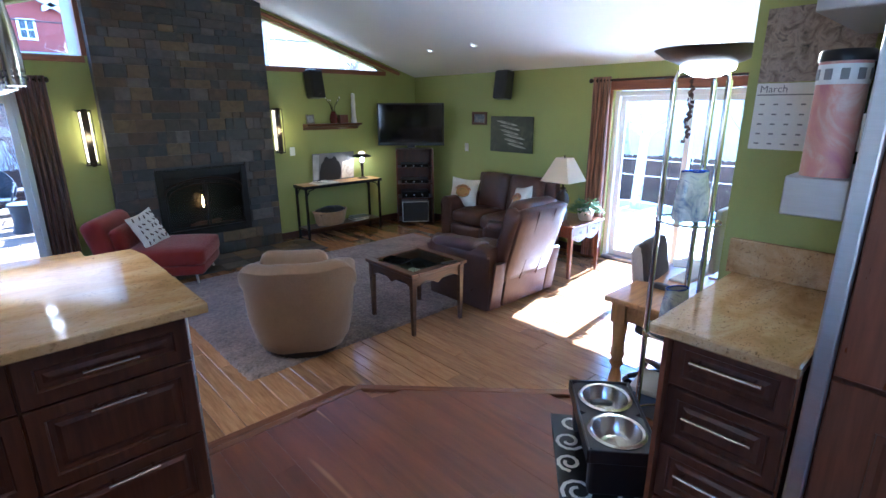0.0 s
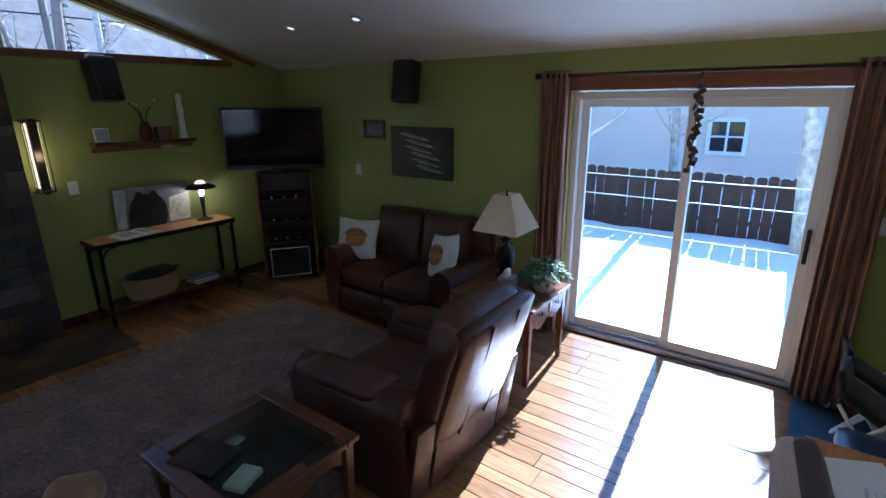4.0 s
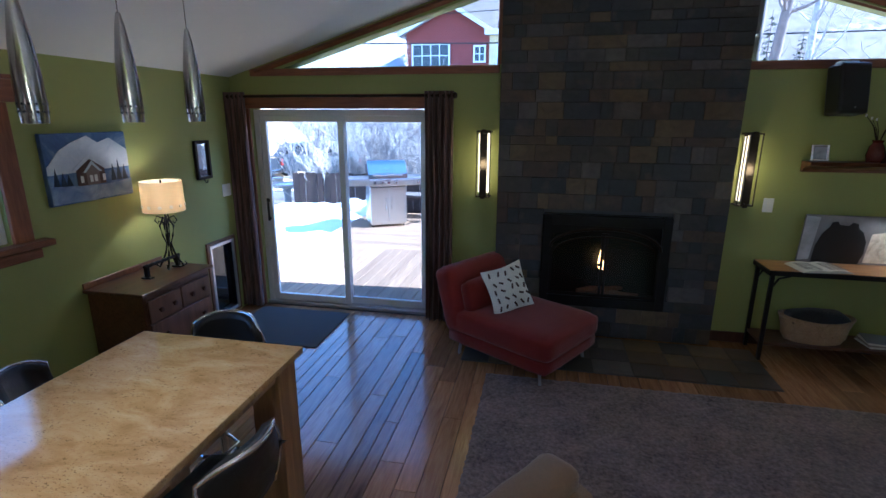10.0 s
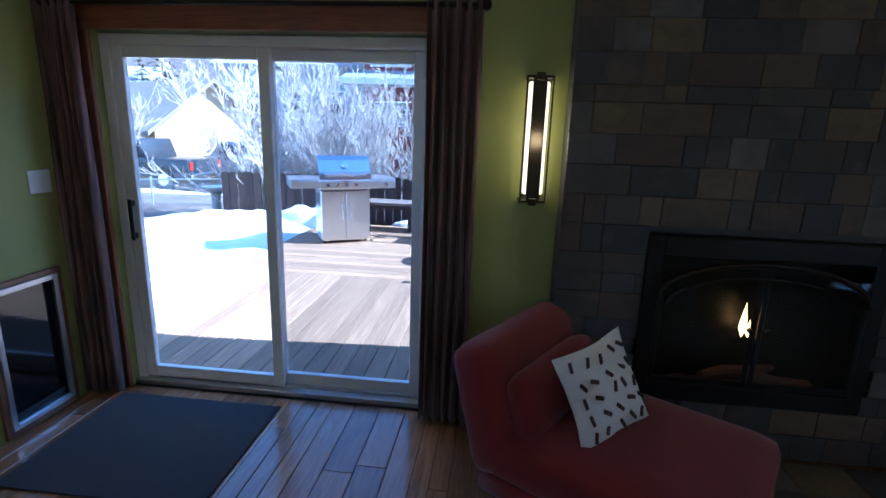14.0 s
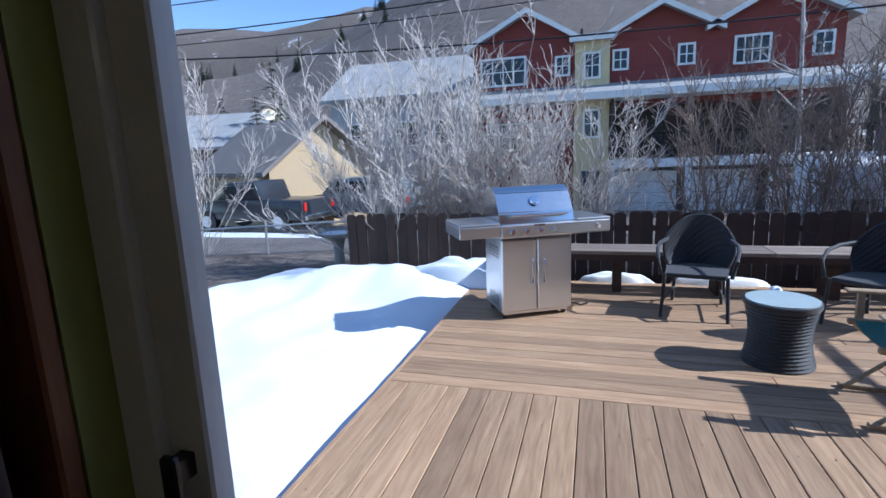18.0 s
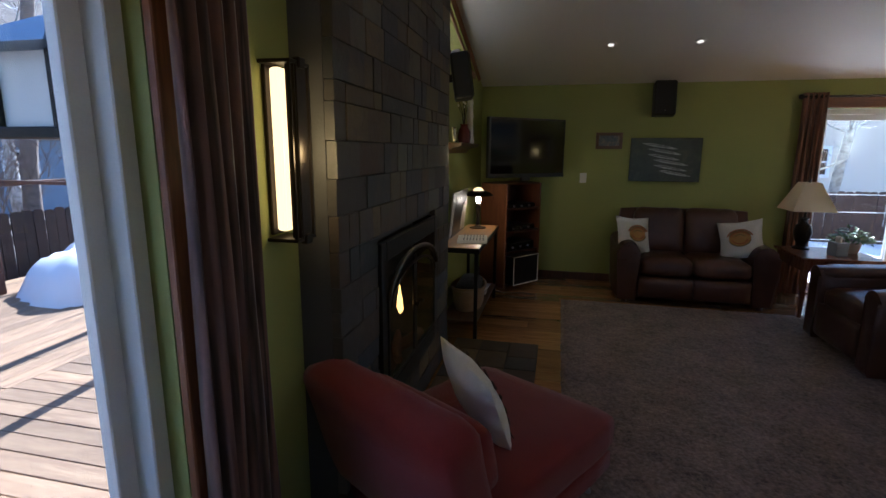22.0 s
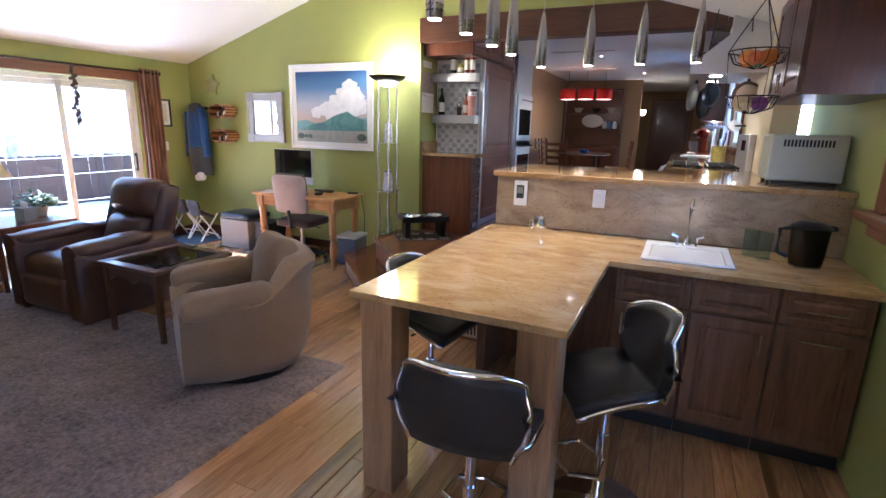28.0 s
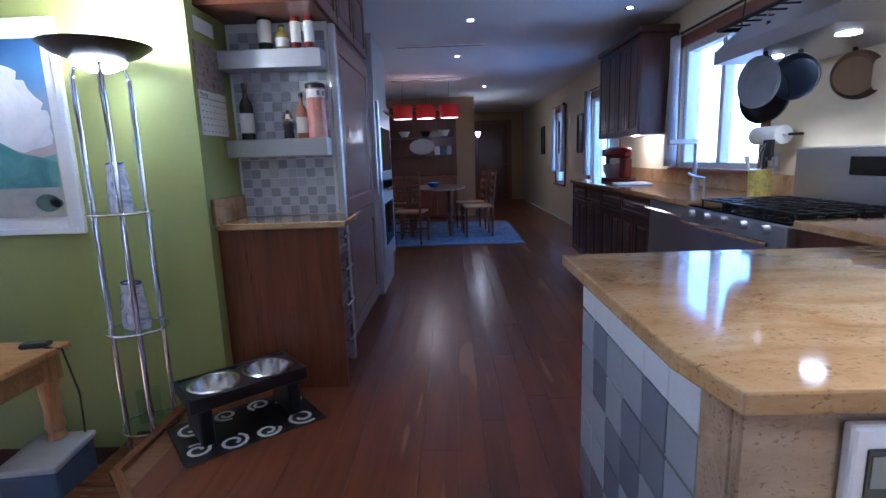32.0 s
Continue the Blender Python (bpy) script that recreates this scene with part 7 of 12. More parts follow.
# ---- west side: dresser, lamp, pictures, pet door ----
def dresser():
    d = thing("dresser", pose(-0.80, 5.37, 0, 0, 0, 90), "antique dark brown wooden chest of drawers", "chest of drawers")
    w = thing
    part("body", box(-0.35, 0.01, 0.07, 0.35, 0.455, 0.79, 0.004), M_WALNUT, d)
    part("top", box(-0.375, -0.02, 0.79, 0.375, 0.465, 0.815, 0.006, 2), M_WALNUT, d)
    part("back_ledge", box(-0.37, 0.445, 0.8155, 0.37, 0.463, 0.86, 0.004), M_CABMID, d)
    z = 0.11
    for h in (0.24, 0.23):
        x = part("drawer", box(-0.32, -0.008, z, 0.32, 0.01, z + h - 0.012, 0.004), M_CABMID, d)
        for kx in (-0.2, 0.2):
            part("knob", moved(lathe([(0.008, 0), (0.008, 0.012), (0.02, 0.018), (0.018, 0.03), (0, 0.034)], 12), Matrix.Translation((kx, -0.008, z + h / 2)) @ Matrix.Rotation(radians(90), 4, "X")), M_CAB, x, "", True)
        z += h
    for x0 in (-0.32, 0.005):
        x = part("drawer", box(x0, -0.008, z, x0 + 0.315, 0.01, z + 0.165, 0.004), M_CABMID, d)
        for kx in (x0 + 0.09, x0 + 0.225):
            part("knob", moved(lathe([(0.008, 0), (0.008, 0.012), (0.02, 0.018), (0.018, 0.03), (0, 0.034)], 12), Matrix.Translation((kx, -0.008, z + 0.08)) @ Matrix.Rotation(radians(90), 4, "X")), M_CAB, x, "", True)
    for x in (-0.33, 0.33):
        for y in (0.03, 0.43):
            part("foot", box(x - 0.025, y - 0.025, 0, x + 0.025, y + 0.025, 0.07, 0.004), M_CABMID, d)


dresser()


def scroll_lamp():
    t = thing("scroll_table_lamp", pose(-1.04, 5.60, 0.8155), "wrought iron scroll lamp with a lit cream drum shade", "lamp")
    for k in range(4):
        a = math.pi / 2 * k + 0.4
        c, s = math.cos(a), math.sin(a)
        pts = [(0.02, 0.40), (0.05, 0.34), (0.035, 0.26), (0.015, 0.20), (0.03, 0.13), (0.06, 0.06), (0.09, 0.012), (0.11, 0.03), (0.10, 0.05)]
        part("scroll", tube([(r * c, r * s, z) for r, z in pts], 0.007, 7), M_BLACKMETAL, t)
        pts = [(0.02, 0.40), (0.06, 0.42), (0.08, 0.385), (0.06, 0.36), (0.048, 0.38)]
        part("scroll", tube([(r * c, r * s, z) for r, z in pts], 0.005, 6), M_BLACKMETAL, t)
    part("stem", cyl(0.007, 0.007, 0.19, 0.70, 8), M_BLACKMETAL, t)
    part("shade", lathe([(0.15, 0.46), (0.145, 0.69), (0.141, 0.69), (0.146, 0.46)], 36, True), M_LINEN, t, "lit cream drum shade", True)
    for k in range(12):
        a = 2 * math.pi * k / 12
        part("shade_stud", moved(lathe([(0, -0.004), (0.014, -0.002), (0.014, 0.002), (0, 0.004)], 10), Matrix.Translation((0.150 * math.cos(a), 0.150 * math.sin(a), 0.505)) @ Matrix.Rotation(a, 4, "Z") @ Matrix.Rotation(radians(90), 4, "Y")), M_PAPER, t)


scroll_lamp()
bulb("scroll_lamp_light", (-1.04, 5.60, 1.39), 1, 0.03)
solo("twisted_rail", tube([(-1.02, 5.30 + 0.028 * k, 0.905 + 0.004 * (k % 2)) for k in range(14)], 0.014, 7), M_BLACKMETAL, "twisted iron rod ornament on the dresser", "ornament")
for y in (5.32, 5.64):
    solo("rail_stand", join(box(-0.015, -0.015, 0, 0.015, 0.015, 0.09, 0.003), box(-0.04, -0.02, 0, 0.04, 0.02, 0.01)), M_BLACKMETAL, "iron foot of the twisted rod", "ornament", pose(-1.02, y, 0.8155))

pc = thing("cabin_picture", pose(XW, 5.21, 1.645, 0, 0, 90), "canvas photo of a snowy cabin under white mountains", "picture")
part("canvas", box(-0.325, -0.035, -0.23, 0.325, -0.001, 0.23, 0.004), blotchy("night_snow_print", [(0.02, 0.05, 0.17), (0.06, 0.12, 0.28), (0.30, 0.36, 0.48)], 4), pc)
def flat_on(p, nm, pts, mat, y):
    part(nm, moved(stand_up(slab(pts, 0, 0.003)), Matrix.Translation((0, y, 0))), mat, p)
SNOWPRINT = blotchy("print_snow", [(0.45, 0.50, 0.58), (0.66, 0.69, 0.74)], 9)
flat_on(pc, "mountain", [(-0.32, 0.02), (-0.22, 0.12), (-0.12, 0.17), (0.0, 0.21), (0.08, 0.16), (0.18, 0.19), (0.32, 0.10), (0.32, -0.02), (-0.32, -0.03)], SNOWPRINT, -0.0345)
flat_on(pc, "cabin", [(-0.12, -0.12), (0.10, -0.12), (0.10, -0.01), (-0.01, 0.06), (-0.12, -0.01)], paint("print_cabin", (0.10, 0.055, 0.04), 0.5), -0.0365)
BLUESNOW = blotchy("print_blue_snow", [(0.10, 0.16, 0.32), (0.34, 0.42, 0.56)], 7)
flat_on(pc, "porch", [(-0.05, -0.12), (0.05, -0.12), (0.05, -0.03), (0.0, 0.02), (-0.05, -0.03)], paint("print_porch", (0.20, 0.15, 0.13), 0.5), -0.0405)
flat_on(pc, "porch_roof", [(-0.075, -0.035), (0.0, 0.042), (0.075, -0.035), (0.055, -0.035), (0.0, 0.018), (-0.055, -0.035)], SNOWPRINT, -0.0425)
for wx in (-0.09, -0.018, 0.018, 0.085):
    flat_on(pc, "cabin_window", [(wx - 0.011, -0.10), (wx + 0.011, -0.10), (wx + 0.011, -0.055), (wx - 0.011, -0.055)], M_PAPER, -0.0430)
for tx, th in ((-0.27, 0.12), (-0.22, 0.09), (0.17, 0.12), (0.22, 0.15), (0.27, 0.11), (-0.18, 0.07)):
    flat_on(pc, "fir_tree", [(tx - 0.022, -0.11), (tx + 0.022, -0.11), (tx, -0.11 + th)], paint("print_fir", (0.02, 0.035, 0.06), 0.5), -0.0365)
flat_on(pc, "snow_roof", [(-0.15, -0.01), (-0.01, 0.09), (0.13, -0.01), (0.10, -0.015), (-0.01, 0.055), (-0.12, -0.015)], SNOWPRINT, -0.0385)
flat_on(pc, "snow_bank", [(-0.32, -0.22), (0.32, -0.22), (0.32, -0.11), (0.15, -0.13), (-0.10, -0.12), (-0.32, -0.10)], BLUESNOW, -0.0375)
mr = thing("small_mirror", pose(XW, 6.40, 1.595, 0, 0, 90), "small dark-framed mirror with a hook below", "mirror")
part("frame", picture_frame(0.20, 0.35, 0.028, 0.03), M_BRONZE, mr)
part("glass", box(-0.072, -0.012, -0.147, 0.072, -0.004, 0.147), M_MIRROR, mr)
part("hook", tube([(0, -0.01, -0.175), (0, -0.02, -0.205), (0, -0.04, -0.205), (0, -0.045, -0.185)], 0.005, 6), M_BRONZE, mr)
pd = thing("pet_door", pose(XW, 6.53, 0, 0, 0, 90), "aluminium-framed pet door with a black flap", "pet door")
part("wood_trim", moved(picture_frame(0.44, 0.80, 0.03, 0.02), Matrix.Translation((0, 0, 0.415))), M_CABMID, pd)
part("alloy_frame", moved(picture_frame(0.378, 0.738, 0.03, 0.026), Matrix.Translation((0, 0, 0.415))), M_STEEL, pd)
part("flap", box(-0.158, -0.012, 0.077, 0.158, -0.004, 0.753), M_BLACKGLOSS, pd, "black shiny flap")
solo("entry_mat", box(-0.49, -0.41, 0.002, 0.49, 0.41, 0.011, 0.004), M_MATDARK, "dark charcoal ribbed entry mat by the deck door", "mat", pose(-0.56, 6.44, 0))

# ---- bar, counter and table ----
bar = thing("breakfast_bar", Matrix.Identity(4), "stone-clad raised bar with a polished golden granite top", "bar counter")
part("bar_top", slab([(XW + 0.002, 1.70), (0.785, 1.70), (0.783, 2.45), (0.757, 2.592), (XW + 0.002, 2.592)], 1.258, 1.292, 0.005), M_GRANITE, bar)
part("splash_slab", box(XW + 0.002, 2.538, 0.925, 0.7365, 2.56, 1.257, 0.003), M_GRANITE_V, bar, "veined granite upstand")
part("bar_body", box(XW + 0.002, 1.76, 0.0, 0.718, 2.537, 1.256), M_CABMID, bar)
part("corner_slab", box(0.7185, 2.452, 0.20, 0.737, 2.5375, 1.2565, 0.003), M_GRANITE_V, bar)


def tile_end():
    """Glass tiles on the end of the bar, checkered in greys."""
    tones = [paint("tile_grey_%d" % k, c, 0.12, 0.05, 5, 0.0) for k, c in enumerate(((0.17, 0.19, 0.24), (0.29, 0.32, 0.37), (0.62, 0.65, 0.70), (0.13, 0.145, 0.19)))]
    part("tile_bed", box(0.7185, 1.752, 0.384, 0.7265, 2.451, 1.256), M_PAPER, bar)
    rng = random.Random(6)
    first = {}
    for i in range(6):
        for j in range(8):
            y, z = 1.7535 + 0.1165 * i, 0.386 + 0.1087 * j
            k = 2 if j == 7 else (1, 0, 3)[(i + 2 * j) % 3] if rng.random() < 0.6 else rng.choice((0, 1, 1))
            m = Matrix.Translation((0.727, y, z))
            if k in first:
                again(first[k], bar, m)
            else:
                first[k] = part("tile", box(0, 0, 0, 0.007, 0.111, 0.1032, 0.0015), tones[k], bar, m=m)


tile_end()
for j in range(2):
    w = 0.44
    for z0, z1, zp in ((0.565, 0.826, 0.792), (0.832, 1.093, 1.055), (1.099, 1.251, 1.177)):
        x = 0.726 - w * (j + 1) + 0.004
        d = part("drawer", moved(panel_door(w - 0.006, z1 - z0, 0.02, 0.045), Matrix.Translation((x, 1.738, z0))), M_CAB, bar)
        part("bar_pull", join(tube([(x + 0.147, 1.705, zp), (x + 0.287, 1.705, zp)], 0.006, 8), *[tube([(x + q, 1.705, zp), (x + q, 1.738, zp)], 0.004, 6) for q in (0.162, 0.272)]), M_NICKEL, d)
part("toe_panel", box(-0.155, 1.745, 0.384, 0.7185, 1.7595, 0.56), M_CAB, bar)

wt = thing("worktop", Matrix.Identity(4), "polished golden granite worktop running out into a table", "worktop")
part("slab", slab([(XW + 0.002, 2.5615), (0.752, 2.5615), (0.745, 4.305), (-0.132, 4.305), (-0.132, 3.26), (XW + 0.002, 3.26)], 0.892, 0.924, 0.004), M_GRANITE, wt)
for x, y in ((0.64, 4.20), (-0.025, 4.20)):
    part("post", box(x - 0.075, y - 0.075, 0.0, x + 0.075, y + 0.075, 0.891, 0.005), M_HICK, wt, "square knotty timber post")
part("support_panel", box(0.60, 2.63, 0.0, 0.66, 3.05, 0.891, 0.004), M_CABMID, wt)
part("under_rail", join(box(-0.08, 2.70, 0.83, -0.04, 4.12, 0.891), box(0.66, 3.06, 0.83, 0.70, 4.12, 0.891)), M_HICK, wt)


def base_units():
    for k in range(3):
        x1 = -0.17 - 0.363 * k
        x0 = x1 - 0.36
        c = thing("base_cabinet", Matrix.Identity(4), "brown framed base cabinet below the granite", "cabinet", "cabinets under the wet bar")
        part("carcass", box(x0, 2.64, 0.10, x1, 3.215, 0.890), M_CABMID, c)
        part("toe_kick", box(x0, 2.64, 0.0, x1, 3.16, 0.098), M_BLACKPL, c)
        dr = part("drawer", moved(panel_door(0.35, 0.16, 0.018, 0.03), Matrix.Translation((x1 - 0.005, 3.234, 0.725)) @ Matrix.Rotation(math.pi, 4, "Z")), M_CABMID, c)
        dd = part("door", moved(panel_door(0.35, 0.58, 0.018, 0.055), Matrix.Translation((x1 - 0.005, 3.234, 0.125)) @ Matrix.Rotation(math.pi, 4, "Z")), M_CABMID, c)
        if k == 2:
            part("pull", tube([(x0 + 0.10, 3.258, 0.80), (x0 + 0.26, 3.258, 0.80)], 0.006, 8), M_NICKEL, dr)
        part("pull", tube([(x0 + 0.10, 3.258, 0.655), (x0 + 0.26, 3.258, 0.655)], 0.006, 8) if k == 2 else tube([(x0 + (0.05 if k else 0.31), 3.258, 0.54), (x0 + (0.05 if k else 0.31), 3.258, 0.66)], 0.006, 8), M_NICKEL, dd)


base_units()


def bar_sink():
    s = thing("bar_sink", pose(-0.49, 2.90, 0.924), "white enamel drop-in bar sink", "sink")
    en = paint("white_enamel", (0.82, 0.82, 0.80), 0.12, 0.01)
    part("rim", join(box(-0.22, -0.24, 0.0, 0.22, -0.15, 0.014, 0.006), box(-0.22, 0.20, 0.0, 0.22, 0.24, 0.014, 0.006), box(-0.22, -0.15, 0.0, -0.18, 0.20, 0.014, 0.006), box(0.18, -0.15, 0.0, 0.22, 0.20, 0.014, 0.006)), en, s)
    part("basin", box(-0.179, -0.149, 0.0005, 0.179, 0.199, 0.004), paint("basin_shade", (0.70, 0.70, 0.69), 0.15, 0.02), s)
    f = part("faucet", join(cyl(0.022, 0.018, 0.014, 0.06, 14, (0, -0.19)), tube([(0, -0.19, 0.05), (0, -0.19, 0.24), (0, -0.16, 0.29), (0, -0.10, 0.29), (0, -0.07, 0.25)], 0.010, 10)), M_CHROME, s, "chrome swan-neck tap", True)
    for x in (-0.05, 0.05):
        part("lever", tube([(x, -0.19, 0.014), (x, -0.19, 0.06), (x * 1.7, -0.18, 0.075)], 0.008, 8), M_CHROME, s)


bar_sink()
th = thing("thermostat", pose(0.562, 2.56, 1.15, 0, 0, 180), "white wall thermostat on the granite upstand", "thermostat")
part("case", box(-0.045, -0.022, -0.085, 0.045, -0.001, 0.085, 0.006, 2), M_VINYL, th)
part("display", box(-0.026, -0.0245, -0.035, 0.026, -0.021, 0.055, 0.002), paint("lcd_dark", (0.05, 0.06, 0.06), 0.15), th)
part("readout", box(-0.02, -0.0255, 0.0, 0.02, -0.024, 0.045), paint("lcd_pale", (0.25, 0.28, 0.25), 0.2), th)
ol = thing("power_outlet", pose(0.045, 2.56, 1.15, 0, 0, 180), "pale double power outlet on the granite", "outlet")
part("plate", box(-0.038, -0.007, -0.058, 0.038, -0.001, 0.058, 0.003), M_PAPER, ol)
for z in (-0.024, 0.024):
    part("socket", box(-0.018, -0.010, z - 0.017, 0.018, -0.007, z + 0.017, 0.003), M_VINYL, ol)
mg = thing("pewter_mug", pose(0.382, 2.725, 0.924), "small dented pewter mug on the worktop", "mug")
part("body", lathe([(0, 0), (0.034, 0), (0.042, 0.02), (0.043, 0.07), (0.036, 0.09), (0.038, 0.10), (0.034, 0.10), (0.032, 0.088), (0.038, 0.07), (0, 0.01)], 20), M_NICKEL, mg, "", True)
part("handle", tube([(0.04, 0, 0.075), (0.065, 0, 0.07), (0.066, 0, 0.035), (0.041, 0, 0.025)], 0.006, 7), M_NICKEL, mg)
for k, (x, y) in enumerate(((-0.86, 2.80), (-0.80, 2.76))):
    solo("drinking_glass", lathe([(0, 0), (0.032, 0), (0.038, 0.15), (0.036, 0.15), (0.03, 0.008), (0, 0.008)], 18), M_TGLASS, "tall clear drinking glass by the sink", "glass", pose(x, y, 0.924), True, "glasses by the sink")
pt = thing("water_pitcher", pose(-1.04, 2.84, 0.924), "clear filter pitcher with a dark lid", "pitcher")
part("jug", lathe([(0, 0), (0.07, 0), (0.078, 0.05), (0.085, 0.20), (0.082, 0.20), (0.072, 0.01), (0, 0.01)], 22), clear("smoky_plastic", (0.35, 0.36, 0.40), 0.02, 0.1), pt, "", True)
part("lid", lathe([(0, 0.23), (0.05, 0.228), (0.09, 0.205), (0.09, 0.198), (0, 0.198)], 22), M_BLACKPL, pt, "", True)
part("handle", tube([(0.085, 0, 0.19), (0.13, 0, 0.18), (0.13, 0, 0.06), (0.08, 0, 0.04)], 0.012, 8), M_BLACKPL, pt)
part("spout", box(-0.11, -0.025, 0.19, -0.07, 0.025, 0.215, 0.008), M_BLACKPL, pt)


# ---- bar stools ----
def bar_stool():
    s = thing("bar_stool", pose(0.13, 4.47, 0, 0, 0, 184), "black leather swivel bar stool with a chrome rim", "bar stool", "stools round the bar table")
    # local: faces +y
    part("foot_disc", lathe([(0, 0), (0.20, 0), (0.205, 0.008), (0.15, 0.018), (0.05, 0.035), (0.032, 0.06), (0, 0.06)], 36), M_CHROME, s, "", True)
    part("column", join(cyl(0.026, 0.026, 0.05, 0.36, 18), cyl(0.019, 0.019, 0.36, 0.56, 18)), M_CHROME, s, "", True)
    part("foot_rest", tube([(-0.02, 0.0, 0.24), (-0.12, 0.06, 0.24), (-0.10, 0.17, 0.24), (0.0, 0.20, 0.24), (0.10, 0.17, 0.24), (0.12, 0.06, 0.24), (0.02, 0.0, 0.24)], 0.010, 8), M_CHROME, s)
    part("lever", tube([(0, 0, 0.55), (0.16, -0.02, 0.54)], 0.006, 6), M_CHROME, s)
    # curved shell: seat swept up into a back
    nu, nv = 16, 18
    bm = bmesh.new()
    rows = []
    rim = []
    for j in range(nv + 1):
        t = j / nv
        row = []
        for i in range(nu + 1):
            u = 2 * i / nu - 1
            half = 0.215 - 0.045 * math.exp(-((t - 0.56) / 0.09) ** 2)
            if t < 0.55:
                k = t / 0.55
                y, z = 0.20 - 0.36 * k, 0.585 - 0.02 * math.sin(math.pi * k) + 0.035 * (1 - k) ** 3 * -1
            else:
                k = (t - 0.55) / 0.45
                y, z = -0.16 - 0.075 * math.sin(k * 1.2), 0.585 + 0.31 * k
            w = half * (1 - 0.10 * max(0, (t - 0.9) / 0.1))
            x = w * u
            z += 0.05 * abs(u) ** 3 * (1 if t < 0.55 else 0.2) * math.sin(math.pi * min(1, t / 0.75))
            y += 0.10 * abs(u) ** 2.2 * (max(0, t - 0.45) / 0.55)
            if t > 0.8:
                z -= 0.05 * abs(u) ** 4
            row.append(bm.verts.new((x, y, z)))
        rows.append(row)
    for a, b in zip(rows, rows[1:]):
        for i in range(nu):
            bm.faces.new((a[i], a[i + 1], b[i + 1], b[i]))
    edge = [r[0].co.copy() for r in rows] + [v.co.copy() for v in rows[-1][1:-1]] + [r[-1].co.copy() for r in rows[::-1]]
    shell(bm, 0.04)
    part("seat_shell", bm, M_BARLEATHER, s, "", "all")
    part("chrome_rim", tube(edge, 0.010, 8), M_CHROME, s, "chrome tube rim", "all")
    return s


st0 = bar_stool()
copy_thing(st0, pose(-0.25, 3.93, 0, 0, 0, -62))
copy_thing(st0, pose(0.69, 3.66, 0, 0, 0, 84))


# ---- pendants ----
def pendant():
    p = thing("pendant_lamp", pose(0.505, 4.06, 1.965), "slim brushed steel cone pendant, lit", "pendant lamp", "pendants over the bar")
    part("cone", lathe([(0.031, 0.0), (0.034, 0.05), (0.033, 0.12), (0.027, 0.20), (0.015, 0.29), (0.007, 0.33), (0, 0.335)], 24), M_PENDANT, p, "", True)
    for k in range(14):
        a = 2 * math.pi * k / 14
        for z in (0.03, 0.05):
            part("vent_hole", moved(cyl(0.0035, 0.0035, -0.001, 0.0015, 6), Matrix.Translation((0.0331 * math.cos(a), 0.0331 * math.sin(a), z)) @ Matrix.Rotation(a, 4, "Z") @ Matrix.Rotation(radians(90), 4, "Y")), M_BLACKPL, p)
    part("lamp", cyl(0.025, 0.025, 0.002, 0.006, 18), M_LAMPDISC, p, "lit lamp face")
    return p


p0 = pendant()
spots = [(0.505, 4.06), (0.505, 3.75), (0.505, 3.42), (0.505, 3.11), (0.49, 2.54), (0.19, 2.54), (-0.11, 2.54), (-0.41, 2.54)]
hung = [p0] + [copy_thing(p0, pose(x, y, 1.965)) for x, y in spots[1:]]
for (x, y), pn in zip(spots, hung):
    part("cord", tube([(0, 0, 0.33), (0, 0, roof_z(x) - 1.966)], 0.002, 5), M_NICKEL, pn, "thin suspension wire")
    spot_lamp("pendant_light", (x, y, 1.96), 1.3, 0.03, 95, (1.0, 0.80, 0.55))
solo("ceiling_rail", box(-0.012, 2.9, 0, 0.012, 4.3, 0.02, 0.002), M_NICKEL, "thin metal ceiling rail for the pendants", "rail", pose(0.505, 0, roof_z(0.505) - 0.022))


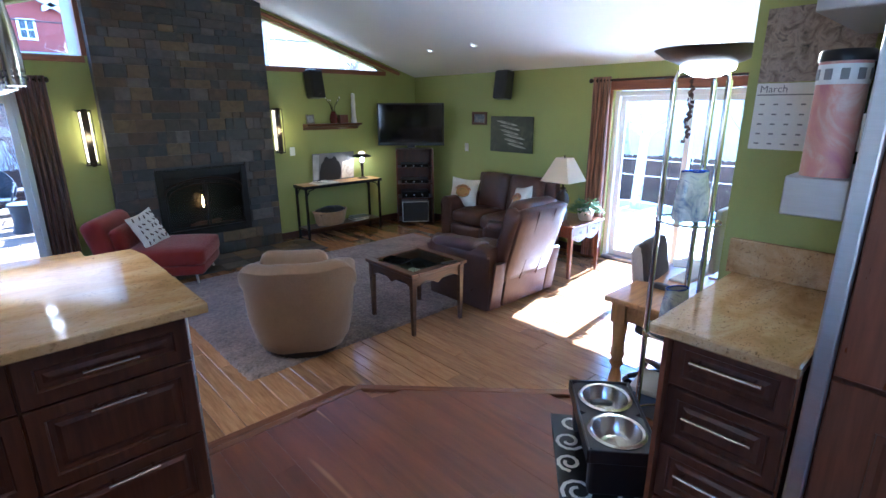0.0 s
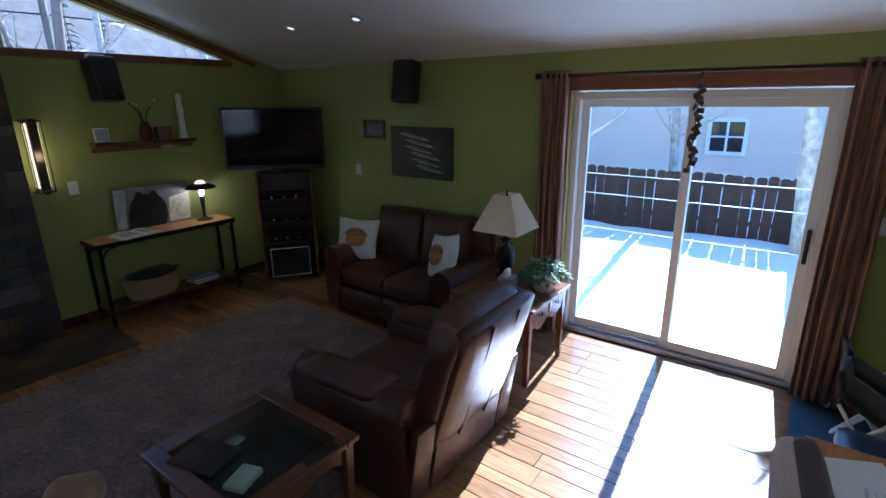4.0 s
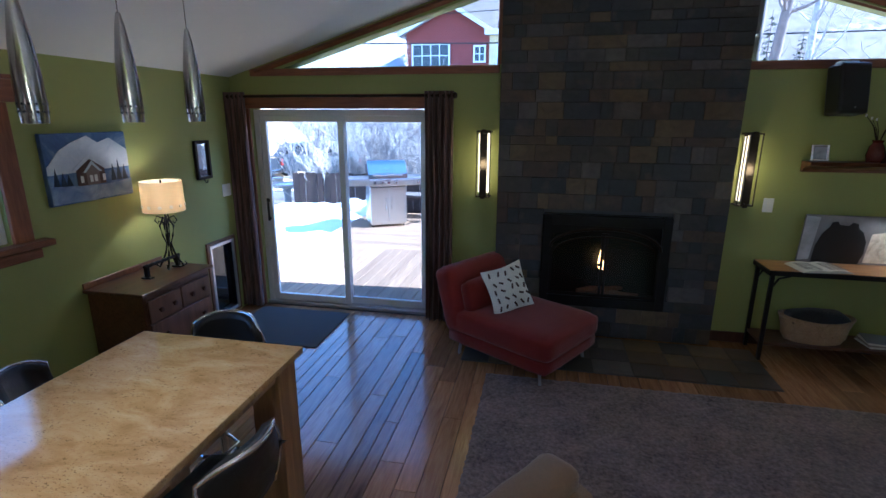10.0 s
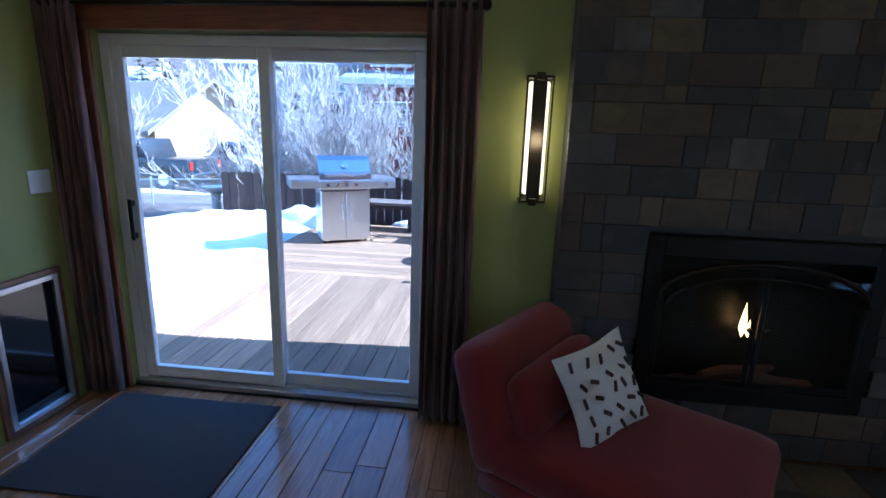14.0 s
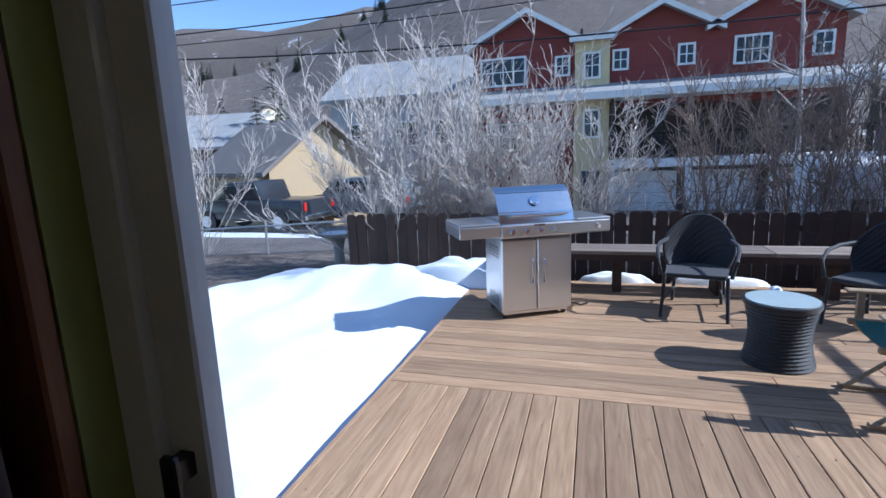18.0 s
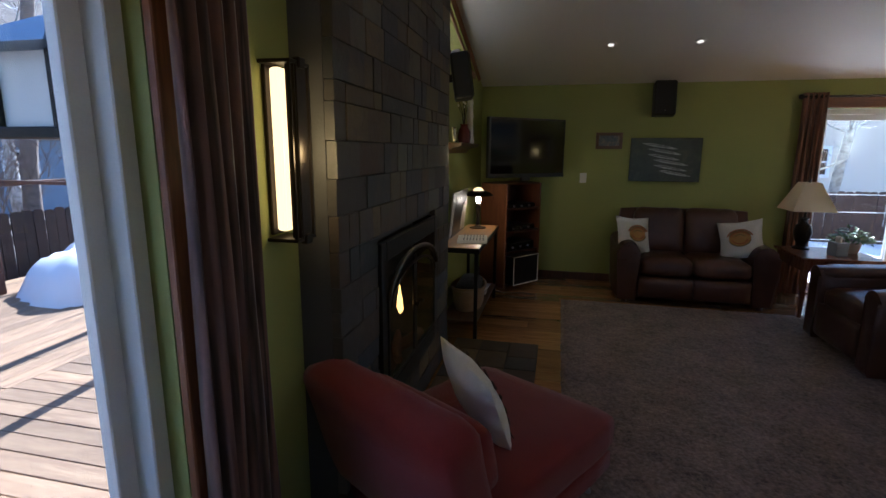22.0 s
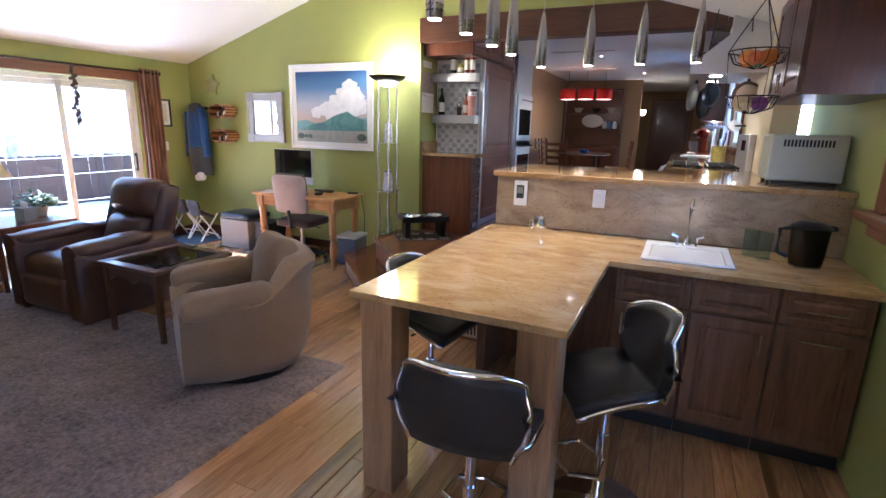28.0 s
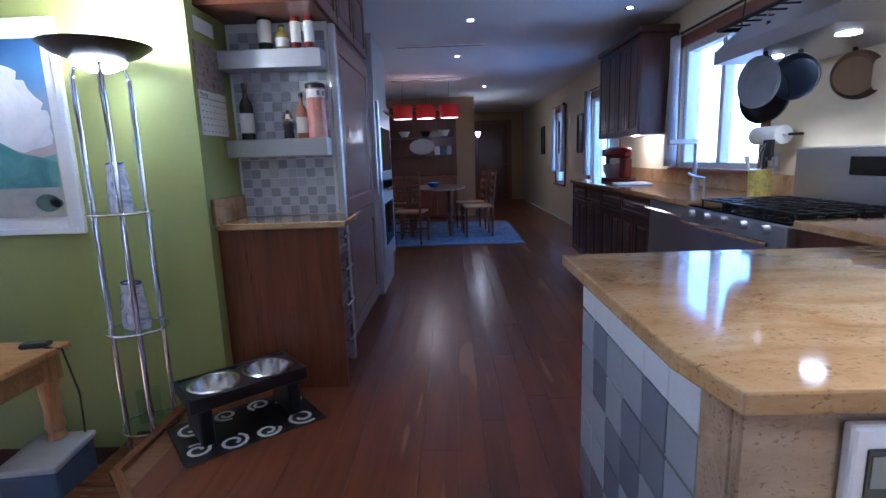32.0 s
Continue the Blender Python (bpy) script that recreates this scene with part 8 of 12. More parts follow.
# ---- kitchen, east side ----
def east_counter():
    c = thing("drawer_cabinet", Matrix.Identity(4), "dark cabinet with four drawers and steel bar pulls", "cabinet")
    part("carcass", box(1.745, 0.315, ZK + 0.10, 2.322, 0.63, 1.257), M_CABRED, c)
    part("end_panel", box(1.70, 0.6305, ZK + 0.002, 2.322, 0.645, 1.257), M_CABRED, c, "plain red-brown end panel")
    part("toe_kick", box(1.80, 0.315, ZK + 0.001, 2.322, 0.63, ZK + 0.099), M_BLACKPL, c)
    z = ZK + 0.11
    for h in (0.20, 0.20, 0.20, 0.165):
        d = part("drawer", moved(panel_door(0.305, h - 0.012, 0.02, 0.035), Matrix.Translation((1.724, 0.627, z)) @ Matrix.Rotation(radians(-90), 4, "Z")), M_CAB, c)
        part("bar_pull", join(tube([(1.694, 0.385, z + h * 0.6), (1.694, 0.565, z + h * 0.6)], 0.006, 8), *[tube([(1.694, q, z + h * 0.6), (1.724, q, z + h * 0.6)], 0.004, 6) for q in (0.405, 0.545)]), M_NICKEL, d)
        z += h
    w = thing("side_worktop", Matrix.Identity(4), "golden granite side worktop with a low upstand", "worktop")
    part("slab", box(1.658, 0.308, 1.258, 2.322, 0.674, 1.292, 0.005), M_GRANITE, w)
    part("upstand", box(2.300, 0.311, 1.2925, 2.322, 0.69, 1.42, 0.003), M_GRANITE, w)
    bk = thing("wall_tile_nook", Matrix.Identity(4), "checkered pewter and white mosaic tile splashback", "wall tiles", "", "structure")
    part("tile_bed", box(1.766, 0.291, 1.2925, 2.322, 0.302, 2.34), M_PAPER, bk)
    tones = [paint("pewter_tile", (0.36, 0.37, 0.40), 0.28, 0.08), paint("white_tile", (0.62, 0.63, 0.65), 0.25, 0.04), paint("grey_tile", (0.48, 0.49, 0.52), 0.3, 0.05)]
    first, rng = {}, random.Random(21)
    for i in range(10):
        for j in range(19):
            k = (i + j) % 2 if rng.random() > 0.15 else 2
            m = Matrix.Translation((1.782 + 0.0525 * i, 0.3025, 1.297 + 0.0525 * j))
            if k in first:
                again(first[k], bk, m)
            else:
                first[k] = part("tile", box(0, 0, 0, 0.050, 0.006, 0.050, 0.001), tones[k], bk, m=m)


east_counter()
for z in (1.625, 2.085):
    s = thing("steel_shelf", Matrix.Identity(4), "thick brushed steel shelf across the tiled nook", "shelf", "steel shelves in the nook")
    part("board", box(1.775, 0.3095, z, 2.322, 0.437, z + 0.095, 0.003), M_STEEL, s)


def bottle(m, h, r, mat, lab, band=None, cap=None):
    b = thing("bottle", m, lab, "bottle", "bottles on the steel shelves")
    part("glass", lathe([(0, 0), (r, 0), (r, h * 0.58), (r * 0.85, h * 0.66), (r * 0.36, h * 0.76), (r * 0.34, h * 0.95), (0, h * 0.95)], 16), mat, b, "", True)
    part("label", lathe([(r + 0.0008, h * 0.12), (r + 0.0012, h * 0.13), (r + 0.0012, h * 0.46), (r + 0.0008, h * 0.47)], 16), band or M_PAPER, b, "", True)
    part("cap", cyl(r * 0.42, r * 0.42, h * 0.90, h, 12), cap or M_BLACKPL, b)


M_OLIVEGL = paint("dark_green_glass", (0.02, 0.03, 0.012), 0.08, 0.05)
M_AMBER = paint("red_sauce_glass", (0.20, 0.03, 0.015), 0.15, 0.1)
bottle(pose(2.22, 0.375, 1.7205), 0.30, 0.036, M_OLIVEGL, "dark green wine bottle with a white label", M_PAPER)
bottle(pose(2.08, 0.375, 2.1805), 0.32, 0.036, M_OLIVEGL, "dark oil bottle with a broad white label", M_PAPER)
bottle(pose(1.99, 0.375, 2.1805), 0.13, 0.035, paint("oil_yellow", (0.40, 0.33, 0.06), 0.15), "squat bottle with a yellow label")
bottle(pose(1.915, 0.375, 2.1805), 0.30, 0.026, M_AMBER, "slim red sauce bottle with a white label")
bottle(pose(1.845, 0.375, 2.1805), 0.30, 0.026, M_AMBER, "slim red sauce bottle beside its twin")
bottle(pose(1.92, 0.365, 1.7205), 0.24, 0.030, paint("copper_spice", (0.30, 0.12, 0.06), 0.3), "copper-coloured spice bottle on the steel shelf")
gr = thing("pepper_mill", pose(1.995, 0.375, 1.7205), "black and steel pepper mill", "pepper mill")
part("body", lathe([(0, 0), (0.03, 0), (0.024, 0.04), (0.03, 0.08), (0.022, 0.09)], 16), M_BLACKPL, gr, "", True)
part("crown", lathe([(0.022, 0.09), (0.033, 0.105), (0.024, 0.13), (0.008, 0.135), (0.012, 0.15), (0, 0.155)], 16), M_CHROME, gr, "", True)
cn = thing("tea_canister", pose(1.835, 0.372, 1.7205), "tall pink and cream printed tea canister with a black lid", "canister")
part("tin", cyl(0.05, 0.05, 0.0, 0.26, 28), blotchy("rose_print", [(0.70, 0.62, 0.52), (0.62, 0.30, 0.22), (0.52, 0.18, 0.20), (0.30, 0.42, 0.38)], 6, 0.35), cn, "", True)
part("pale_band", lathe([(0.0505, 0.21), (0.051, 0.212), (0.051, 0.252), (0.0505, 0.254)], 28), M_PAPER, cn, "", True)
for k in range(5):
    a = radians(120 + 36 * k)
    part("band_mark", moved(box(-0.008, -0.001, -0.012, 0.008, 0.001, 0.012), Matrix.Translation((0.0515 * math.cos(a), 0.0515 * math.sin(a), 0.232)) @ Matrix.Rotation(a + math.pi / 2, 4, "Z")), M_INK, cn)
part("lid", lathe([(0, 0.285), (0.05, 0.285), (0.054, 0.28), (0.054, 0.26), (0, 0.26)], 28), M_BLACKPL, cn, "", True)


def letters(body, size, m, mat, parent, name="lettering", depth=0.0008):
    cu = bpy.data.curves.new(name, "FONT")
    cu.body, cu.size, cu.extrude = body, size, depth
    ob = bpy.data.objects.new(name, cu)
    me = bpy.data.meshes.new_from_object(ob)
    bpy.data.objects.remove(ob)
    me.materials.append(mat)
    o = new(name, me)
    o.parent = parent
    o.matrix_basis = m
    return o


cl = thing("wall_calendar", pose(2.323, 0.542, 1.74, 0, 0, -90), "hanging calendar with a spotted wildlife photo above a March page", "calendar")
part("page", box(-0.145, -0.004, 0.0, 0.145, -0.001, 0.215), M_PAPER, cl)
part("photo_sheet", box(-0.145, -0.004, 0.218, 0.145, -0.001, 0.445), blotchy("spotted_photo", [(0.04, 0.035, 0.03), (0.22, 0.17, 0.13), (0.38, 0.31, 0.24), (0.10, 0.08, 0.07)], 26), cl)
letters("March", 0.032, Matrix.Translation((-0.135, -0.0045, 0.186)) @ Matrix.Rotation(radians(90), 4, "X"), M_INK, cl)
part("rule", box(-0.14, -0.0052, 0.176, 0.14, -0.0042, 0.180), M_INK, cl)
for j in range(5):
    for i in range(7):
        part("date_mark", box(-0.128 + 0.039 * i, -0.005, 0.145 - 0.032 * j, -0.114 + 0.039 * i, -0.0042, 0.150 - 0.032 * j), M_INK, cl)
solo("wall_note", box(-0.10, -0.004, -0.02, 0.10, -0.001, 0.05), M_PAPER, "blank pale note card above the calendar", "note", pose(2.323, 0.56, 2.25, 0, 0, -90))


def tall_units():
    c = thing("panelled_refrigerator", Matrix.Identity(4), "built-in refrigerator behind red-brown panels with a steel edge", "refrigerator")
    part("carcass", box(1.765, -0.86, ZK + 0.10, 2.395, 0.288, 2.34), M_CABRED, c)
    part("steel_edge", box(1.725, 0.262, ZK + 0.02, 1.7645, 0.302, 2.33, 0.006, 2), M_STEEL, c, "long steel edge strip")
    for z0, z1 in ((ZK + 0.12, 1.25), (1.262, 2.30)):
        part("door_panel", moved(panel_door(1.11, z1 - z0, 0.025, 0.10), Matrix.Translation((1.739, 0.258, z0)) @ Matrix.Rotation(radians(-90), 4, "Z")), M_CABRED, c)
    part("toe_kick", box(1.83, -0.86, ZK + 0.001, 2.395, 0.288, ZK + 0.099), M_STEEL, c)
    part("handle", tube([(1.70, -0.80, 1.35), (1.70, -0.80, 2.1)], 0.011, 10), M_STEEL, c)
    u = thing("upper_cabinet", Matrix.Identity(4), "red-brown cabinet up to the ceiling over the refrigerator", "cabinet")
    part("carcass", box(1.765, -0.86, 2.345, 2.395, 0.62, KC - 0.002), M_CABRED, u)
    for k in range(3):
        part("door", moved(panel_door(0.48, 0.42, 0.02, 0.06), Matrix.Translation((1.743, 0.60 - 0.49 * k, 2.36)) @ Matrix.Rotation(radians(-90), 4, "Z")), M_CABRED, u)
        part("pull", tube([(1.725, 0.20 - 0.49 * k, 2.38), (1.725, 0.20 - 0.49 * k, 2.50)], 0.005, 8), M_NICKEL, u)
    part("end_panel", box(1.745, 0.621, 2.345, 2.395, 0.64, KC - 0.002), M_CABRED, u)
    o = thing("wall_oven_tower", Matrix.Identity(4), "tall stainless double oven tower", "oven")
    part("carcass", box(1.70, -1.60, ZK + 0.10, 2.395, -0.865, 2.55), M_STEEL, o)
    for z0 in (ZK + 0.35, 1.35):
        d = part("oven_door", box(1.672, -1.58, z0, 1.699, -0.885, z0 + 0.70, 0.005), M_STEEL, o)
        part("window", box(1.668, -1.50, z0 + 0.15, 1.672, -0.965, z0 + 0.50), M_BLACKGLOSS, d)
        part("handle", tube([(1.635, -1.52, z0 + 0.62), (1.635, -0.945, z0 + 0.62)], 0.011, 8), M_CHROME, d)
    part("toe_kick", box(1.80, -1.60, ZK + 0.001, 2.395, -0.865, ZK + 0.099), M_BLACKPL, o)
    lo = thing("low_sideboard", Matrix.Identity(4), "dark base cabinets with a pale top past the ovens", "cabinet")
    part("carcass", box(1.80, -2.60, ZK + 0.001, 2.395, -1.61, 1.25), M_CABRED, lo)
    part("top", box(1.78, -2.62, 1.251, 2.397, -1.605, 1.29, 0.004), M_GRANITE, lo)
    part("splash_tiles", box(2.38, -2.62, 1.2905, 2.398, -1.605, 1.75), M_PAPER, lo)
    framed("dark_picture", pose(KE - 0.002, -2.1, 2.10, 0, 0, -90), 0.50, 0.60, 0.05, 0.03, M_BLACKPL, blotchy("dark_print", [(0.03, 0.03, 0.04), (0.10, 0.10, 0.12)], 6), "dark framed picture above the sideboard")


tall_units()


# ---- kitchen, west side ----
def west_counter():
    edge = -0.28
    c = thing("kitchen_counter", Matrix.Identity(4), "long pale granite counter with an upstand", "worktop")
    part("slab", box(KW + 0.002, -2.75, 1.256, edge, 0.20, 1.292, 0.004), M_GRANITE, c)
    part("upstand", box(KW + 0.002, -2.75, 1.2925, KW + 0.022, 0.20, 1.42, 0.003), M_GRANITE, c)
    y = 0.20
    for k, w in enumerate((0.62, 0.62, 0.56, 0.56, 0.56)):
        nm = "dishwasher" if k == 0 else "base_cabinet"
        u = thing(nm, Matrix.Identity(4), "stainless dishwasher under the counter" if k == 0 else "dark base cabinet with twin doors under the counter", "dishwasher" if k == 0 else "cabinet", "" if k == 0 else "kitchen base cabinets")
        part("carcass", box(KW + 0.002, y - w + 0.002, ZK + 0.10, edge - 0.045, y - 0.002, 1.2555), M_CAB, u)
        part("toe_kick", box(KW + 0.002, y - w + 0.002, ZK + 0.001, edge - 0.10, y - 0.002, ZK + 0.099), M_BLACKPL, u)
        if k == 0:
            d = part("front", box(edge - 0.045, y - w + 0.006, ZK + 0.12, edge - 0.02, y - 0.006, 1.25, 0.004), M_STEEL, u)
            part("handle", tube([(edge + 0.02, y - w + 0.05, 1.20), (edge + 0.02, y - 0.05, 1.20)], 0.011, 8), M_CHROME, d)
        else:
            dr = part("drawer", moved(panel_door(w - 0.012, 0.15, 0.022, 0.03), Matrix.Translation((edge - 0.022, y - w + 0.006, 1.10)) @ Matrix.Rotation(radians(90), 4, "Z")), M_CAB, u)
            part("pull", tube([(edge + 0.004, y - w * 0.65, 1.18), (edge + 0.004, y - w * 0.35, 1.18)], 0.005, 8), M_NICKEL, dr)
            for j in range(2):
                dd = part("door", moved(panel_door(w / 2 - 0.008, 0.60, 0.022, 0.05), Matrix.Translation((edge - 0.022, y - w + 0.006 + j * w / 2, ZK + 0.11)) @ Matrix.Rotation(radians(90), 4, "Z")), M_CAB, u)
                yy = y - w / 2 + (-0.04 if j == 0 else 0.04)
                part("pull", tube([(edge + 0.004, yy, 0.90), (edge + 0.004, yy, 1.02)], 0.005, 8), M_NICKEL, dd)
        y -= w
    s = thing("cooking_range", Matrix.Identity(4), "stainless gas range with black iron grates", "stove")
    part("body", box(KW + 0.002, 0.21, ZK + 0.12, edge + 0.02, 1.12, 1.262, 0.004), M_STEEL, s)
    part("plinth", box(KW + 0.002, 0.23, ZK + 0.001, edge - 0.05, 1.10, ZK + 0.119), M_BLACKPL, s)
    part("cooktop", box(KW + 0.06, 0.225, 1.2625, edge, 1.105, 1.276, 0.003), M_BLACKGLOSS, s)
    part("back_panel", box(KW + 0.002, 0.21, 1.2625, KW + 0.05, 1.12, 1.58, 0.006), M_STEEL, s)
    part("control_display", box(KW + 0.0505, 0.62, 1.44, KW + 0.054, 0.90, 1.53), M_BLACKGLOSS, s)
    part("oven_handle", tube([(edge + 0.055, 0.27, 1.18), (edge + 0.055, 1.06, 1.18)], 0.012, 8), M_CHROME, s)
    for k in range(5):
        part("knob", moved(cyl(0.022, 0.019, 0, 0.03, 14), Matrix.Translation((edge + 0.02, 0.32 + 0.17 * k, 1.235)) @ Matrix.Rotation(radians(90), 4, "Y")), M_STEEL, s)
    for i in range(2):
        for j in range(3):
            cx, cy = KW + 0.20 + 0.28 * i, 0.37 + 0.295 * j
            part("burner_cap", cyl(0.045, 0.04, 1.276, 1.292, 18, (cx, cy)), M_BLACKMETAL, s)
            part("grate", join(*[tube([(cx - 0.12, cy + q, 1.305), (cx + 0.12, cy + q, 1.305)], 0.006, 6) for q in (-0.11, 0, 0.11)], *[tube([(cx + q, cy - 0.13, 1.305), (cx + q, cy + 0.13, 1.305)], 0.006, 6) for q in (-0.11, 0, 0.11)],
                               *[tube([(cx + a, cy + b, 1.276), (cx + a, cy + b, 1.305)], 0.006, 6) for a in (-0.11, 0.11) for b in (-0.11, 0.11)]), M_BLACKMETAL, s)
    e = thing("range_side_cabinet", Matrix.Identity(4), "dark cabinet between range and bar", "cabinet")
    part("carcass", box(KW + 0.002, 1.13, ZK + 0.002, edge - 0.02, 1.69, 1.2555), M_CAB, e)
    part("top", box(KW + 0.002, 1.125, 1.256, edge, 1.695, 1.292, 0.004), M_GRANITE, e)


west_counter()


def hood():
    h = thing("range_hood", pose(KW, 0.665, 2.05), "stainless range hood with lit lamps", "range hood")
    pts = [(0, 0), (0.55, 0), (0.55, 0.07), (0.28, 0.30), (0, 0.30)]
    bm = stand_up(slab(pts, 0, 0.92))
    bm.transform(Matrix.Translation((0, 0.46, 0)))
    part("canopy", bm, M_STEEL, h)
    part("flue", box(0.0, -0.16, 0.301, 0.27, 0.16, KC - 2.05 - 0.002, 0.003), M_STEEL, h)
    for y in (-0.25, 0.25):
        part("lamp", cyl(0.045, 0.045, -0.004, 0.0, 18, (0.35, y)), M_LAMPDISC, h, "lit hood lamp")


hood()
for y in (0.415, 0.915):
    spot_lamp("hood_light", (KW + 0.35, y, 2.04), 1.8, 0.03, 110, (1.0, 0.85, 0.62))


def pot_rack():
    r = thing("pot_rack", pose(-0.66, 0.50, 2.235), "hanging dark steel pot rack", "pot rack")
    ring = [(-0.26, -0.30, 0), (0.26, -0.30, 0), (0.26, 0.40, 0), (-0.26, 0.40, 0)]
    part("rim", tube(ring + ring[:1], 0.012, 8), M_BLACKMETAL, r)
    for k in range(6):
        part("cross_bar", tube([(-0.26, -0.30 + 0.1 * (k + 1), 0), (0.26, -0.30 + 0.1 * (k + 1), 0)], 0.005, 6), M_BLACKMETAL, r)
    for x in (-0.09, 0.09):
        part("long_bar", tube([(x, -0.30, 0), (x, 0.40, 0)], 0.005, 6), M_BLACKMETAL, r)
    for x in (-0.15, 0.15):
        for y in (-0.28, 0.43):
            part("chain", tube([(x, y, 0), (x * 0.7, y * 0.9, KC - 2.235)], 0.004, 6), M_BLACKMETAL, r)


pot_rack()


def frying_pan(m, r, mat, lab, turn):
    p = thing("frying_pan", m, lab, "pan", "pans hanging from the rack")
    part("pan", moved(lathe([(0, 0), (r * 0.8, 0), (r * 0.95, 0.02), (r, 0.045), (r * 0.98, 0.045), (r * 0.92, 0.022), (r * 0.78, 0.006), (0, 0.006)], 32), Matrix.Translation((0, 0, -0.16 - r)) @ Matrix.Rotation(radians(turn), 4, "Z") @ Matrix.Rotation(radians(90), 4, "Y")), mat, p, "", True)
    part("handle", tube([(0, 0, -0.17), (0.01, 0, -0.10), (0, 0, 0.0)], [0.013, 0.011, 0.009], 8), M_BLACKPL, p)
    part("hook", tube([(0, 0, -0.01), (0.012, 0, 0.02), (0, 0, 0.045), (-0.012, 0, 0.03)], 0.004, 6), M_STEEL, p)


frying_pan(pose(-0.45, 0.57, 2.19), 0.125, paint("worn_steel_blue", (0.30, 0.32, 0.36), 0.35, 0.1, 9, 0.02, 100, 0.6), "worn grey frying pan hung with its base to the room", 12)
frying_pan(pose(-0.60, 0.60, 2.19), 0.11, paint("blue_steel", (0.10, 0.12, 0.17), 0.3, 0.1, 9, 0.02, 100, 0.8), "blue-grey frying pan hanging from the rack", 30)
frying_pan(pose(-0.56, 0.44, 2.15), 0.14, M_BLACKMETAL, "black iron skillet hanging behind the others", 20)
frying_pan(pose(-0.86, 0.60, 2.19), 0.115, metal("copper_pan", (0.30, 0.22, 0.16), 0.35), "brown copper-based pan hanging from the rack", 75)

tr = thing("paper_towel_holder", pose(KW + 0.09, 0.02, 1.66), "paper towel roll on a wall holder", "paper towel")
part("roll", moved(cyl(0.055, 0.055, -0.13, 0.13, 24), Matrix.Rotation(radians(90), 4, "X")), M_PAPER, tr, "", True)
part("rod", tube([(0, -0.15, 0), (0, 0.17, 0)], 0.009, 8), M_STEEL, tr)
part("arm", tube([(0, 0.165, 0), (-0.088, 0.165, 0)], 0.008, 8), M_BLACKPL, tr)
oc = thing("power_outlet", pose(KW, -0.05, 1.50, 0, 0, 90), "grey outlet plate by the range", "outlet")
part("plate", box(-0.055, -0.007, -0.06, 0.055, -0.001, 0.06, 0.003), M_STEEL, oc)
for x in (-0.025, 0.025):
    part("socket", box(x - 0.015, -0.010, -0.03, x + 0.015, -0.007, 0.03, 0.003), M_PAPER, oc)
uc = thing("utensil_crock", pose(KW + 0.20, 0.14, 1.292), "yellow patterned crock full of kitchen utensils", "utensil holder")
part("crock", cyl(0.06, 0.065, 0, 0.17, 24), blotchy("yellow_crock", [(0.20, 0.16, 0.04), (0.48, 0.38, 0.08), (0.60, 0.50, 0.16)], 30, 0.3), uc, "", True)
part("spatula", join(tube([(0.01, 0.02, 0.05), (0.02, 0.06, 0.24)], 0.006, 6), box(-0.01, 0.03, 0.24, 0.02, 0.10, 0.34, 0.004)), M_BLACKPL, uc)
part("slotted_turner", join(tube([(-0.02, 0, 0.05), (-0.04, -0.02, 0.22)], 0.006, 6), box(-0.05, -0.065, 0.22, -0.04, 0.015, 0.30, 0.002)), M_BLACKPL, uc)
part("white_spoon", tube([(0.03, -0.02, 0.05), (0.05, -0.05, 0.20), (0.055, -0.06, 0.25)], [0.006, 0.007, 0.02], 8), M_PAPER, uc)
part("whisk", join(*[tube([(0.02, 0.03, 0.17), (0.02 + 0.03 * math.cos(a), 0.05 + 0.03 * math.sin(a), 0.26), (0.02, 0.06, 0.32)], 0.002, 4) for a in (k * 0.9 for k in range(7))]), M_STEEL, uc)
fc = thing("kitchen_faucet", pose(KW + 0.14, -0.80, 1.292), "tall steel kitchen tap with side lever", "faucet")
part("spout", join(cyl(0.03, 0.026, 0, 0.04, 16), cyl(0.016, 0.016, 0.04, 0.36, 14), box(-0.02, -0.02, 0.34, 0.22, 0.02, 0.38, 0.008)), M_STEEL, fc, "", True)
part("lever", tube([(0.02, 0.08, 0), (0.02, 0.08, 0.09), (0.09, 0.09, 0.12)], 0.010, 8), M_STEEL, fc)
part("soap_pump", tube([(0.02, 0.20, 0), (0.02, 0.20, 0.09), (0.08, 0.20, 0.10)], 0.008, 8), M_STEEL, fc)
hh = thing("upper_cabinet", Matrix.Identity(4), "dark upper cabinet with four tall doors", "cabinet")
part("carcass", box(KW + 0.002, -2.75, 1.74, KW + 0.31, -1.52, 2.62), M_CAB, hh)
part("cornice", box(KW + 0.002, -2.78, 2.621, KW + 0.35, -1.49, 2.68, 0.01), M_CAB, hh)
for k in range(4):
    d = part("door", moved(panel_door(0.30, 0.86, 0.022, 0.05), Matrix.Translation((KW + 0.332, -2.745 + 0.306 * k, 1.75)) @ Matrix.Rotation(radians(90), 4, "Z")), M_CAB, hh)
    part("pull", tube([(KW + 0.35, -2.745 + 0.306 * k + (0.27 if k % 2 == 0 else 0.03), 1.80), (KW + 0.35, -2.745 + 0.306 * k + (0.27 if k % 2 == 0 else 0.03), 1.92)], 0.005, 8), M_NICKEL, d)
bulb("under_cabinet_light", (KW + 0.18, -2.0, 1.70), 1, 0.03)
mx = thing("stand_mixer", pose(KW + 0.32, -2.05, 1.292, 0, 0, 20), "dark red stand mixer on the counter", "mixer")
part("base", box(-0.10, -0.16, 0, 0.10, 0.16, 0.04, 0.02, 2), paint("dark_red_enamel", (0.14, 0.012, 0.012), 0.15, 0.04), mx)
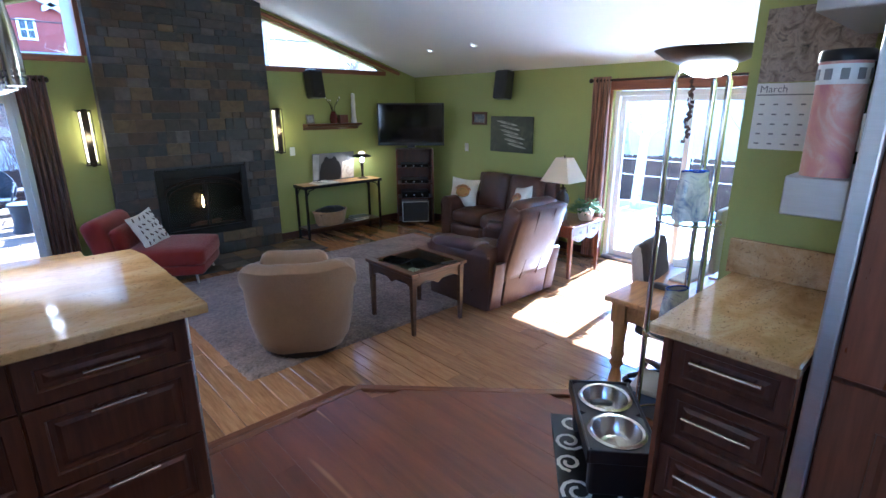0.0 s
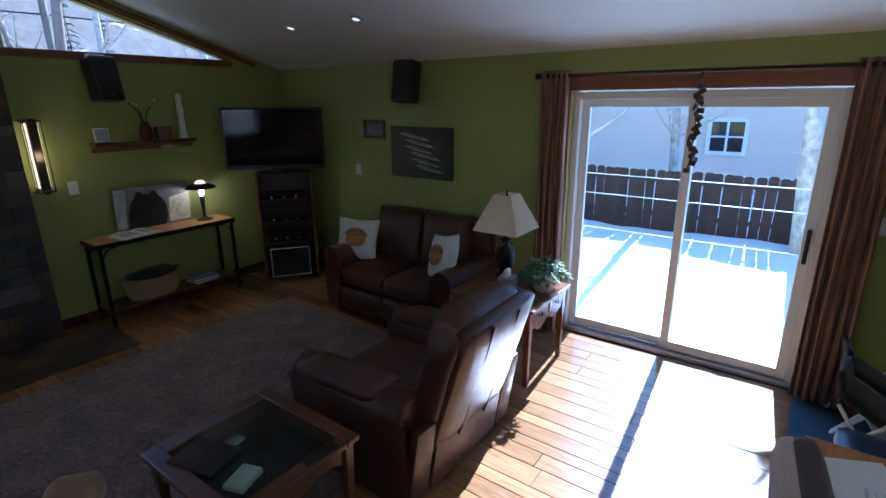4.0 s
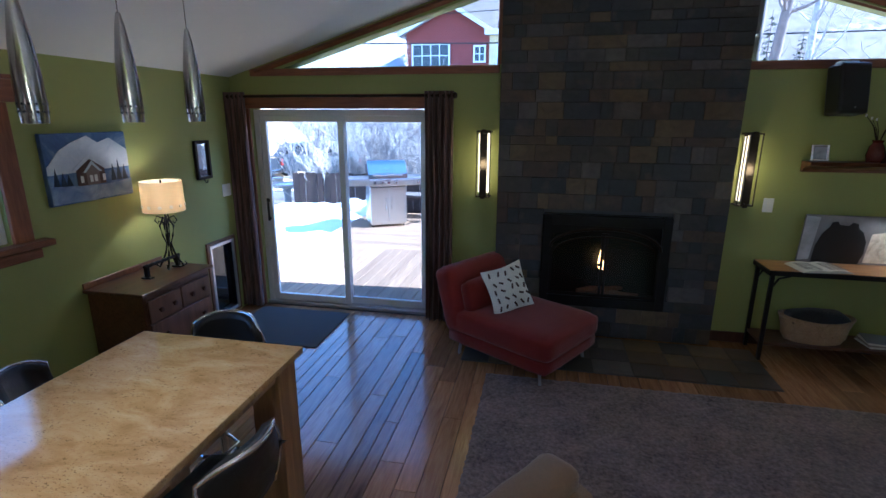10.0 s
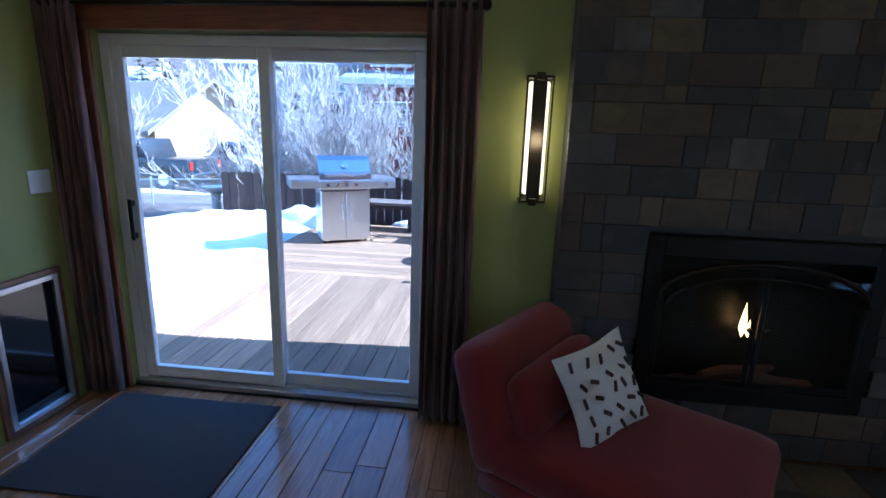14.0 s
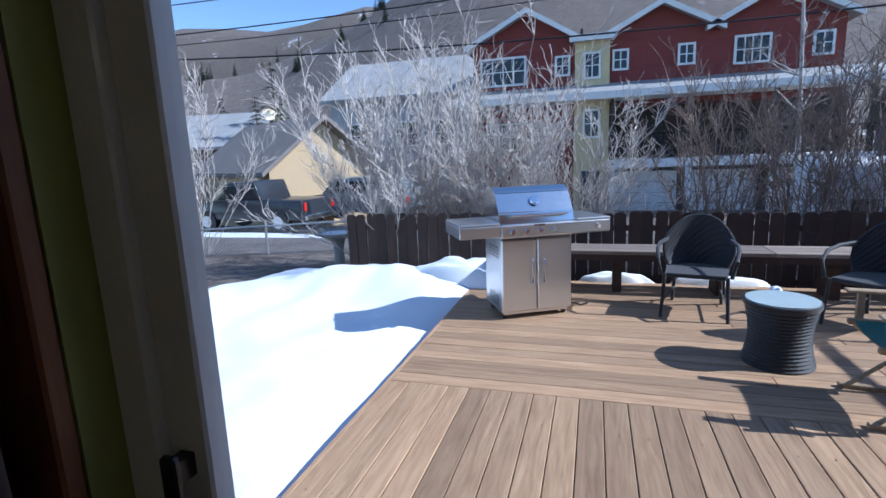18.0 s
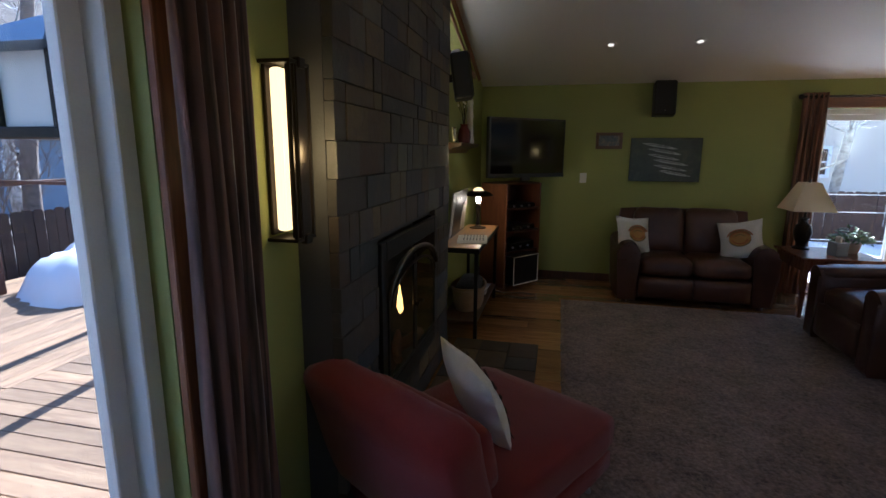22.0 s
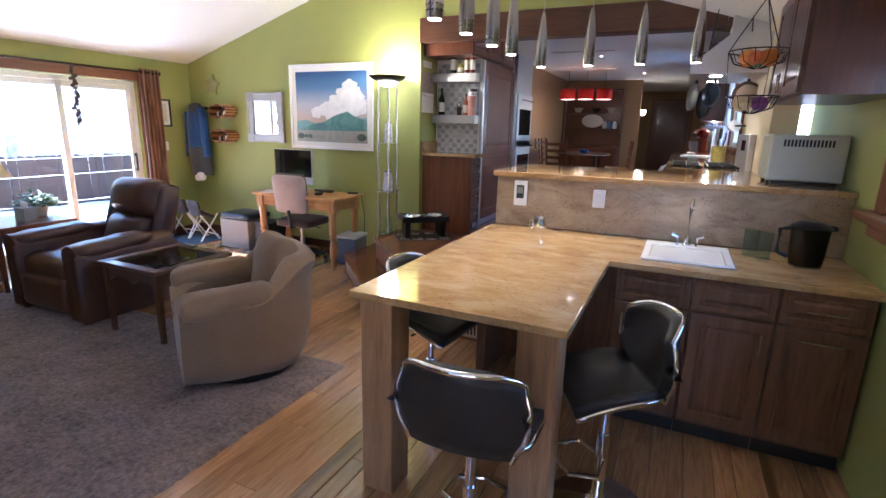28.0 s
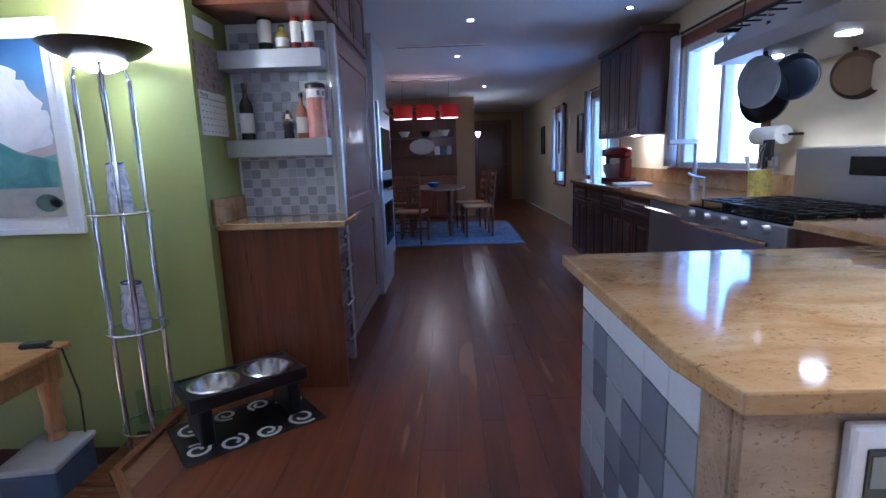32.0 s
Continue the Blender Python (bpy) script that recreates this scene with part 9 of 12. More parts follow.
part("column", box(-0.05, 0.06, 0.04, 0.05, 0.15, 0.24, 0.02, 2), paint("dark_red_enamel_two", (0.14, 0.012, 0.012), 0.15, 0.04), mx)
part("head", moved(cushion(0.13, 0.34, 0.12, 0.45, 5), Matrix.Translation((0, -0.01, 0.29))), paint("dark_red_enamel_three", (0.14, 0.012, 0.012), 0.15, 0.04), mx, "", "all")
part("bowl", moved(lathe([(0, 0), (0.06, 0), (0.10, 0.06), (0.11, 0.14), (0.105, 0.14), (0.05, 0.01), (0, 0.01)], 24), Matrix.Translation((0, -0.08, 0.041))), M_STEEL, mx, "", True)
cm = thing("coffee_maker", pose(KW + 0.25, -2.45, 1.292), "black coffee maker with a pale carafe", "coffee maker")
part("tower", join(box(-0.09, 0.02, 0, 0.09, 0.13, 0.33, 0.01), box(-0.09, -0.13, 0, 0.09, 0.02, 0.03, 0.006), box(-0.09, -0.13, 0.25, 0.09, 0.02, 0.34, 0.015)), M_BLACKPL, cm)
part("carafe", moved(lathe([(0, 0), (0.06, 0), (0.065, 0.08), (0.045, 0.14), (0.04, 0.15)], 20), Matrix.Translation((0, -0.055, 0.032))), M_TGLASS, cm, "", True)
solo("newspaper", box(-0.20, -0.15, 0, 0.20, 0.15, 0.012, 0.004), M_PAPER, "folded newspaper on the counter", "newspaper", pose(KW + 0.36, -1.55, 1.292, 0, 0, 80))
for ya, yb, z, w in ((KWIN[0], KWIN[1], 2.56, 0.20), (DWIN[0], DWIN[1], 2.45, 0.30), (DWIN2[0], DWIN2[1], 2.45, 0.22)):
    r = thing("curtain_rod", pose(KW, (ya + yb) / 2, 0, 0, 0, 90), "dark rod over the kitchen window", "curtain rod")
    part("rod", tube([(-(yb - ya) / 2 - 0.12, -0.06, z), ((yb - ya) / 2 + 0.12, -0.06, z)], 0.010, 8), M_BRONZE, r)
    for s in (-1, 1):
        part("finial", moved(lathe([(0, -0.03), (0.022, -0.01), (0.022, 0.01), (0, 0.03)], 10), Matrix.Translation((s * ((yb - ya) / 2 + 0.13), -0.06, z))), M_BRONZE, r, "", True)
        part("rod_bracket", box(s * ((yb - ya) / 2 + 0.10) - 0.006, -0.06, z - 0.015, s * ((yb - ya) / 2 + 0.10) + 0.006, -0.001, z - 0.005), M_BRONZE, r)
    for k, y in enumerate((ya - 0.02, yb + 0.02)):
        if k == 1 and ya == KWIN[0]:
            continue
        c = thing("window_curtain", pose(KW + 0.06, y, ZK + 0.9 if ya != KWIN[0] else 1.45, 0, 0, 90), "pale blue-white gathered curtain at the window", "curtain", "kitchen window curtains")
        part("fabric", curtain(w, z - (ZK + 0.9 if ya != KWIN[0] else 1.45), 4, 0.035, k + ya), M_SHEER, c, "", "all")
uw = thing("upper_cabinet", Matrix.Identity(4), "dark upper cabinet over the bar end", "cabinet")
part("carcass", box(XW + 0.002, 2.02, 1.76, XW + 0.40, 2.98, 2.35), M_CAB, uw)
for k in range(2):
    d = part("door", moved(panel_door(0.46, 0.56, 0.022, 0.06), Matrix.Translation((XW + 0.422, 2.03 + 0.47 * k, 1.77)) @ Matrix.Rotation(radians(90), 4, "Z")), M_CAB, uw)
    part("pull", tube([(XW + 0.44, 2.03 + (0.43 if k == 0 else 0.50), 1.80), (XW + 0.44, 2.03 + (0.43 if k == 0 else 0.50), 1.90)], 0.005, 8), M_NICKEL, d)


def toaster_oven():
    t = thing("toaster_oven", pose(-1.06, 2.16, 1.292), "pale metal countertop oven on the bar", "toaster oven")
    part("case", box(-0.19, -0.17, 0.02, 0.19, 0.17, 0.29, 0.012, 2), paint("pale_green_enamel", (0.52, 0.56, 0.53), 0.3, 0.03), t)
    for k in range(14):
        part("vent_slot", box(-0.12 + 0.018 * k, 0.169, 0.22, -0.109 + 0.018 * k, 0.1715, 0.26), M_BLACKPL, t)
    part("base_tray", box(-0.16, 0.10, 0.0, 0.16, 0.19, 0.02, 0.004), M_BLACKPL, t)
    for x in (-0.16, 0.16):
        for y in (-0.14, 0.08):
            part("foot", cyl(0.012, 0.012, 0.0, 0.021, 10, (x, y)), M_BLACKPL, t)


toaster_oven()


def fruit_baskets():
    b = thing("hanging_fruit_basket", pose(-0.72, 2.50, 0), "three-tier hanging wire basket with fruit", "fruit basket")
    zs = ((2.02, 0.15), (1.78, 0.13), (1.60, 0.10))[:2]
    top = roof_z(-0.72)
    for z, r in zs:
        part("basket_rim", tube([(r * math.cos(a), r * math.sin(a), z) for a in (2 * math.pi * k / 24 for k in range(24))], 0.004, 6, True), M_BLACKMETAL, b)
        for k in range(14):
            a = 2 * math.pi * k / 14
            part("basket_wire", tube([(r * math.cos(a), r * math.sin(a), z), (r * 0.8 * math.cos(a), r * 0.8 * math.sin(a), z - 0.06), (0.02 * math.cos(a), 0.02 * math.sin(a), z - 0.09)], 0.0025, 5), M_BLACKMETAL, b)
    for k in range(3):
        a = 2 * math.pi * k / 3
        part("chain", tube([(zs[1][1] * math.cos(a), zs[1][1] * math.sin(a), zs[1][0]), (zs[0][1] * math.cos(a), zs[0][1] * math.sin(a), zs[0][0]), (0, 0, 2.30), (0, 0, top)], 0.003, 5), M_BLACKMETAL, b)
    for k, (x, y, z, r, c) in enumerate(((-0.05, 0.03, 1.985, 0.05, (0.55, 0.20, 0.03)), (0.05, 0.02, 1.985, 0.05, (0.60, 0.24, 0.04)), (0.0, -0.06, 1.985, 0.045, (0.12, 0.30, 0.22)), (0.02, 0.08, 1.98, 0.04, (0.5, 0.14, 0.06)),
                                         (-0.04, 0.0, 1.745, 0.045, (0.18, 0.06, 0.24)), (0.05, 0.03, 1.745, 0.05, (0.42, 0.32, 0.18)))):
        f = lathe([(0, -r), (r * 0.7, -r * 0.7), (r, 0), (r * 0.75, r * 0.68), (r * 0.1, r * 0.93), (0, r * 0.9)], 14)
        solo("fruit", f, paint("fruit_skin_%d" % k, c, 0.4, 0.15, 20), ("orange in the hanging basket", "orange in the hanging basket", "green fruit in the hanging basket", "red fruit in the hanging basket", "purple onion in the hanging basket", "tan onion in the hanging basket")[k], "fruit", pose(-0.72 + x, 2.50 + y, z), True)


fruit_baskets()

# ---- dining end ----
solo("dining_rug", box(0.10, -6.2, ZK + 0.001, 2.20, -3.75, ZK + 0.011, 0.004), blotchy("blue_patterned_rug", [(0.10, 0.16, 0.30), (0.22, 0.30, 0.44), (0.40, 0.45, 0.52)], 9, 0.95), "blue and pale patterned dining rug", "rug")
dt = thing("dining_table", pose(1.45, -4.85, ZK + 0.0115), "dark wooden dining table on a trestle base", "table")
part("tabletop", slab([(0.55 * math.cos(a), 0.75 * math.sin(a)) for a in (2 * math.pi * k / 28 for k in range(28))], 0.72, 0.755, 0.006), M_WALNUT, dt)
for y in (-0.32, 0.32):
    for x in (-0.30, 0.30):
        part("leg", moved(turned_leg(0.87, 0.045), Matrix.Translation((x, y, 0))), M_WALNUT, dt, "", True)
bw = thing("blue_bowl", pose(1.40, -4.70, ZK + 0.767), "small blue glass bowl on the dining table", "bowl")
part("shell", lathe([(0, 0), (0.05, 0), (0.12, 0.07), (0.115, 0.072), (0.05, 0.008), (0, 0.008)], 24), paint("blue_glaze", (0.02, 0.08, 0.30), 0.15), bw, "", True)


def ladder_chair(m):
    c = thing("ladder_back_chair", m, "wooden ladder-back dining chair", "chair", "chairs round the dining table")
    for x in (-0.19, 0.19):
        part("back_post", tube([(x, -0.2, 0), (x, -0.2, 0.45), (x * 1.04, -0.26, 1.02)], 0.016, 8), M_MAHOG, c)
        part("front_leg", tube([(x * 1.1, 0.2, 0), (x * 1.1, 0.2, 0.45)], 0.017, 8), M_MAHOG, c)
    for k in range(4):
        part("slat", moved(cushion(0.37, 0.016, 0.06, 0.4, 3), Matrix.Translation((0, -0.21 - 0.013 * k, 0.56 + 0.125 * k))), M_MAHOG, c)
    part("seat", box(-0.22, -0.21, 0.44, 0.22, 0.22, 0.47, 0.01, 2), M_PINE, c)
    for z in (0.18, 0.30):
        part("stretcher", tube([(-0.20, 0.2, z), (0.20, 0.2, z)], 0.010, 6), M_MAHOG, c)
        part("stretcher", tube([(-0.19, -0.2, z), (0.19, -0.2, z)], 0.010, 6), M_MAHOG, c)
    return c


lc = ladder_chair(pose(0.72, -4.55, ZK + 0.0115, 0, 0, -85))
for x, y, a in ((2.10, -4.6, 95), (1.72, -4.02, 170), (0.80, -5.25, -80), (2.12, -5.2, 90)):
    copy_thing(lc, pose(x, y, ZK + 0.0115, 0, 0, a))


def hutch():
    h = thing("dining_hutch", pose(1.85, -7.35, ZK), "dark wooden hutch with two display shelves", "hutch")
    part("base", box(-0.85, 0.0, 0.02, 0.54, 0.45, 0.85, 0.005), M_CABRED, h)
    part("back", box(-0.85, 0.0, 0.851, 0.54, 0.03, 2.2), M_CABRED, h)
    for x in (-0.85, 0.51):
        part("side", box(x, 0.031, 0.851, x + 0.03, 0.30, 2.2), M_CABRED, h)
    for z in (1.25, 1.62, 2.17):
        part("shelf", box(-0.819, 0.031, z, 0.509, 0.28, z + 0.03, 0.003), M_WALNUT, h)
    for k in range(3):
        part("door", moved(panel_door(0.44, 0.75, 0.02, 0.05), Matrix.Translation((0.52 - 0.455 * k, 0.4705, 0.06)) @ Matrix.Rotation(math.pi, 4, "Z")), M_CABRED, h)


hutch()
for k, (x, z, r) in enumerate(((1.25, 2.032, 0.13), (1.62, 2.032, 0.11), (2.05, 2.032, 0.12))):
    solo("serving_bowl", lathe([(0, 0), (r * 0.5, 0), (r, r * 0.9), (r * 0.96, r * 0.9), (r * 0.45, 0.01), (0, 0.01)], 20), (M_POT, M_BRONZE, M_POT)[k], "ceramic serving bowl on the hutch shelf", "bowl", pose(x, -7.2, z - 0.0), True, "bowls on the hutch")
solo("oval_platter", moved(lathe([(0, 0), (0.20, 0.0), (0.26, 0.02), (0.20, 0.012), (0, 0.012)], 28), Matrix.Rotation(radians(80), 4, "X") @ Matrix.Diagonal((1, 0.62, 1, 1))), M_PAPER, "white oval platter leaning on the hutch", "platter", pose(1.70, -7.26, 1.83), True)
for k in range(3):
    solo("cream_jug", lathe([(0, 0), (0.05, 0), (0.06, 0.08), (0.045, 0.15), (0.05, 0.17), (0.04, 0.16), (0, 0.02)], 16), (M_PAPER, paint("blue_jug", (0.12, 0.17, 0.28), 0.3), M_PAPER)[k], "small jug on the hutch shelf", "jug", pose(1.15 + 0.12 * k, -7.2, 1.661), True, "jugs on the hutch")


def red_pendant(m):
    p = thing("red_drum_pendant", m, "red drum pendant lamp over the dining table, lit", "pendant lamp", "red pendants")
    part("shade", lathe([(0.15, 0), (0.15, 0.20), (0.146, 0.20), (0.146, 0)], 28, True), shade_cloth("red_shade", (0.55, 0.06, 0.04), 0.4), p, "red fabric shade", True)
    part("diffuser", cyl(0.142, 0.142, 0.004, 0.010, 24), glow("warm_diffuser", (1.0, 0.72, 0.5), 0.6), p)
    part("cord", tube([(0, 0, 0.19), (0, 0, KC - 2.20 - 0.03)], 0.003, 5), M_BLACKPL, p)
    return p


rp = red_pendant(pose(1.12, -4.8, 2.20))
copy_thing(rp, pose(1.48, -4.8, 2.20))
copy_thing(rp, pose(1.84, -4.8, 2.20))
solo("pendant_bar", box(0.95, -4.84, KC - 0.03, 2.0, -4.76, KC - 0.001, 0.003), M_NICKEL, "ceiling bar carrying the red pendants", "rail")
bulb("dining_light", (1.48, -4.8, 2.12), 0.6, 0.12, (1.0, 0.74, 0.5))
hd = thing("door_3", pose(0.0, -11.09, ZK, 0, 0, 180), "dark panelled wooden door at the hall's end", "door", "", "structure")
part("leaf", moved(panel_door(0.95, 2.10, 0.04, 0.11), Matrix.Translation((-0.475, -0.045, 0.0))), M_CABRED, hd)
part("casing", join(box(-0.58, -0.03, 0, -0.476, -0.001, 2.2), box(0.476, -0.03, 0, 0.58, -0.001, 2.2), box(-0.476, -0.03, 2.101, 0.476, -0.001, 2.2)), M_CEDAR_Z, hd)
part("door_handle", tube([(0.41, -0.05, 1.0), (0.41, -0.10, 1.0), (0.33, -0.10, 1.0)], 0.010, 8), M_NICKEL, hd)
ws = thing("hall_sconce", pose(0.615, -7.42, 2.05, 0, 0, -90), "small lit wall sconce at the hall corner", "wall lamp")
part("cup", moved(lathe([(0.02, -0.06), (0.06, 0.05), (0.055, 0.05), (0.015, -0.055)], 16, True), Matrix.Translation((0, -0.07, 0))), M_LAMPDISC, ws, "lit glass cup", True)
part("arm", tube([(0, -0.001, -0.04), (0, -0.05, -0.055)], 0.01, 6), M_BRONZE, ws)
bulb("hall_light", (0.45, -7.42, 2.15), 0.3, 0.05)
for y in (-5.4, -6.8, -8.6):
    framed("hall_picture", pose(KW, y + 0.55, 1.9, 0, 0, 90), 0.36, 0.60, 0.04, 0.025, M_BLACKPL, blotchy("hall_print", [(0.05, 0.05, 0.06), (0.2, 0.18, 0.15)], 7), "dark framed picture on the kitchen wall")
for x, y in ((0.9, -1.6), (-0.45, -1.4), (1.0, -3.2), (-0.2, 0.3), (0.5, -5.9)):
    d = thing("ceiling_downlight", pose(x, y, KC - 0.001), "lit recessed downlight in the kitchen ceiling", "downlight", "recessed kitchen lights")
    part("ring", lathe([(0.022, -0.001), (0.045, -0.005), (0.047, 0.0), (0.022, 0.0)], 20, True), M_NICKEL, d)
    part("lens", cyl(0.022, 0.022, -0.004, -0.0005, 18), M_LAMPDISC, d, "lit lens")
    spot_lamp("downlight", (x, y, KC - 0.01), 0.4, 0.04, 110, (1.0, 0.84, 0.64))
wk = thing("ceiling_vent", pose(1.2, -2.6, KC - 0.001), "long white ceiling vent slot", "vent")
part("frame", box(-0.5, -0.05, -0.006, 0.5, 0.05, 0.0, 0.002), M_VINYL, wk)
part("slot", box(-0.48, -0.02, -0.008, 0.48, 0.02, -0.006), M_CABRED, wk)

# ---- outdoors: ground, snow, hills ----
def fade(a, b, t):
    k = max(0.0, min(1.0, (t - a) / (b - a)))
    return k * k * (3 - 2 * k)


def ground_z(x, y):
    z = -0.32 - 0.9 * fade(13.5, 27, y)
    if y > 42:
        u = max(-1.6, min(1.6, x / y))
        top = 0.212 + 0.22 * fade(-0.75, -0.05, u) - 0.10 * fade(0.35, 1.1, u)
        near = top * 205 * fade(0, 1, (y - 42) / 190) ** 0.8 * (1 - 0.5 * fade(215, 330, y))
        far = 121 * fade(250, 405, y) * (1 - 0.25 * fade(-0.5, -0.1, u)) * (1 + 0.05 * math.sin(x * 0.03))
        z += max(near, far) + 2.5 * noise.noise(Vector((x * 0.03, y * 0.03, 0))) * fade(60, 120, y)
    return z


def hill_material():
    n = Nodes("brown_hillside")
    v = n.coords()
    a = n.noise(v, 0.06, 6, 0.6)
    b = n.noise(v, 0.9, 5, 0.65)
    c = n.noise(v, 6.0, 3)
    base = n.ramp(n.mix(0.5, b, c), (0.36, (0.045, 0.036, 0.030)), (0.5, (0.13, 0.105, 0.09)), (0.64, (0.20, 0.165, 0.14)))
    snow = n.ramp(n.mix(0.35, a, b), (0.60, (0, 0, 0)), (0.64, (0.9, 0.9, 0.9)))
    n.set(Base_Color=n.mix(snow, base, (0.75, 0.77, 0.82)), Roughness=0.95)
    n.bump(n.mix(0.5, b, c), 0.5, 0.4)
    return n.mat


def strip(lo, hi, fine_lo, fine_hi, step, growth=1.18):
    out = [fine_lo]
    while out[-1] < fine_hi:
        out.append(out[-1] + step)
    s = step
    while out[-1] < hi:
        s *= growth
        out.append(out[-1] + s)
    s = step
    while out[0] > lo:
        s *= growth
        out.insert(0, out[0] - s)
    return out


def grid_sheet(xs, ys, f):
    verts = [(x, y, f(x, y)) for y in ys for x in xs]
    n = len(xs)
    faces = [(j * n + i, j * n + i + 1, (j + 1) * n + i + 1, (j + 1) * n + i) for j in range(len(ys) - 1) for i in range(n - 1)]
    bm = bmesh.new()
    vs = [bm.verts.new(v) for v in verts]
    for q in faces:
        bm.faces.new([vs[k] for k in q])
    return bm


def ground():
    bm = grid_sheet(strip(-650, 500, -24, 24, 1.6, 1.16), strip(-80, 560, -14, 60, 1.6, 1.09), ground_z)
    solo("ground", bm, hill_material(), "brown sage ground rising to a hillside with snow patches", "ground", None, "all", "", "structure")


ground()


def west_snow(x, y):
    lump = 0.12 * noise.noise(Vector((x * 0.9, y * 0.9, 3))) + 0.03 * noise.noise(Vector((x * 6.5, y * 6.5, 8))) + 0.07 * noise.noise(Vector((x * 2.6, y * 2.6, 1)))
    bank = 0.22 * math.exp(-((y - 12.35) / 0.5) ** 2) * fade(-5.2, -3.5, x)
    edge = fade(-6.4, -4.9, x + 0.35 * noise.noise(Vector((y * 0.8, 5, 0)))) * (1 - fade(12.75, 13.5, y + 0.3 * noise.noise(Vector((x, 7, 0)))))
    return -0.50 + (0.40 + lump * 0.7 + bank) * edge - 0.05 * fade(-2.0, -1.86, x)


solo("snow_field", grid_sheet([-8 + 0.12 * i for i in range(52)], [5.0 + 0.13 * j for j in range(70)], west_snow), M_SNOW, "trodden white snow lying beside the deck", "snow", None, "all", "", "structure")


def east_snow(x, y):
    return -0.17 + 0.07 * noise.noise(Vector((x * 0.7, y * 0.7, 9))) + 0.03 * noise.noise(Vector((x * 2.5, y * 2.5, 2))) - 0.3 * fade(15, 18, x) - 0.3 * fade(-5, -9, y)


solo("snow_yard", grid_sheet([6.24 + 0.2 * i for i in range(60)], [-10 + 0.2 * j for j in range(86)], east_snow), M_SNOW, "sunlit snow covering the fenced side yard", "snow", None, "all", "", "structure")
solo("snow_slope", grid_sheet([-9 + 0.25 * i for i in range(31)], [-6 + 0.3 * j for j in range(37)],
                              lambda x, y: -0.42 + 0.16 * (-1.5 - x) * 0.6 + 0.08 * noise.noise(Vector((x, y, 4)))), M_SNOW, "snowy slope with brush outside the windows", "snow", None, "all", "", "structure")


def snow_pile(name, cx, cy, rx, ry, h, seed, label, z0=-0.03):
    def f(u, v):
        r = math.sqrt(u * u + v * v) + 0.22 * noise.noise(Vector((u * 1.6 + seed, v * 1.6, 0)))
        return max(0.0, 1 - r ** 2.6) ** 0.6
    n = 30
    bm = bmesh.new()
    vs = {}
    for i in range(n + 1):
        for j in range(n + 1):
            u, v = 2.6 * i / n - 1.3, 2.6 * j / n - 1.3
            k = f(u, v)
            z = h * k * (0.85 + 0.35 * noise.noise(Vector((u * 2 + seed, v * 2, 1))) + 0.12 * noise.noise(Vector((u * 6, v * 6, seed))))
            vs[i, j] = bm.verts.new((cx + u * rx, cy + v * ry, z0 + z + (0.004 if k else -0.015)))
    for i in range(n):
        for j in range(n):
            q = [vs[i, j], vs[i + 1, j], vs[i + 1, j + 1], vs[i, j + 1]]
            if max(p.co.z for p in q) > z0 - 0.005:
                bm.faces.new(q)
    return solo(name, bm, M_SNOW, label, "snow", None, "all")


snow_pile("snow_pile", 4.75, 11.2, 1.05, 1.0, 0.62, 1, "heaped old snow lying on the sunny deck")
snow_pile("snow_patch", -0.25, 12.62, 0.4, 0.10, 0.11, 4, "thin strip of old snow under the bench")
snow_pile("snow_patch", 0.85, 12.62, 0.5, 0.10, 0.10, 7, "thin strip of old snow under the bench")
snow_pile("snow_patch", -2.0, 12.35, 0.75, 0.3, 0.32, 12, "lumpy snow bank at the edge of the deck")
snow_pile("snow_road", -11.5, 18.6, 5.5, 1.5, 0.10, 3, "packed snow on the lane behind the fence", -0.72)


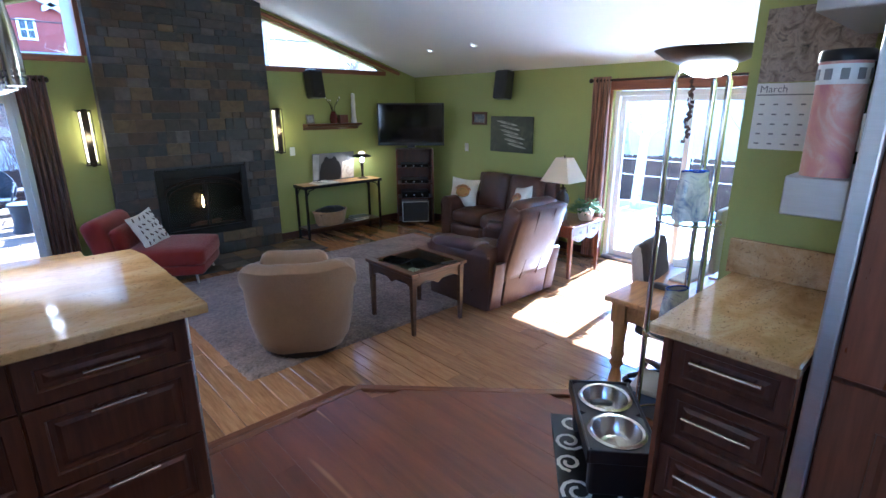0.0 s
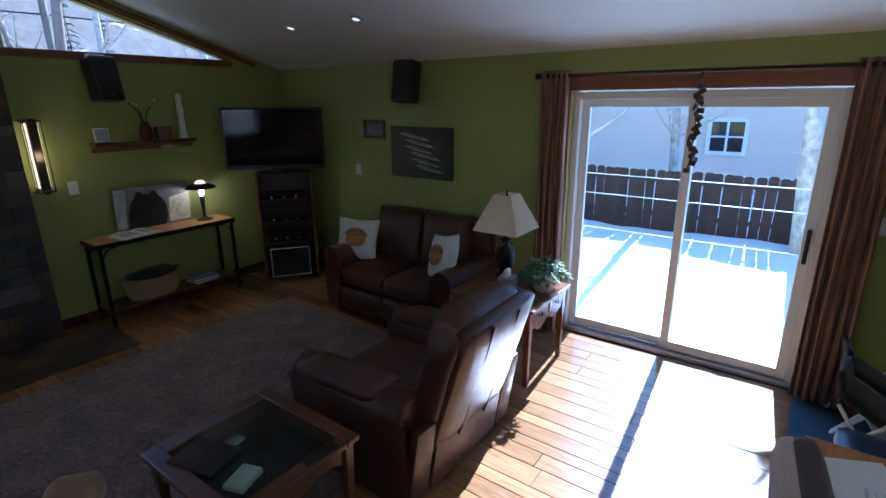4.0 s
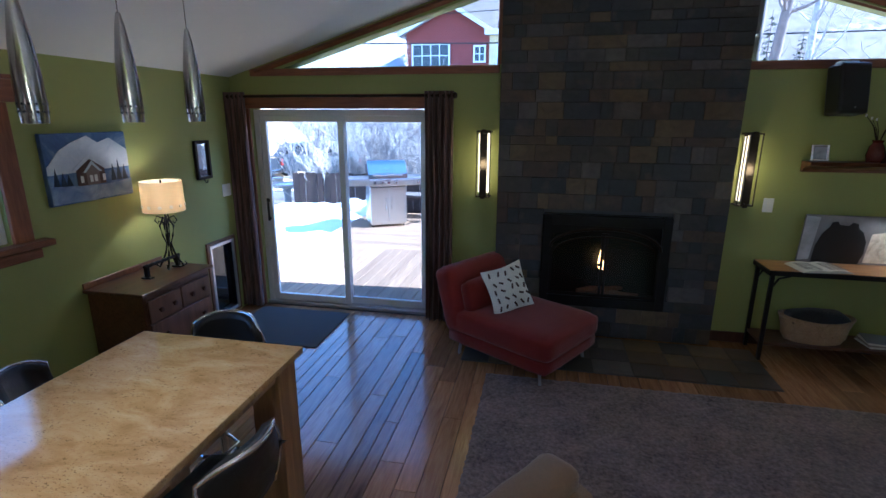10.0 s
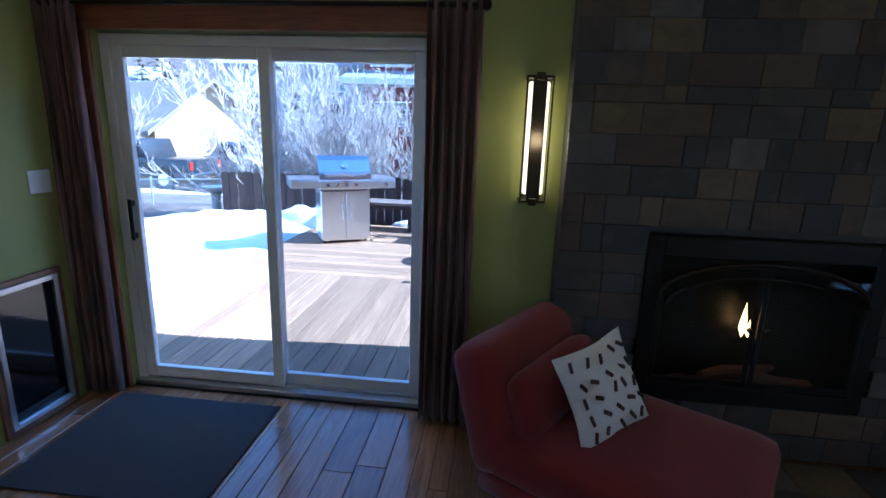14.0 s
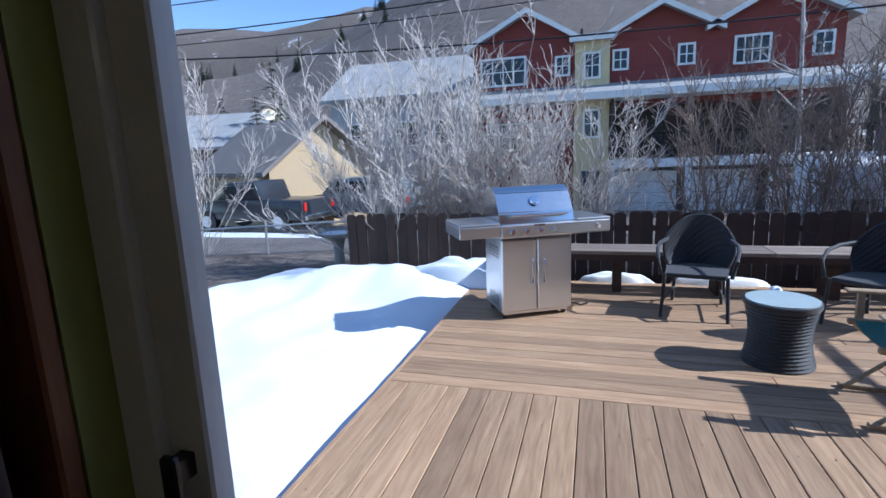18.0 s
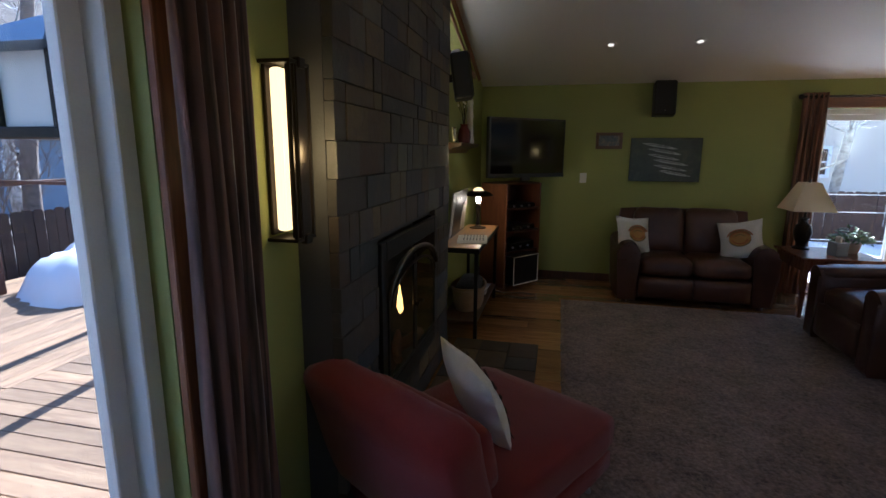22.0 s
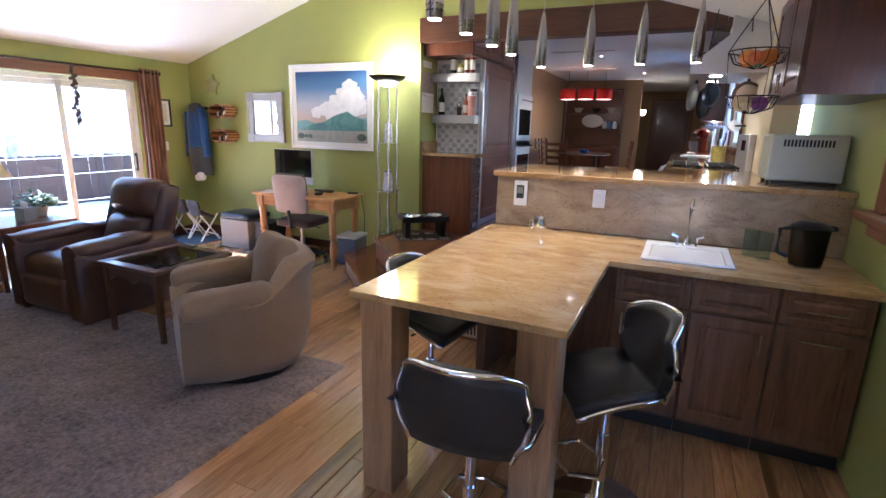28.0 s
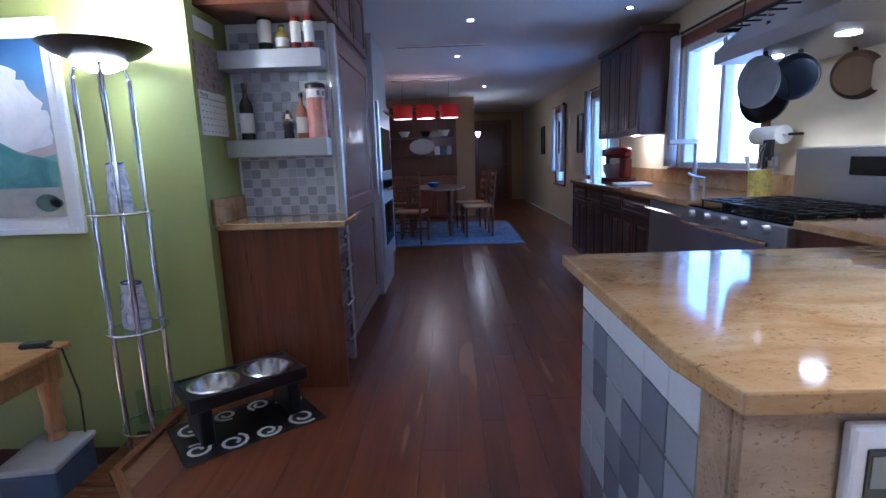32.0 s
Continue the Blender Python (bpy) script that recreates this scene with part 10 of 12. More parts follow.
# ---- deck ----
def deck():
    d = thing("deck", Matrix.Identity(4), "weathered cedar deck with boards in two directions", "deck", "", "structure")
    rng = random.Random(21)
    zt = -0.03
    x = -1.85
    first = None
    W = 0.142
    while x < 5.9:
        w = W if x > -1.8 else 0.142
        m = Matrix.Translation((x + w / 2, 8.375, zt + rng.uniform(-0.0015, 0.0015)))
        if first is None:
            first = part("plank", box(-w / 2 + 0.002, -1.205, -0.038, w / 2 - 0.002, 1.205, 0, 0.004), M_DECK, d, m=m)
        else:
            again(first, d, m)
        x += w
    part("border_board", box(-1.85, 9.585, zt - 0.038, 2.1, 9.725, zt, 0.004), M_DECK_X, d)
    part("border_board", box(2.106, 9.585, zt - 0.038, 5.9, 9.725, zt, 0.004), M_DECK_X, d)
    y = 9.731
    row = 0
    cache = {}
    while y < 12.45:
        cut = -1.85 + (3.2, 4.4, 2.5, 3.9)[row % 4]
        for a, b in ((-1.85, cut), (cut, 5.9)):
            key = round(b - a, 2)
            m = Matrix.Translation(((a + b) / 2, y + W / 2, zt + rng.uniform(-0.0015, 0.0015)))
            if key in cache:
                again(cache[key], d, m)
            else:
                L = (b - a) / 2
                cache[key] = part("plank", box(-L + 0.002, -W / 2 + 0.002, -0.038, L - 0.002, W / 2 - 0.002, 0, 0.004), M_DECK_X, d, m=m)
        y += W
        row += 1
    part("rim_board", box(-1.885, 7.14, -0.30, -1.852, 12.45, -0.035, 0.004), M_DECK, d)
    part("rim_board", box(-1.852, 12.452, -0.30, 5.9, 12.485, -0.035, 0.004), M_DECK_X, d)
    for k in range(9):
        part("joist", box(-1.85, 7.3 + k * 0.6, -0.28, 5.85, 7.34 + k * 0.6, -0.072), M_DECK_X, d)
    nails = []
    for k in range(54):
        for yy in (7.6, 8.4, 9.2):
            nails.append(cyl(0.004, 0.004, zt - 0.002, zt + 0.0012, 6, (-1.85 + W * (k + 0.5) + rng.uniform(-0.02, 0.02), yy + rng.uniform(-0.01, 0.01))))
    nl = part("nail", join(*nails), M_BLACKMETAL, d)
    nl["kind"] = "stuff"


deck()


# ---- brick chimney with a lantern ----
def chimney():
    c = thing("chimney", Matrix.Identity(4), "dark red brick outside chimney rising beside the deck door", "chimney")
    part("core", box(1.395, 7.135, -0.3, 3.5, 7.93, 4.6), M_MORTAR, c)
    part("brick_face", box(1.41, 7.925, -0.3, 3.5, 7.945, 4.6), M_BRICK, c)
    rng = random.Random(5)
    full = half = None
    for row in range(34):
        z = -0.26 + row * 0.075
        y = 7.14 - (0.105 if row % 2 else 0)
        while y < 7.92:
            a, b = max(y, 7.14), min(y + 0.2, 7.945)
            y += 0.21
            if b - a < 0.03:
                continue
            m = Matrix.Translation((1.38 + rng.uniform(-0.003, 0.003), (a + b) / 2, z))
            L = b - a
            if L > 0.19:
                if full is None:
                    full = part("brick", box(0, -0.1, 0, 0.05, 0.1, 0.063, 0.004), M_BRICK, c, m=m)
                else:
                    again(full, c, m)
            else:
                part("brick", box(0, -L / 2, 0, 0.05, L / 2, 0.063, 0.004), M_BRICK, c, m=m)
    l = thing("porch_lantern", pose(1.375, 7.70, 1.62), "large square outdoor lantern, its hipped metal roof tinted with reflected sky", "lantern")
    l.scale = (1.15, 1.15, 1.0)
    # the blue is the sky's reflection on the cap, put into the base colour
    bl = paint("blue_grey_metal", (0.05, 0.10, 0.17), 0.35, 0.1, 6, 0.05, 200, 0.5)
    part("roof", moved(cyl(0.30, 0.03, 0.27, 0.40, 4), Matrix.Translation((-0.17, 0, 0)) @ Matrix.Rotation(radians(45), 4, "Z")), bl, l, "hipped metal roof with sky reflection in its colour")
    part("glass", box(-0.27, -0.10, 0.03, -0.07, 0.10, 0.27), paint("frosted_glass", (0.62, 0.62, 0.60), 0.25, 0.05, 8), l, "frosted pane box")
    for dx, dy in ((-0.28, -0.11), (-0.28, 0.11), (-0.06, -0.11), (-0.06, 0.11)):
        part("corner_bar", box(dx - 0.012, dy - 0.012, 0, dx + 0.012, dy + 0.012, 0.27, 0.003), M_BLACKMETAL, l)
    part("base", box(-0.30, -0.13, -0.01, -0.04, 0.13, 0.03, 0.006), M_BLACKMETAL, l)
    part("arm", box(-0.04, -0.03, 0.08, 0.006, 0.03, 0.20, 0.004), M_BLACKMETAL, l)


chimney()


# ---- grill ----
def grill():
    ang = math.degrees(math.atan2(0.33, 0.6))
    g = thing("gas_grill", pose(-0.995, 11.12, -0.03, 0, 0, ang), "stainless steel gas grill with twin doors and closed lid", "grill")
    S = metal("grill_steel", (0.60, 0.60, 0.61), 0.30, (40, 40, 0.6))
    w, dp = 0.345, 0.50
    part("cabinet", join(box(-w, 0.02, 0.07, w, dp, 0.76, 0.006), box(-w + 0.03, 0.05, 0.04, w - 0.03, dp - 0.03, 0.07)), S, g)
    for s in (-1, 1):
        x0, x1 = (-w + 0.004, -0.004) if s < 0 else (0.004, w - 0.004)
        dr = part("door", box(x0, 0.0, 0.08, x1, 0.02, 0.75, 0.008), S, g)
        xh = s * 0.055
        part("handle", tube([(xh, 0.0, 0.34), (xh, -0.035, 0.35), (xh, -0.035, 0.56), (xh, 0.0, 0.57)], 0.010, 10), M_CHROME, dr, "bright bar handle", True)
    for zz in (0.12, 0.58):
        for k in range(4):
            for j in range(3):
                part("vent_slot", box(-w - 0.002, 0.10 + j * 0.10, zz + k * 0.03, -w + 0.002, 0.17 + j * 0.10, zz + k * 0.03 + 0.012), M_BLACKPL, g)
    part("firebox", box(-w - 0.01, 0.0, 0.765, w + 0.01, dp + 0.02, 0.92, 0.01), S, g)
    pan = part("control_panel", box(-w - 0.02, -0.06, 0.785, w + 0.36, 0.0, 0.905, 0.012), S, g)
    for k in range(5):
        x = -0.26 + 0.13 * k if k < 4 else w + 0.22
        part("knob", moved(join(cyl(0.03, 0.027, 0, 0.012, 18), cyl(0.022, 0.018, 0.012, 0.04, 18)), Matrix.Translation((x, -0.06, 0.845)) @ Matrix.Rotation(radians(90), 4, "X")), M_CHROME, pan, "", True)
    part("badge", box(-0.05, -0.064, 0.885, 0.05, -0.058, 0.90), M_CHROME, pan)
    for x0, x1 in ((-w - 0.40, -w - 0.022), (w + 0.022, w + 0.36)):
        part("side_shelf", join(box(x0, -0.055, 0.90, x1, dp, 0.925, 0.006), box(x0, -0.05, 0.80, x0 + 0.02, dp, 0.90, 0.004)), S, g)
    part("shelf_apron", box(-w - 0.40, -0.06, 0.80, -w - 0.022, -0.04, 0.902, 0.006), S, g)
    prof = [(0.0, 0.92), (0.02, 1.0), (0.13, 1.18), (0.20, 1.22), (0.40, 1.22), (0.50, 1.10), (0.52, 0.92)]
    lid = slab(prof, -w - 0.005, w + 0.005)
    lid.transform(Matrix(((0, 0, 1, 0), (1, 0, 0, 0), (0, 1, 0, 0), (0, 0, 0, 1))))
    bmesh.ops.bevel(lid, geom=lid.edges[:], offset=0.01, segments=2, profile=0.5, affect="EDGES")
    ld = part("lid", lid, metal("polished_lid", (0.62, 0.64, 0.66), 0.16), g, "closed mirror-bright lid")
    part("handle", tube([(-0.27, 0.01, 0.975), (-0.27, -0.05, 0.985), (0.27, -0.05, 0.985), (0.27, 0.01, 0.975)], 0.013, 10), M_CHROME, ld, "", True)
    part("thermometer", moved(join(cyl(0.05, 0.05, 0, 0.012, 24), cyl(0.042, 0.036, 0.012, 0.02, 24)), Matrix.Translation((0.0, 0.074, 1.098)) @ Matrix.Rotation(radians(58), 4, "X")), M_CHROME, ld, "round dial thermometer", True)
    for x in (-w + 0.05, w - 0.05):
        for y in (0.08, dp - 0.05):
            part("caster", moved(cyl(0.025, 0.025, -0.015, 0.015, 14), Matrix.Translation((x, y, 0.0255)) @ Matrix.Rotation(radians(90), 4, "Y")), M_BLACKPL, g)
    part("hose", tube([(w + 0.02, 0.3, 0.7), (w + 0.08, 0.3, 0.3), (w + 0.05, 0.28, 0.06), (w + 0.2, 0.2, 0.012), (w + 0.3, 0.25, 0.012)], 0.009, 8), M_BLACKPL, g, "", True)


grill()

# ---- deck furniture ----
M_WICKER = weave("black_wicker", (0.010, 0.010, 0.012), (0.032, 0.032, 0.036), 60, 0.5, 0.9, 10)
M_GREYWOOD = wood("grey_bench_boards", (0.15, 0.115, 0.09), (0.30, 0.24, 0.195), 0.8, "x", 0.6, 0.25, 0.25)
M_CHAIRWOOD = wood("bleached_chair_wood", (0.24, 0.16, 0.09), (0.42, 0.31, 0.20), 0.6, "x", 0.5, 0.2, 0.1)
M_TEAL = weave("teal_canvas", (0.02, 0.16, 0.15), (0.035, 0.23, 0.21), 240, 0.9, 0.4, 8)
M_TWIG = paint("pale_twig_bark", (0.46, 0.41, 0.37), 0.85, 0.35, 14, 0.3, 60)
M_TWIGDARK = paint("brown_twig_bark", (0.22, 0.165, 0.135), 0.9, 0.35, 14, 0.3, 60)
M_ASPEN = paint("aspen_bark", (0.42, 0.39, 0.33), 0.8, 0.45, 9, 0.4, 40)


def drum_table():
    t = thing("drum_side_table", pose(0.76, 10.43, -0.03), "round black wicker drum table with a pale glass top", "table")
    rings = [(0.225, 0.0)]
    for k in range(1, 34):
        z = 0.43 * k / 34
        rings.append((0.225 - 0.035 * math.sin(math.pi * k / 34) + (0.006 if k % 2 else -0.003), z))
    rings += [(0.235, 0.43), (0.235, 0.455), (0.0, 0.455)]
    part("drum", lathe(rings, 40), M_WICKER, t, "", True)
    part("glass_top", lathe([(0.0, 0.457), (0.222, 0.457), (0.222, 0.466), (0.0, 0.466)], 40), paint("frosted_table_glass", (0.42, 0.50, 0.52), 0.12, 0.05, 6), t, "pale frosted glass top")


drum_table()


def wicker_chair(m, label):
    c = thing("wicker_armchair", m, label, "chair", "wicker chairs on the deck")
    part("seat", slab([(-0.25, -0.24), (0.25, -0.24), (0.27, 0.2), (0.15, 0.27), (-0.15, 0.27), (-0.27, 0.2)], 0.37, 0.41, 0.012), M_WICKER, c)
    bm = bmesh.new()
    rows = []
    for j in range(15):
        v = j / 14
        row = []
        for i in range(17):
            u = 2 * i / 16 - 1
            half = 0.25 + 0.05 * math.sin(math.pi * v * 0.8)
            top = 0.46 * (1 - 0.42 * abs(u) ** 2.6)
            r = 0.003 if (i + j) % 2 else -0.003
            row.append(bm.verts.new((u * half, 0.27 - 0.16 * u * u + 0.09 * v + r, 0.41 + v * top)))
        rows.append(row)
    for j in range(14):
        for i in range(16):
            bm.faces.new((rows[j][i], rows[j][i + 1], rows[j + 1][i + 1], rows[j + 1][i]))
    rim = [rows[j][0].co.copy() for j in range(15)] + [rows[14][i].co.copy() for i in range(17)] + [rows[j][16].co.copy() for j in range(14, -1, -1)]
    bmesh.ops.recalc_face_normals(bm, faces=bm.faces)
    bmesh.ops.solidify(bm, geom=bm.faces[:], thickness=0.015)
    part("backrest", bm, M_WICKER, c)
    part("back_rim", tube(rim, 0.014, 8), M_WICKER, c, "", True)
    for s in (-1, 1):
        part("armrest", tube([(s * 0.27, 0.16, 0.66), (s * 0.32, 0.0, 0.645), (s * 0.325, -0.17, 0.62), (s * 0.31, -0.27, 0.55), (s * 0.28, -0.27, 0.40)], 0.017, 10), M_WICKER, c, "", True)
        part("leg", tube([(s * 0.25, -0.25, 0.40), (s * 0.27, -0.28, 0.0)], 0.016, 10), M_WICKER, c, "", True)
        part("leg", tube([(s * 0.19, 0.24, 0.40), (s * 0.22, 0.33, 0.0)], 0.016, 10), M_WICKER, c, "", True)
        part("stretcher", tube([(s * 0.262, -0.265, 0.15), (s * 0.205, 0.30, 0.15)], 0.009, 8), M_WICKER, c, "", True)
    return c


wicker_chair(pose(0.42, 11.55, -0.03, 0, 0, -12), "black wicker armchair with curved back, beside the grill")
wicker_chair(pose(1.75, 11.35, -0.03, 0, 0, -48), "black wicker armchair with curved back beside the drum table")
snow_pile("snow_lump", 0.93, 10.98, 0.19, 0.19, 0.42, 9, "lump of melting snow behind the drum table")


def directors_chair():
    c = thing("folding_chair", pose(1.22, 9.80, -0.03, 0, 0, -97), "folding wooden director's chair with teal canvas seat and back", "chair")
    W = M_CHAIRWOOD
    for y in (-0.20, 0.20):
        for s in (-1, 1):
            part("cross_leg", tube([(y * 1.25, s * 0.22, 0.02), (y * 1.25, -s * 0.22, 0.43)], 0.017, 8, flat=0.7), W, c)
    for s in (-1, 1):
        part("foot_rail", box(s * 0.26 - 0.02, -0.26, 0.0, s * 0.26 + 0.02, 0.26, 0.03, 0.005), W, c)
        part("seat_rail", box(s * 0.25 - 0.018, -0.25, 0.42, s * 0.25 + 0.018, 0.25, 0.455, 0.005), W, c)
        part("armrest", box(s * 0.28 - 0.03, -0.27, 0.615, s * 0.28 + 0.03, 0.24, 0.635, 0.006), W, c)
        part("arm_post", box(s * 0.27 - 0.013, -0.21, 0.44, s * 0.27 + 0.013, -0.17, 0.617, 0.004), W, c)
        part("back_post", tube([(s * 0.275, 0.20, 0.44), (s * 0.275, 0.23, 0.66), (s * 0.275, 0.27, 0.90)], 0.016, 8), W, c)
    bm = grid_sheet([-0.25 + 0.05 * k for k in range(11)], [-0.22 + 0.044 * k for k in range(11)], lambda x, y: 0.452 - 0.03 * (1 - (x / 0.25) ** 2))
    bmesh.ops.solidify(bm, geom=bm.faces[:], thickness=0.004)
    part("canvas_seat", bm, M_TEAL, c, "sagging teal canvas seat", True)
    bm = grid_sheet([-0.29 + 0.058 * k for k in range(11)], [0.70 + 0.02 * k for k in range(10)], lambda x, y: 0.0)
    for v in bm.verts:
        v.co = (v.co.x, 0.215 + 0.16 * (v.co.y - 0.6) + 0.03 * (1 - (v.co.x / 0.29) ** 2), v.co.y)
    bmesh.ops.solidify(bm, geom=bm.faces[:], thickness=0.004)
    part("canvas_back", bm, M_TEAL, c, "teal canvas back band", True)


directors_chair()


def bench():
    b = thing("deck_bench", Matrix.Identity(4), "long built-in bench of weathered grey boards along the deck", "bench")
    for k, y in enumerate((12.05, 12.20, 12.35)):
        part("bench_board", box(-1.5, y, 0.40, 1.2, y + 0.14, 0.44, 0.005), M_GREYWOOD, b)
        part("bench_board", box(1.206, y, 0.40, 3.75, y + 0.14, 0.44, 0.005), M_GREYWOOD, b)
    for x in (-1.2, -0.25, 0.75, 1.75, 2.7, 3.55):
        part("support", box(x - 0.045, 12.12, -0.03, x + 0.045, 12.42, 0.40, 0.005), M_FENCE, b)
    part("apron", box(-1.5, 12.05, 0.33, 3.75, 12.085, 0.398, 0.004), M_FENCE, b)


bench()


def rail_frame():
    r = thing("deck_rail", Matrix.Identity(4), "tall stained wooden post and rail frame at the deck corner", "railing")
    w = wood("red_brown_rail", (0.07, 0.03, 0.018), (0.15, 0.065, 0.038), 0.7, "z", 0.6, 0.2, 0.2)
    for x, y, h in ((3.82, 12.0, 2.02), (3.82, 9.2, 2.02), (3.72, 10.05, 1.22)):
        part("post", box(x - 0.045, y - 0.045, -0.03, x + 0.045, y + 0.045, h, 0.006), w, r)
    part("rail", box(3.775, 9.15, 2.02, 3.865, 12.05, 2.06, 0.005), w, r)
    part("rail", box(3.70, 10.0, 1.22, 3.75, 12.0, 1.255, 0.005), w, r)
    part("rail", box(3.866, 11.97, 1.16, 5.9, 12.03, 1.21, 0.005), w, r)


rail_frame()


def board_fence(name, m, count, w, z0, z1, gap, label, seed, lean=0.0):
    """Dog-eared boards along x from the origin."""
    f = thing(name, m, label, "fence")
    rng = random.Random(seed)
    h = z1 - z0
    c = w * 0.22
    first = None
    for k in range(count):
        mm = pose(k * (w + gap), rng.uniform(-0.004, 0.004), z0 + rng.uniform(-0.015, 0.015), 0, rng.uniform(-lean, lean), 0)
        if first is None:
            bm = stand_up(slab([(0, 0), (w, 0), (w, h - c), (w - c, h), (c, h), (0, h - c)], 0, 0.02))
            first = part("board", bm, M_FENCE, f, m=mm)
        else:
            again(first, f, mm)
    L = count * (w + gap)
    for zz in (z0 + 0.25 * h, z0 + 0.8 * h):
        part("rail", box(0, 0.004, zz, L, 0.045, zz + 0.07, 0.004), M_FENCE, f)
    for k in range(int(L / 2.2) + 1):
        part("post", box(k * 2.2, 0.046, z0 - 0.1, k * 2.2 + 0.09, 0.136, z1 - 0.05, 0.005), M_FENCE, f)
    return f


board_fence("board_fence", pose(-3.9, 13.0, 0), 89, 0.14, -0.40, 0.74, 0.012, "dark stained dog-eared board fence behind the bench", 4, 0.6)
board_fence("side_fence", pose(11.0, 8.5, 0, 0, 0, -90), 92, 0.14, -0.2, 0.85, 0.005, "dark stained board fence around the side yard", 6, 1.2)

# ---- bare shrubs and trees ----
class Twigs:
    """Tapered four-sided twigs gathered into one mesh."""

    def __init__(self):
        self.v, self.f = [], []

    def limb(self, pts, r0, r1, sides=4):
        n = len(pts)
        base = len(self.v)
        for i, p in enumerate(pts):
            r = r0 + (r1 - r0) * i / (n - 1)
            a = pts[max(i - 1, 0)]
            b = pts[min(i + 1, n - 1)]
            d = (b - a).normalized()
            s = d.cross(Vector((0.3, 0.9, 0.2))).normalized()
            t = s.cross(d)
            for k in range(sides):
                q = 2 * math.pi * k / sides
                self.v.append(p + r * (math.cos(q) * s + math.sin(q) * t))
        for i in range(n - 1):
            for k in range(sides):
                a, b = base + i * sides + k, base + i * sides + (k + 1) % sides
                self.f.append((a, b, b + sides, a + sides))

    def mesh(self, name, material, smooth=False):
        me = bpy.data.meshes.new(name)
        me.from_pydata([tuple(p) for p in self.v], [], self.f)
        me.materials.append(material)
        if smooth:
            me.shade_smooth()
        return me


def bend(rng, start, direction, length, n, wander, lift=0.0):
    pts = [start]
    d = direction.normalized()
    for _ in range(n):
        d = (d + Vector((rng.gauss(0, wander), rng.gauss(0, wander), rng.gauss(0, wander) + lift))).normalized()
        pts.append(pts[-1] + d * (length / n))
    return pts


def shrub(x, y, z, height, spread, stems, seed, material, label, twigs=9, r=0.011):
    rng = random.Random(seed)
    s = thing("bare_shrub", pose(x, y, z), label, "shrub", "bare shrubs")
    main, fine = Twigs(), Twigs()
    for _ in range(stems):
        a = rng.random() * 2 * math.pi
        out = rng.random() ** 0.7 * spread
        h = height * rng.uniform(0.55, 1.0)
        p0 = Vector((0.25 * out * math.cos(a), 0.25 * out * math.sin(a), -0.05))
        pts = bend(rng, p0, Vector((out * 1.0 * math.cos(a), out * 1.0 * math.sin(a), h)), h * 1.02, 6, 0.13, 0.03)
        main.limb(pts, r * rng.uniform(0.7, 1.3), 0.004)
        for _ in range(twigs):
            k = rng.randint(2, 6)
            q = pts[k]
            d = (pts[k] - pts[k - 1]).normalized() + Vector((rng.gauss(0, 0.5), rng.gauss(0, 0.5), rng.uniform(0, 0.5)))
            tw = bend(rng, q, d, rng.uniform(0.25, 0.6) * height * 0.3, 3, 0.2, 0.08)
            fine.limb(tw, 0.0065, 0.0035, 3)
            for _ in range(4):
                e = tw[rng.randint(1, 3)]
                fine.limb(bend(rng, e, d + Vector((rng.gauss(0, 0.7), rng.gauss(0, 0.7), 0.2)), rng.uniform(0.10, 0.30), 2, 0.25), 0.0045, 0.003, 3)
    for nm, tw in (("stem", main), ("twig", fine)):
        o = new(nm, tw.mesh(nm, material))
        o.parent = s
        o["kind"] = "stuff"
    return s


SHRUBS = [(-8.7, 15.2, 3.4, 1.1, 18), (-3.7, 13.9, 2.9, 1.5, 40), (-2.6, 14.2, 3.3, 1.4, 40), (-1.5, 13.9, 2.7, 1.2, 34), (-0.6, 14.6, 2.4, 1.1, 24),
          (1.1, 14.2, 2.6, 1.0, 24), (2.4, 14.5, 2.8, 1.1, 26), (3.5, 14.9, 3.0, 1.2, 26), (4.8, 14.6, 2.8, 1.2, 24), (6.2, 15.4, 3.3, 1.4, 26)]
for k, (x, y, h, sp, n) in enumerate(SHRUBS):
    pale = x < 0
    shrub(x, y, ground_z(x, y) + 0.02, h + 0.3, sp, n, 30 + k, M_TWIG if pale else M_TWIGDARK, "dense leafless shrub with pale sunlit stems" if pale else "thin leafless brown shrub behind the fence", 15 if pale else 12)
for k, (x, y, h, sp, n) in enumerate([(-4.2, 3.4, 2.6, 1.3, 34), (-5.0, 4.6, 2.8, 1.3, 34), (-3.8, 5.4, 2.3, 1.1, 28), (-4.4, 0.6, 2.6, 1.3, 30), (-3.4, -1.8, 2.6, 1.2, 30), (-4.6, 2.0, 2.6, 1.2, 26)]):
    shrub(x, y, -0.1, h + 0.6, sp, n, 60 + k, M_TWIG, "leafless brush on the slope outside the window", 10)


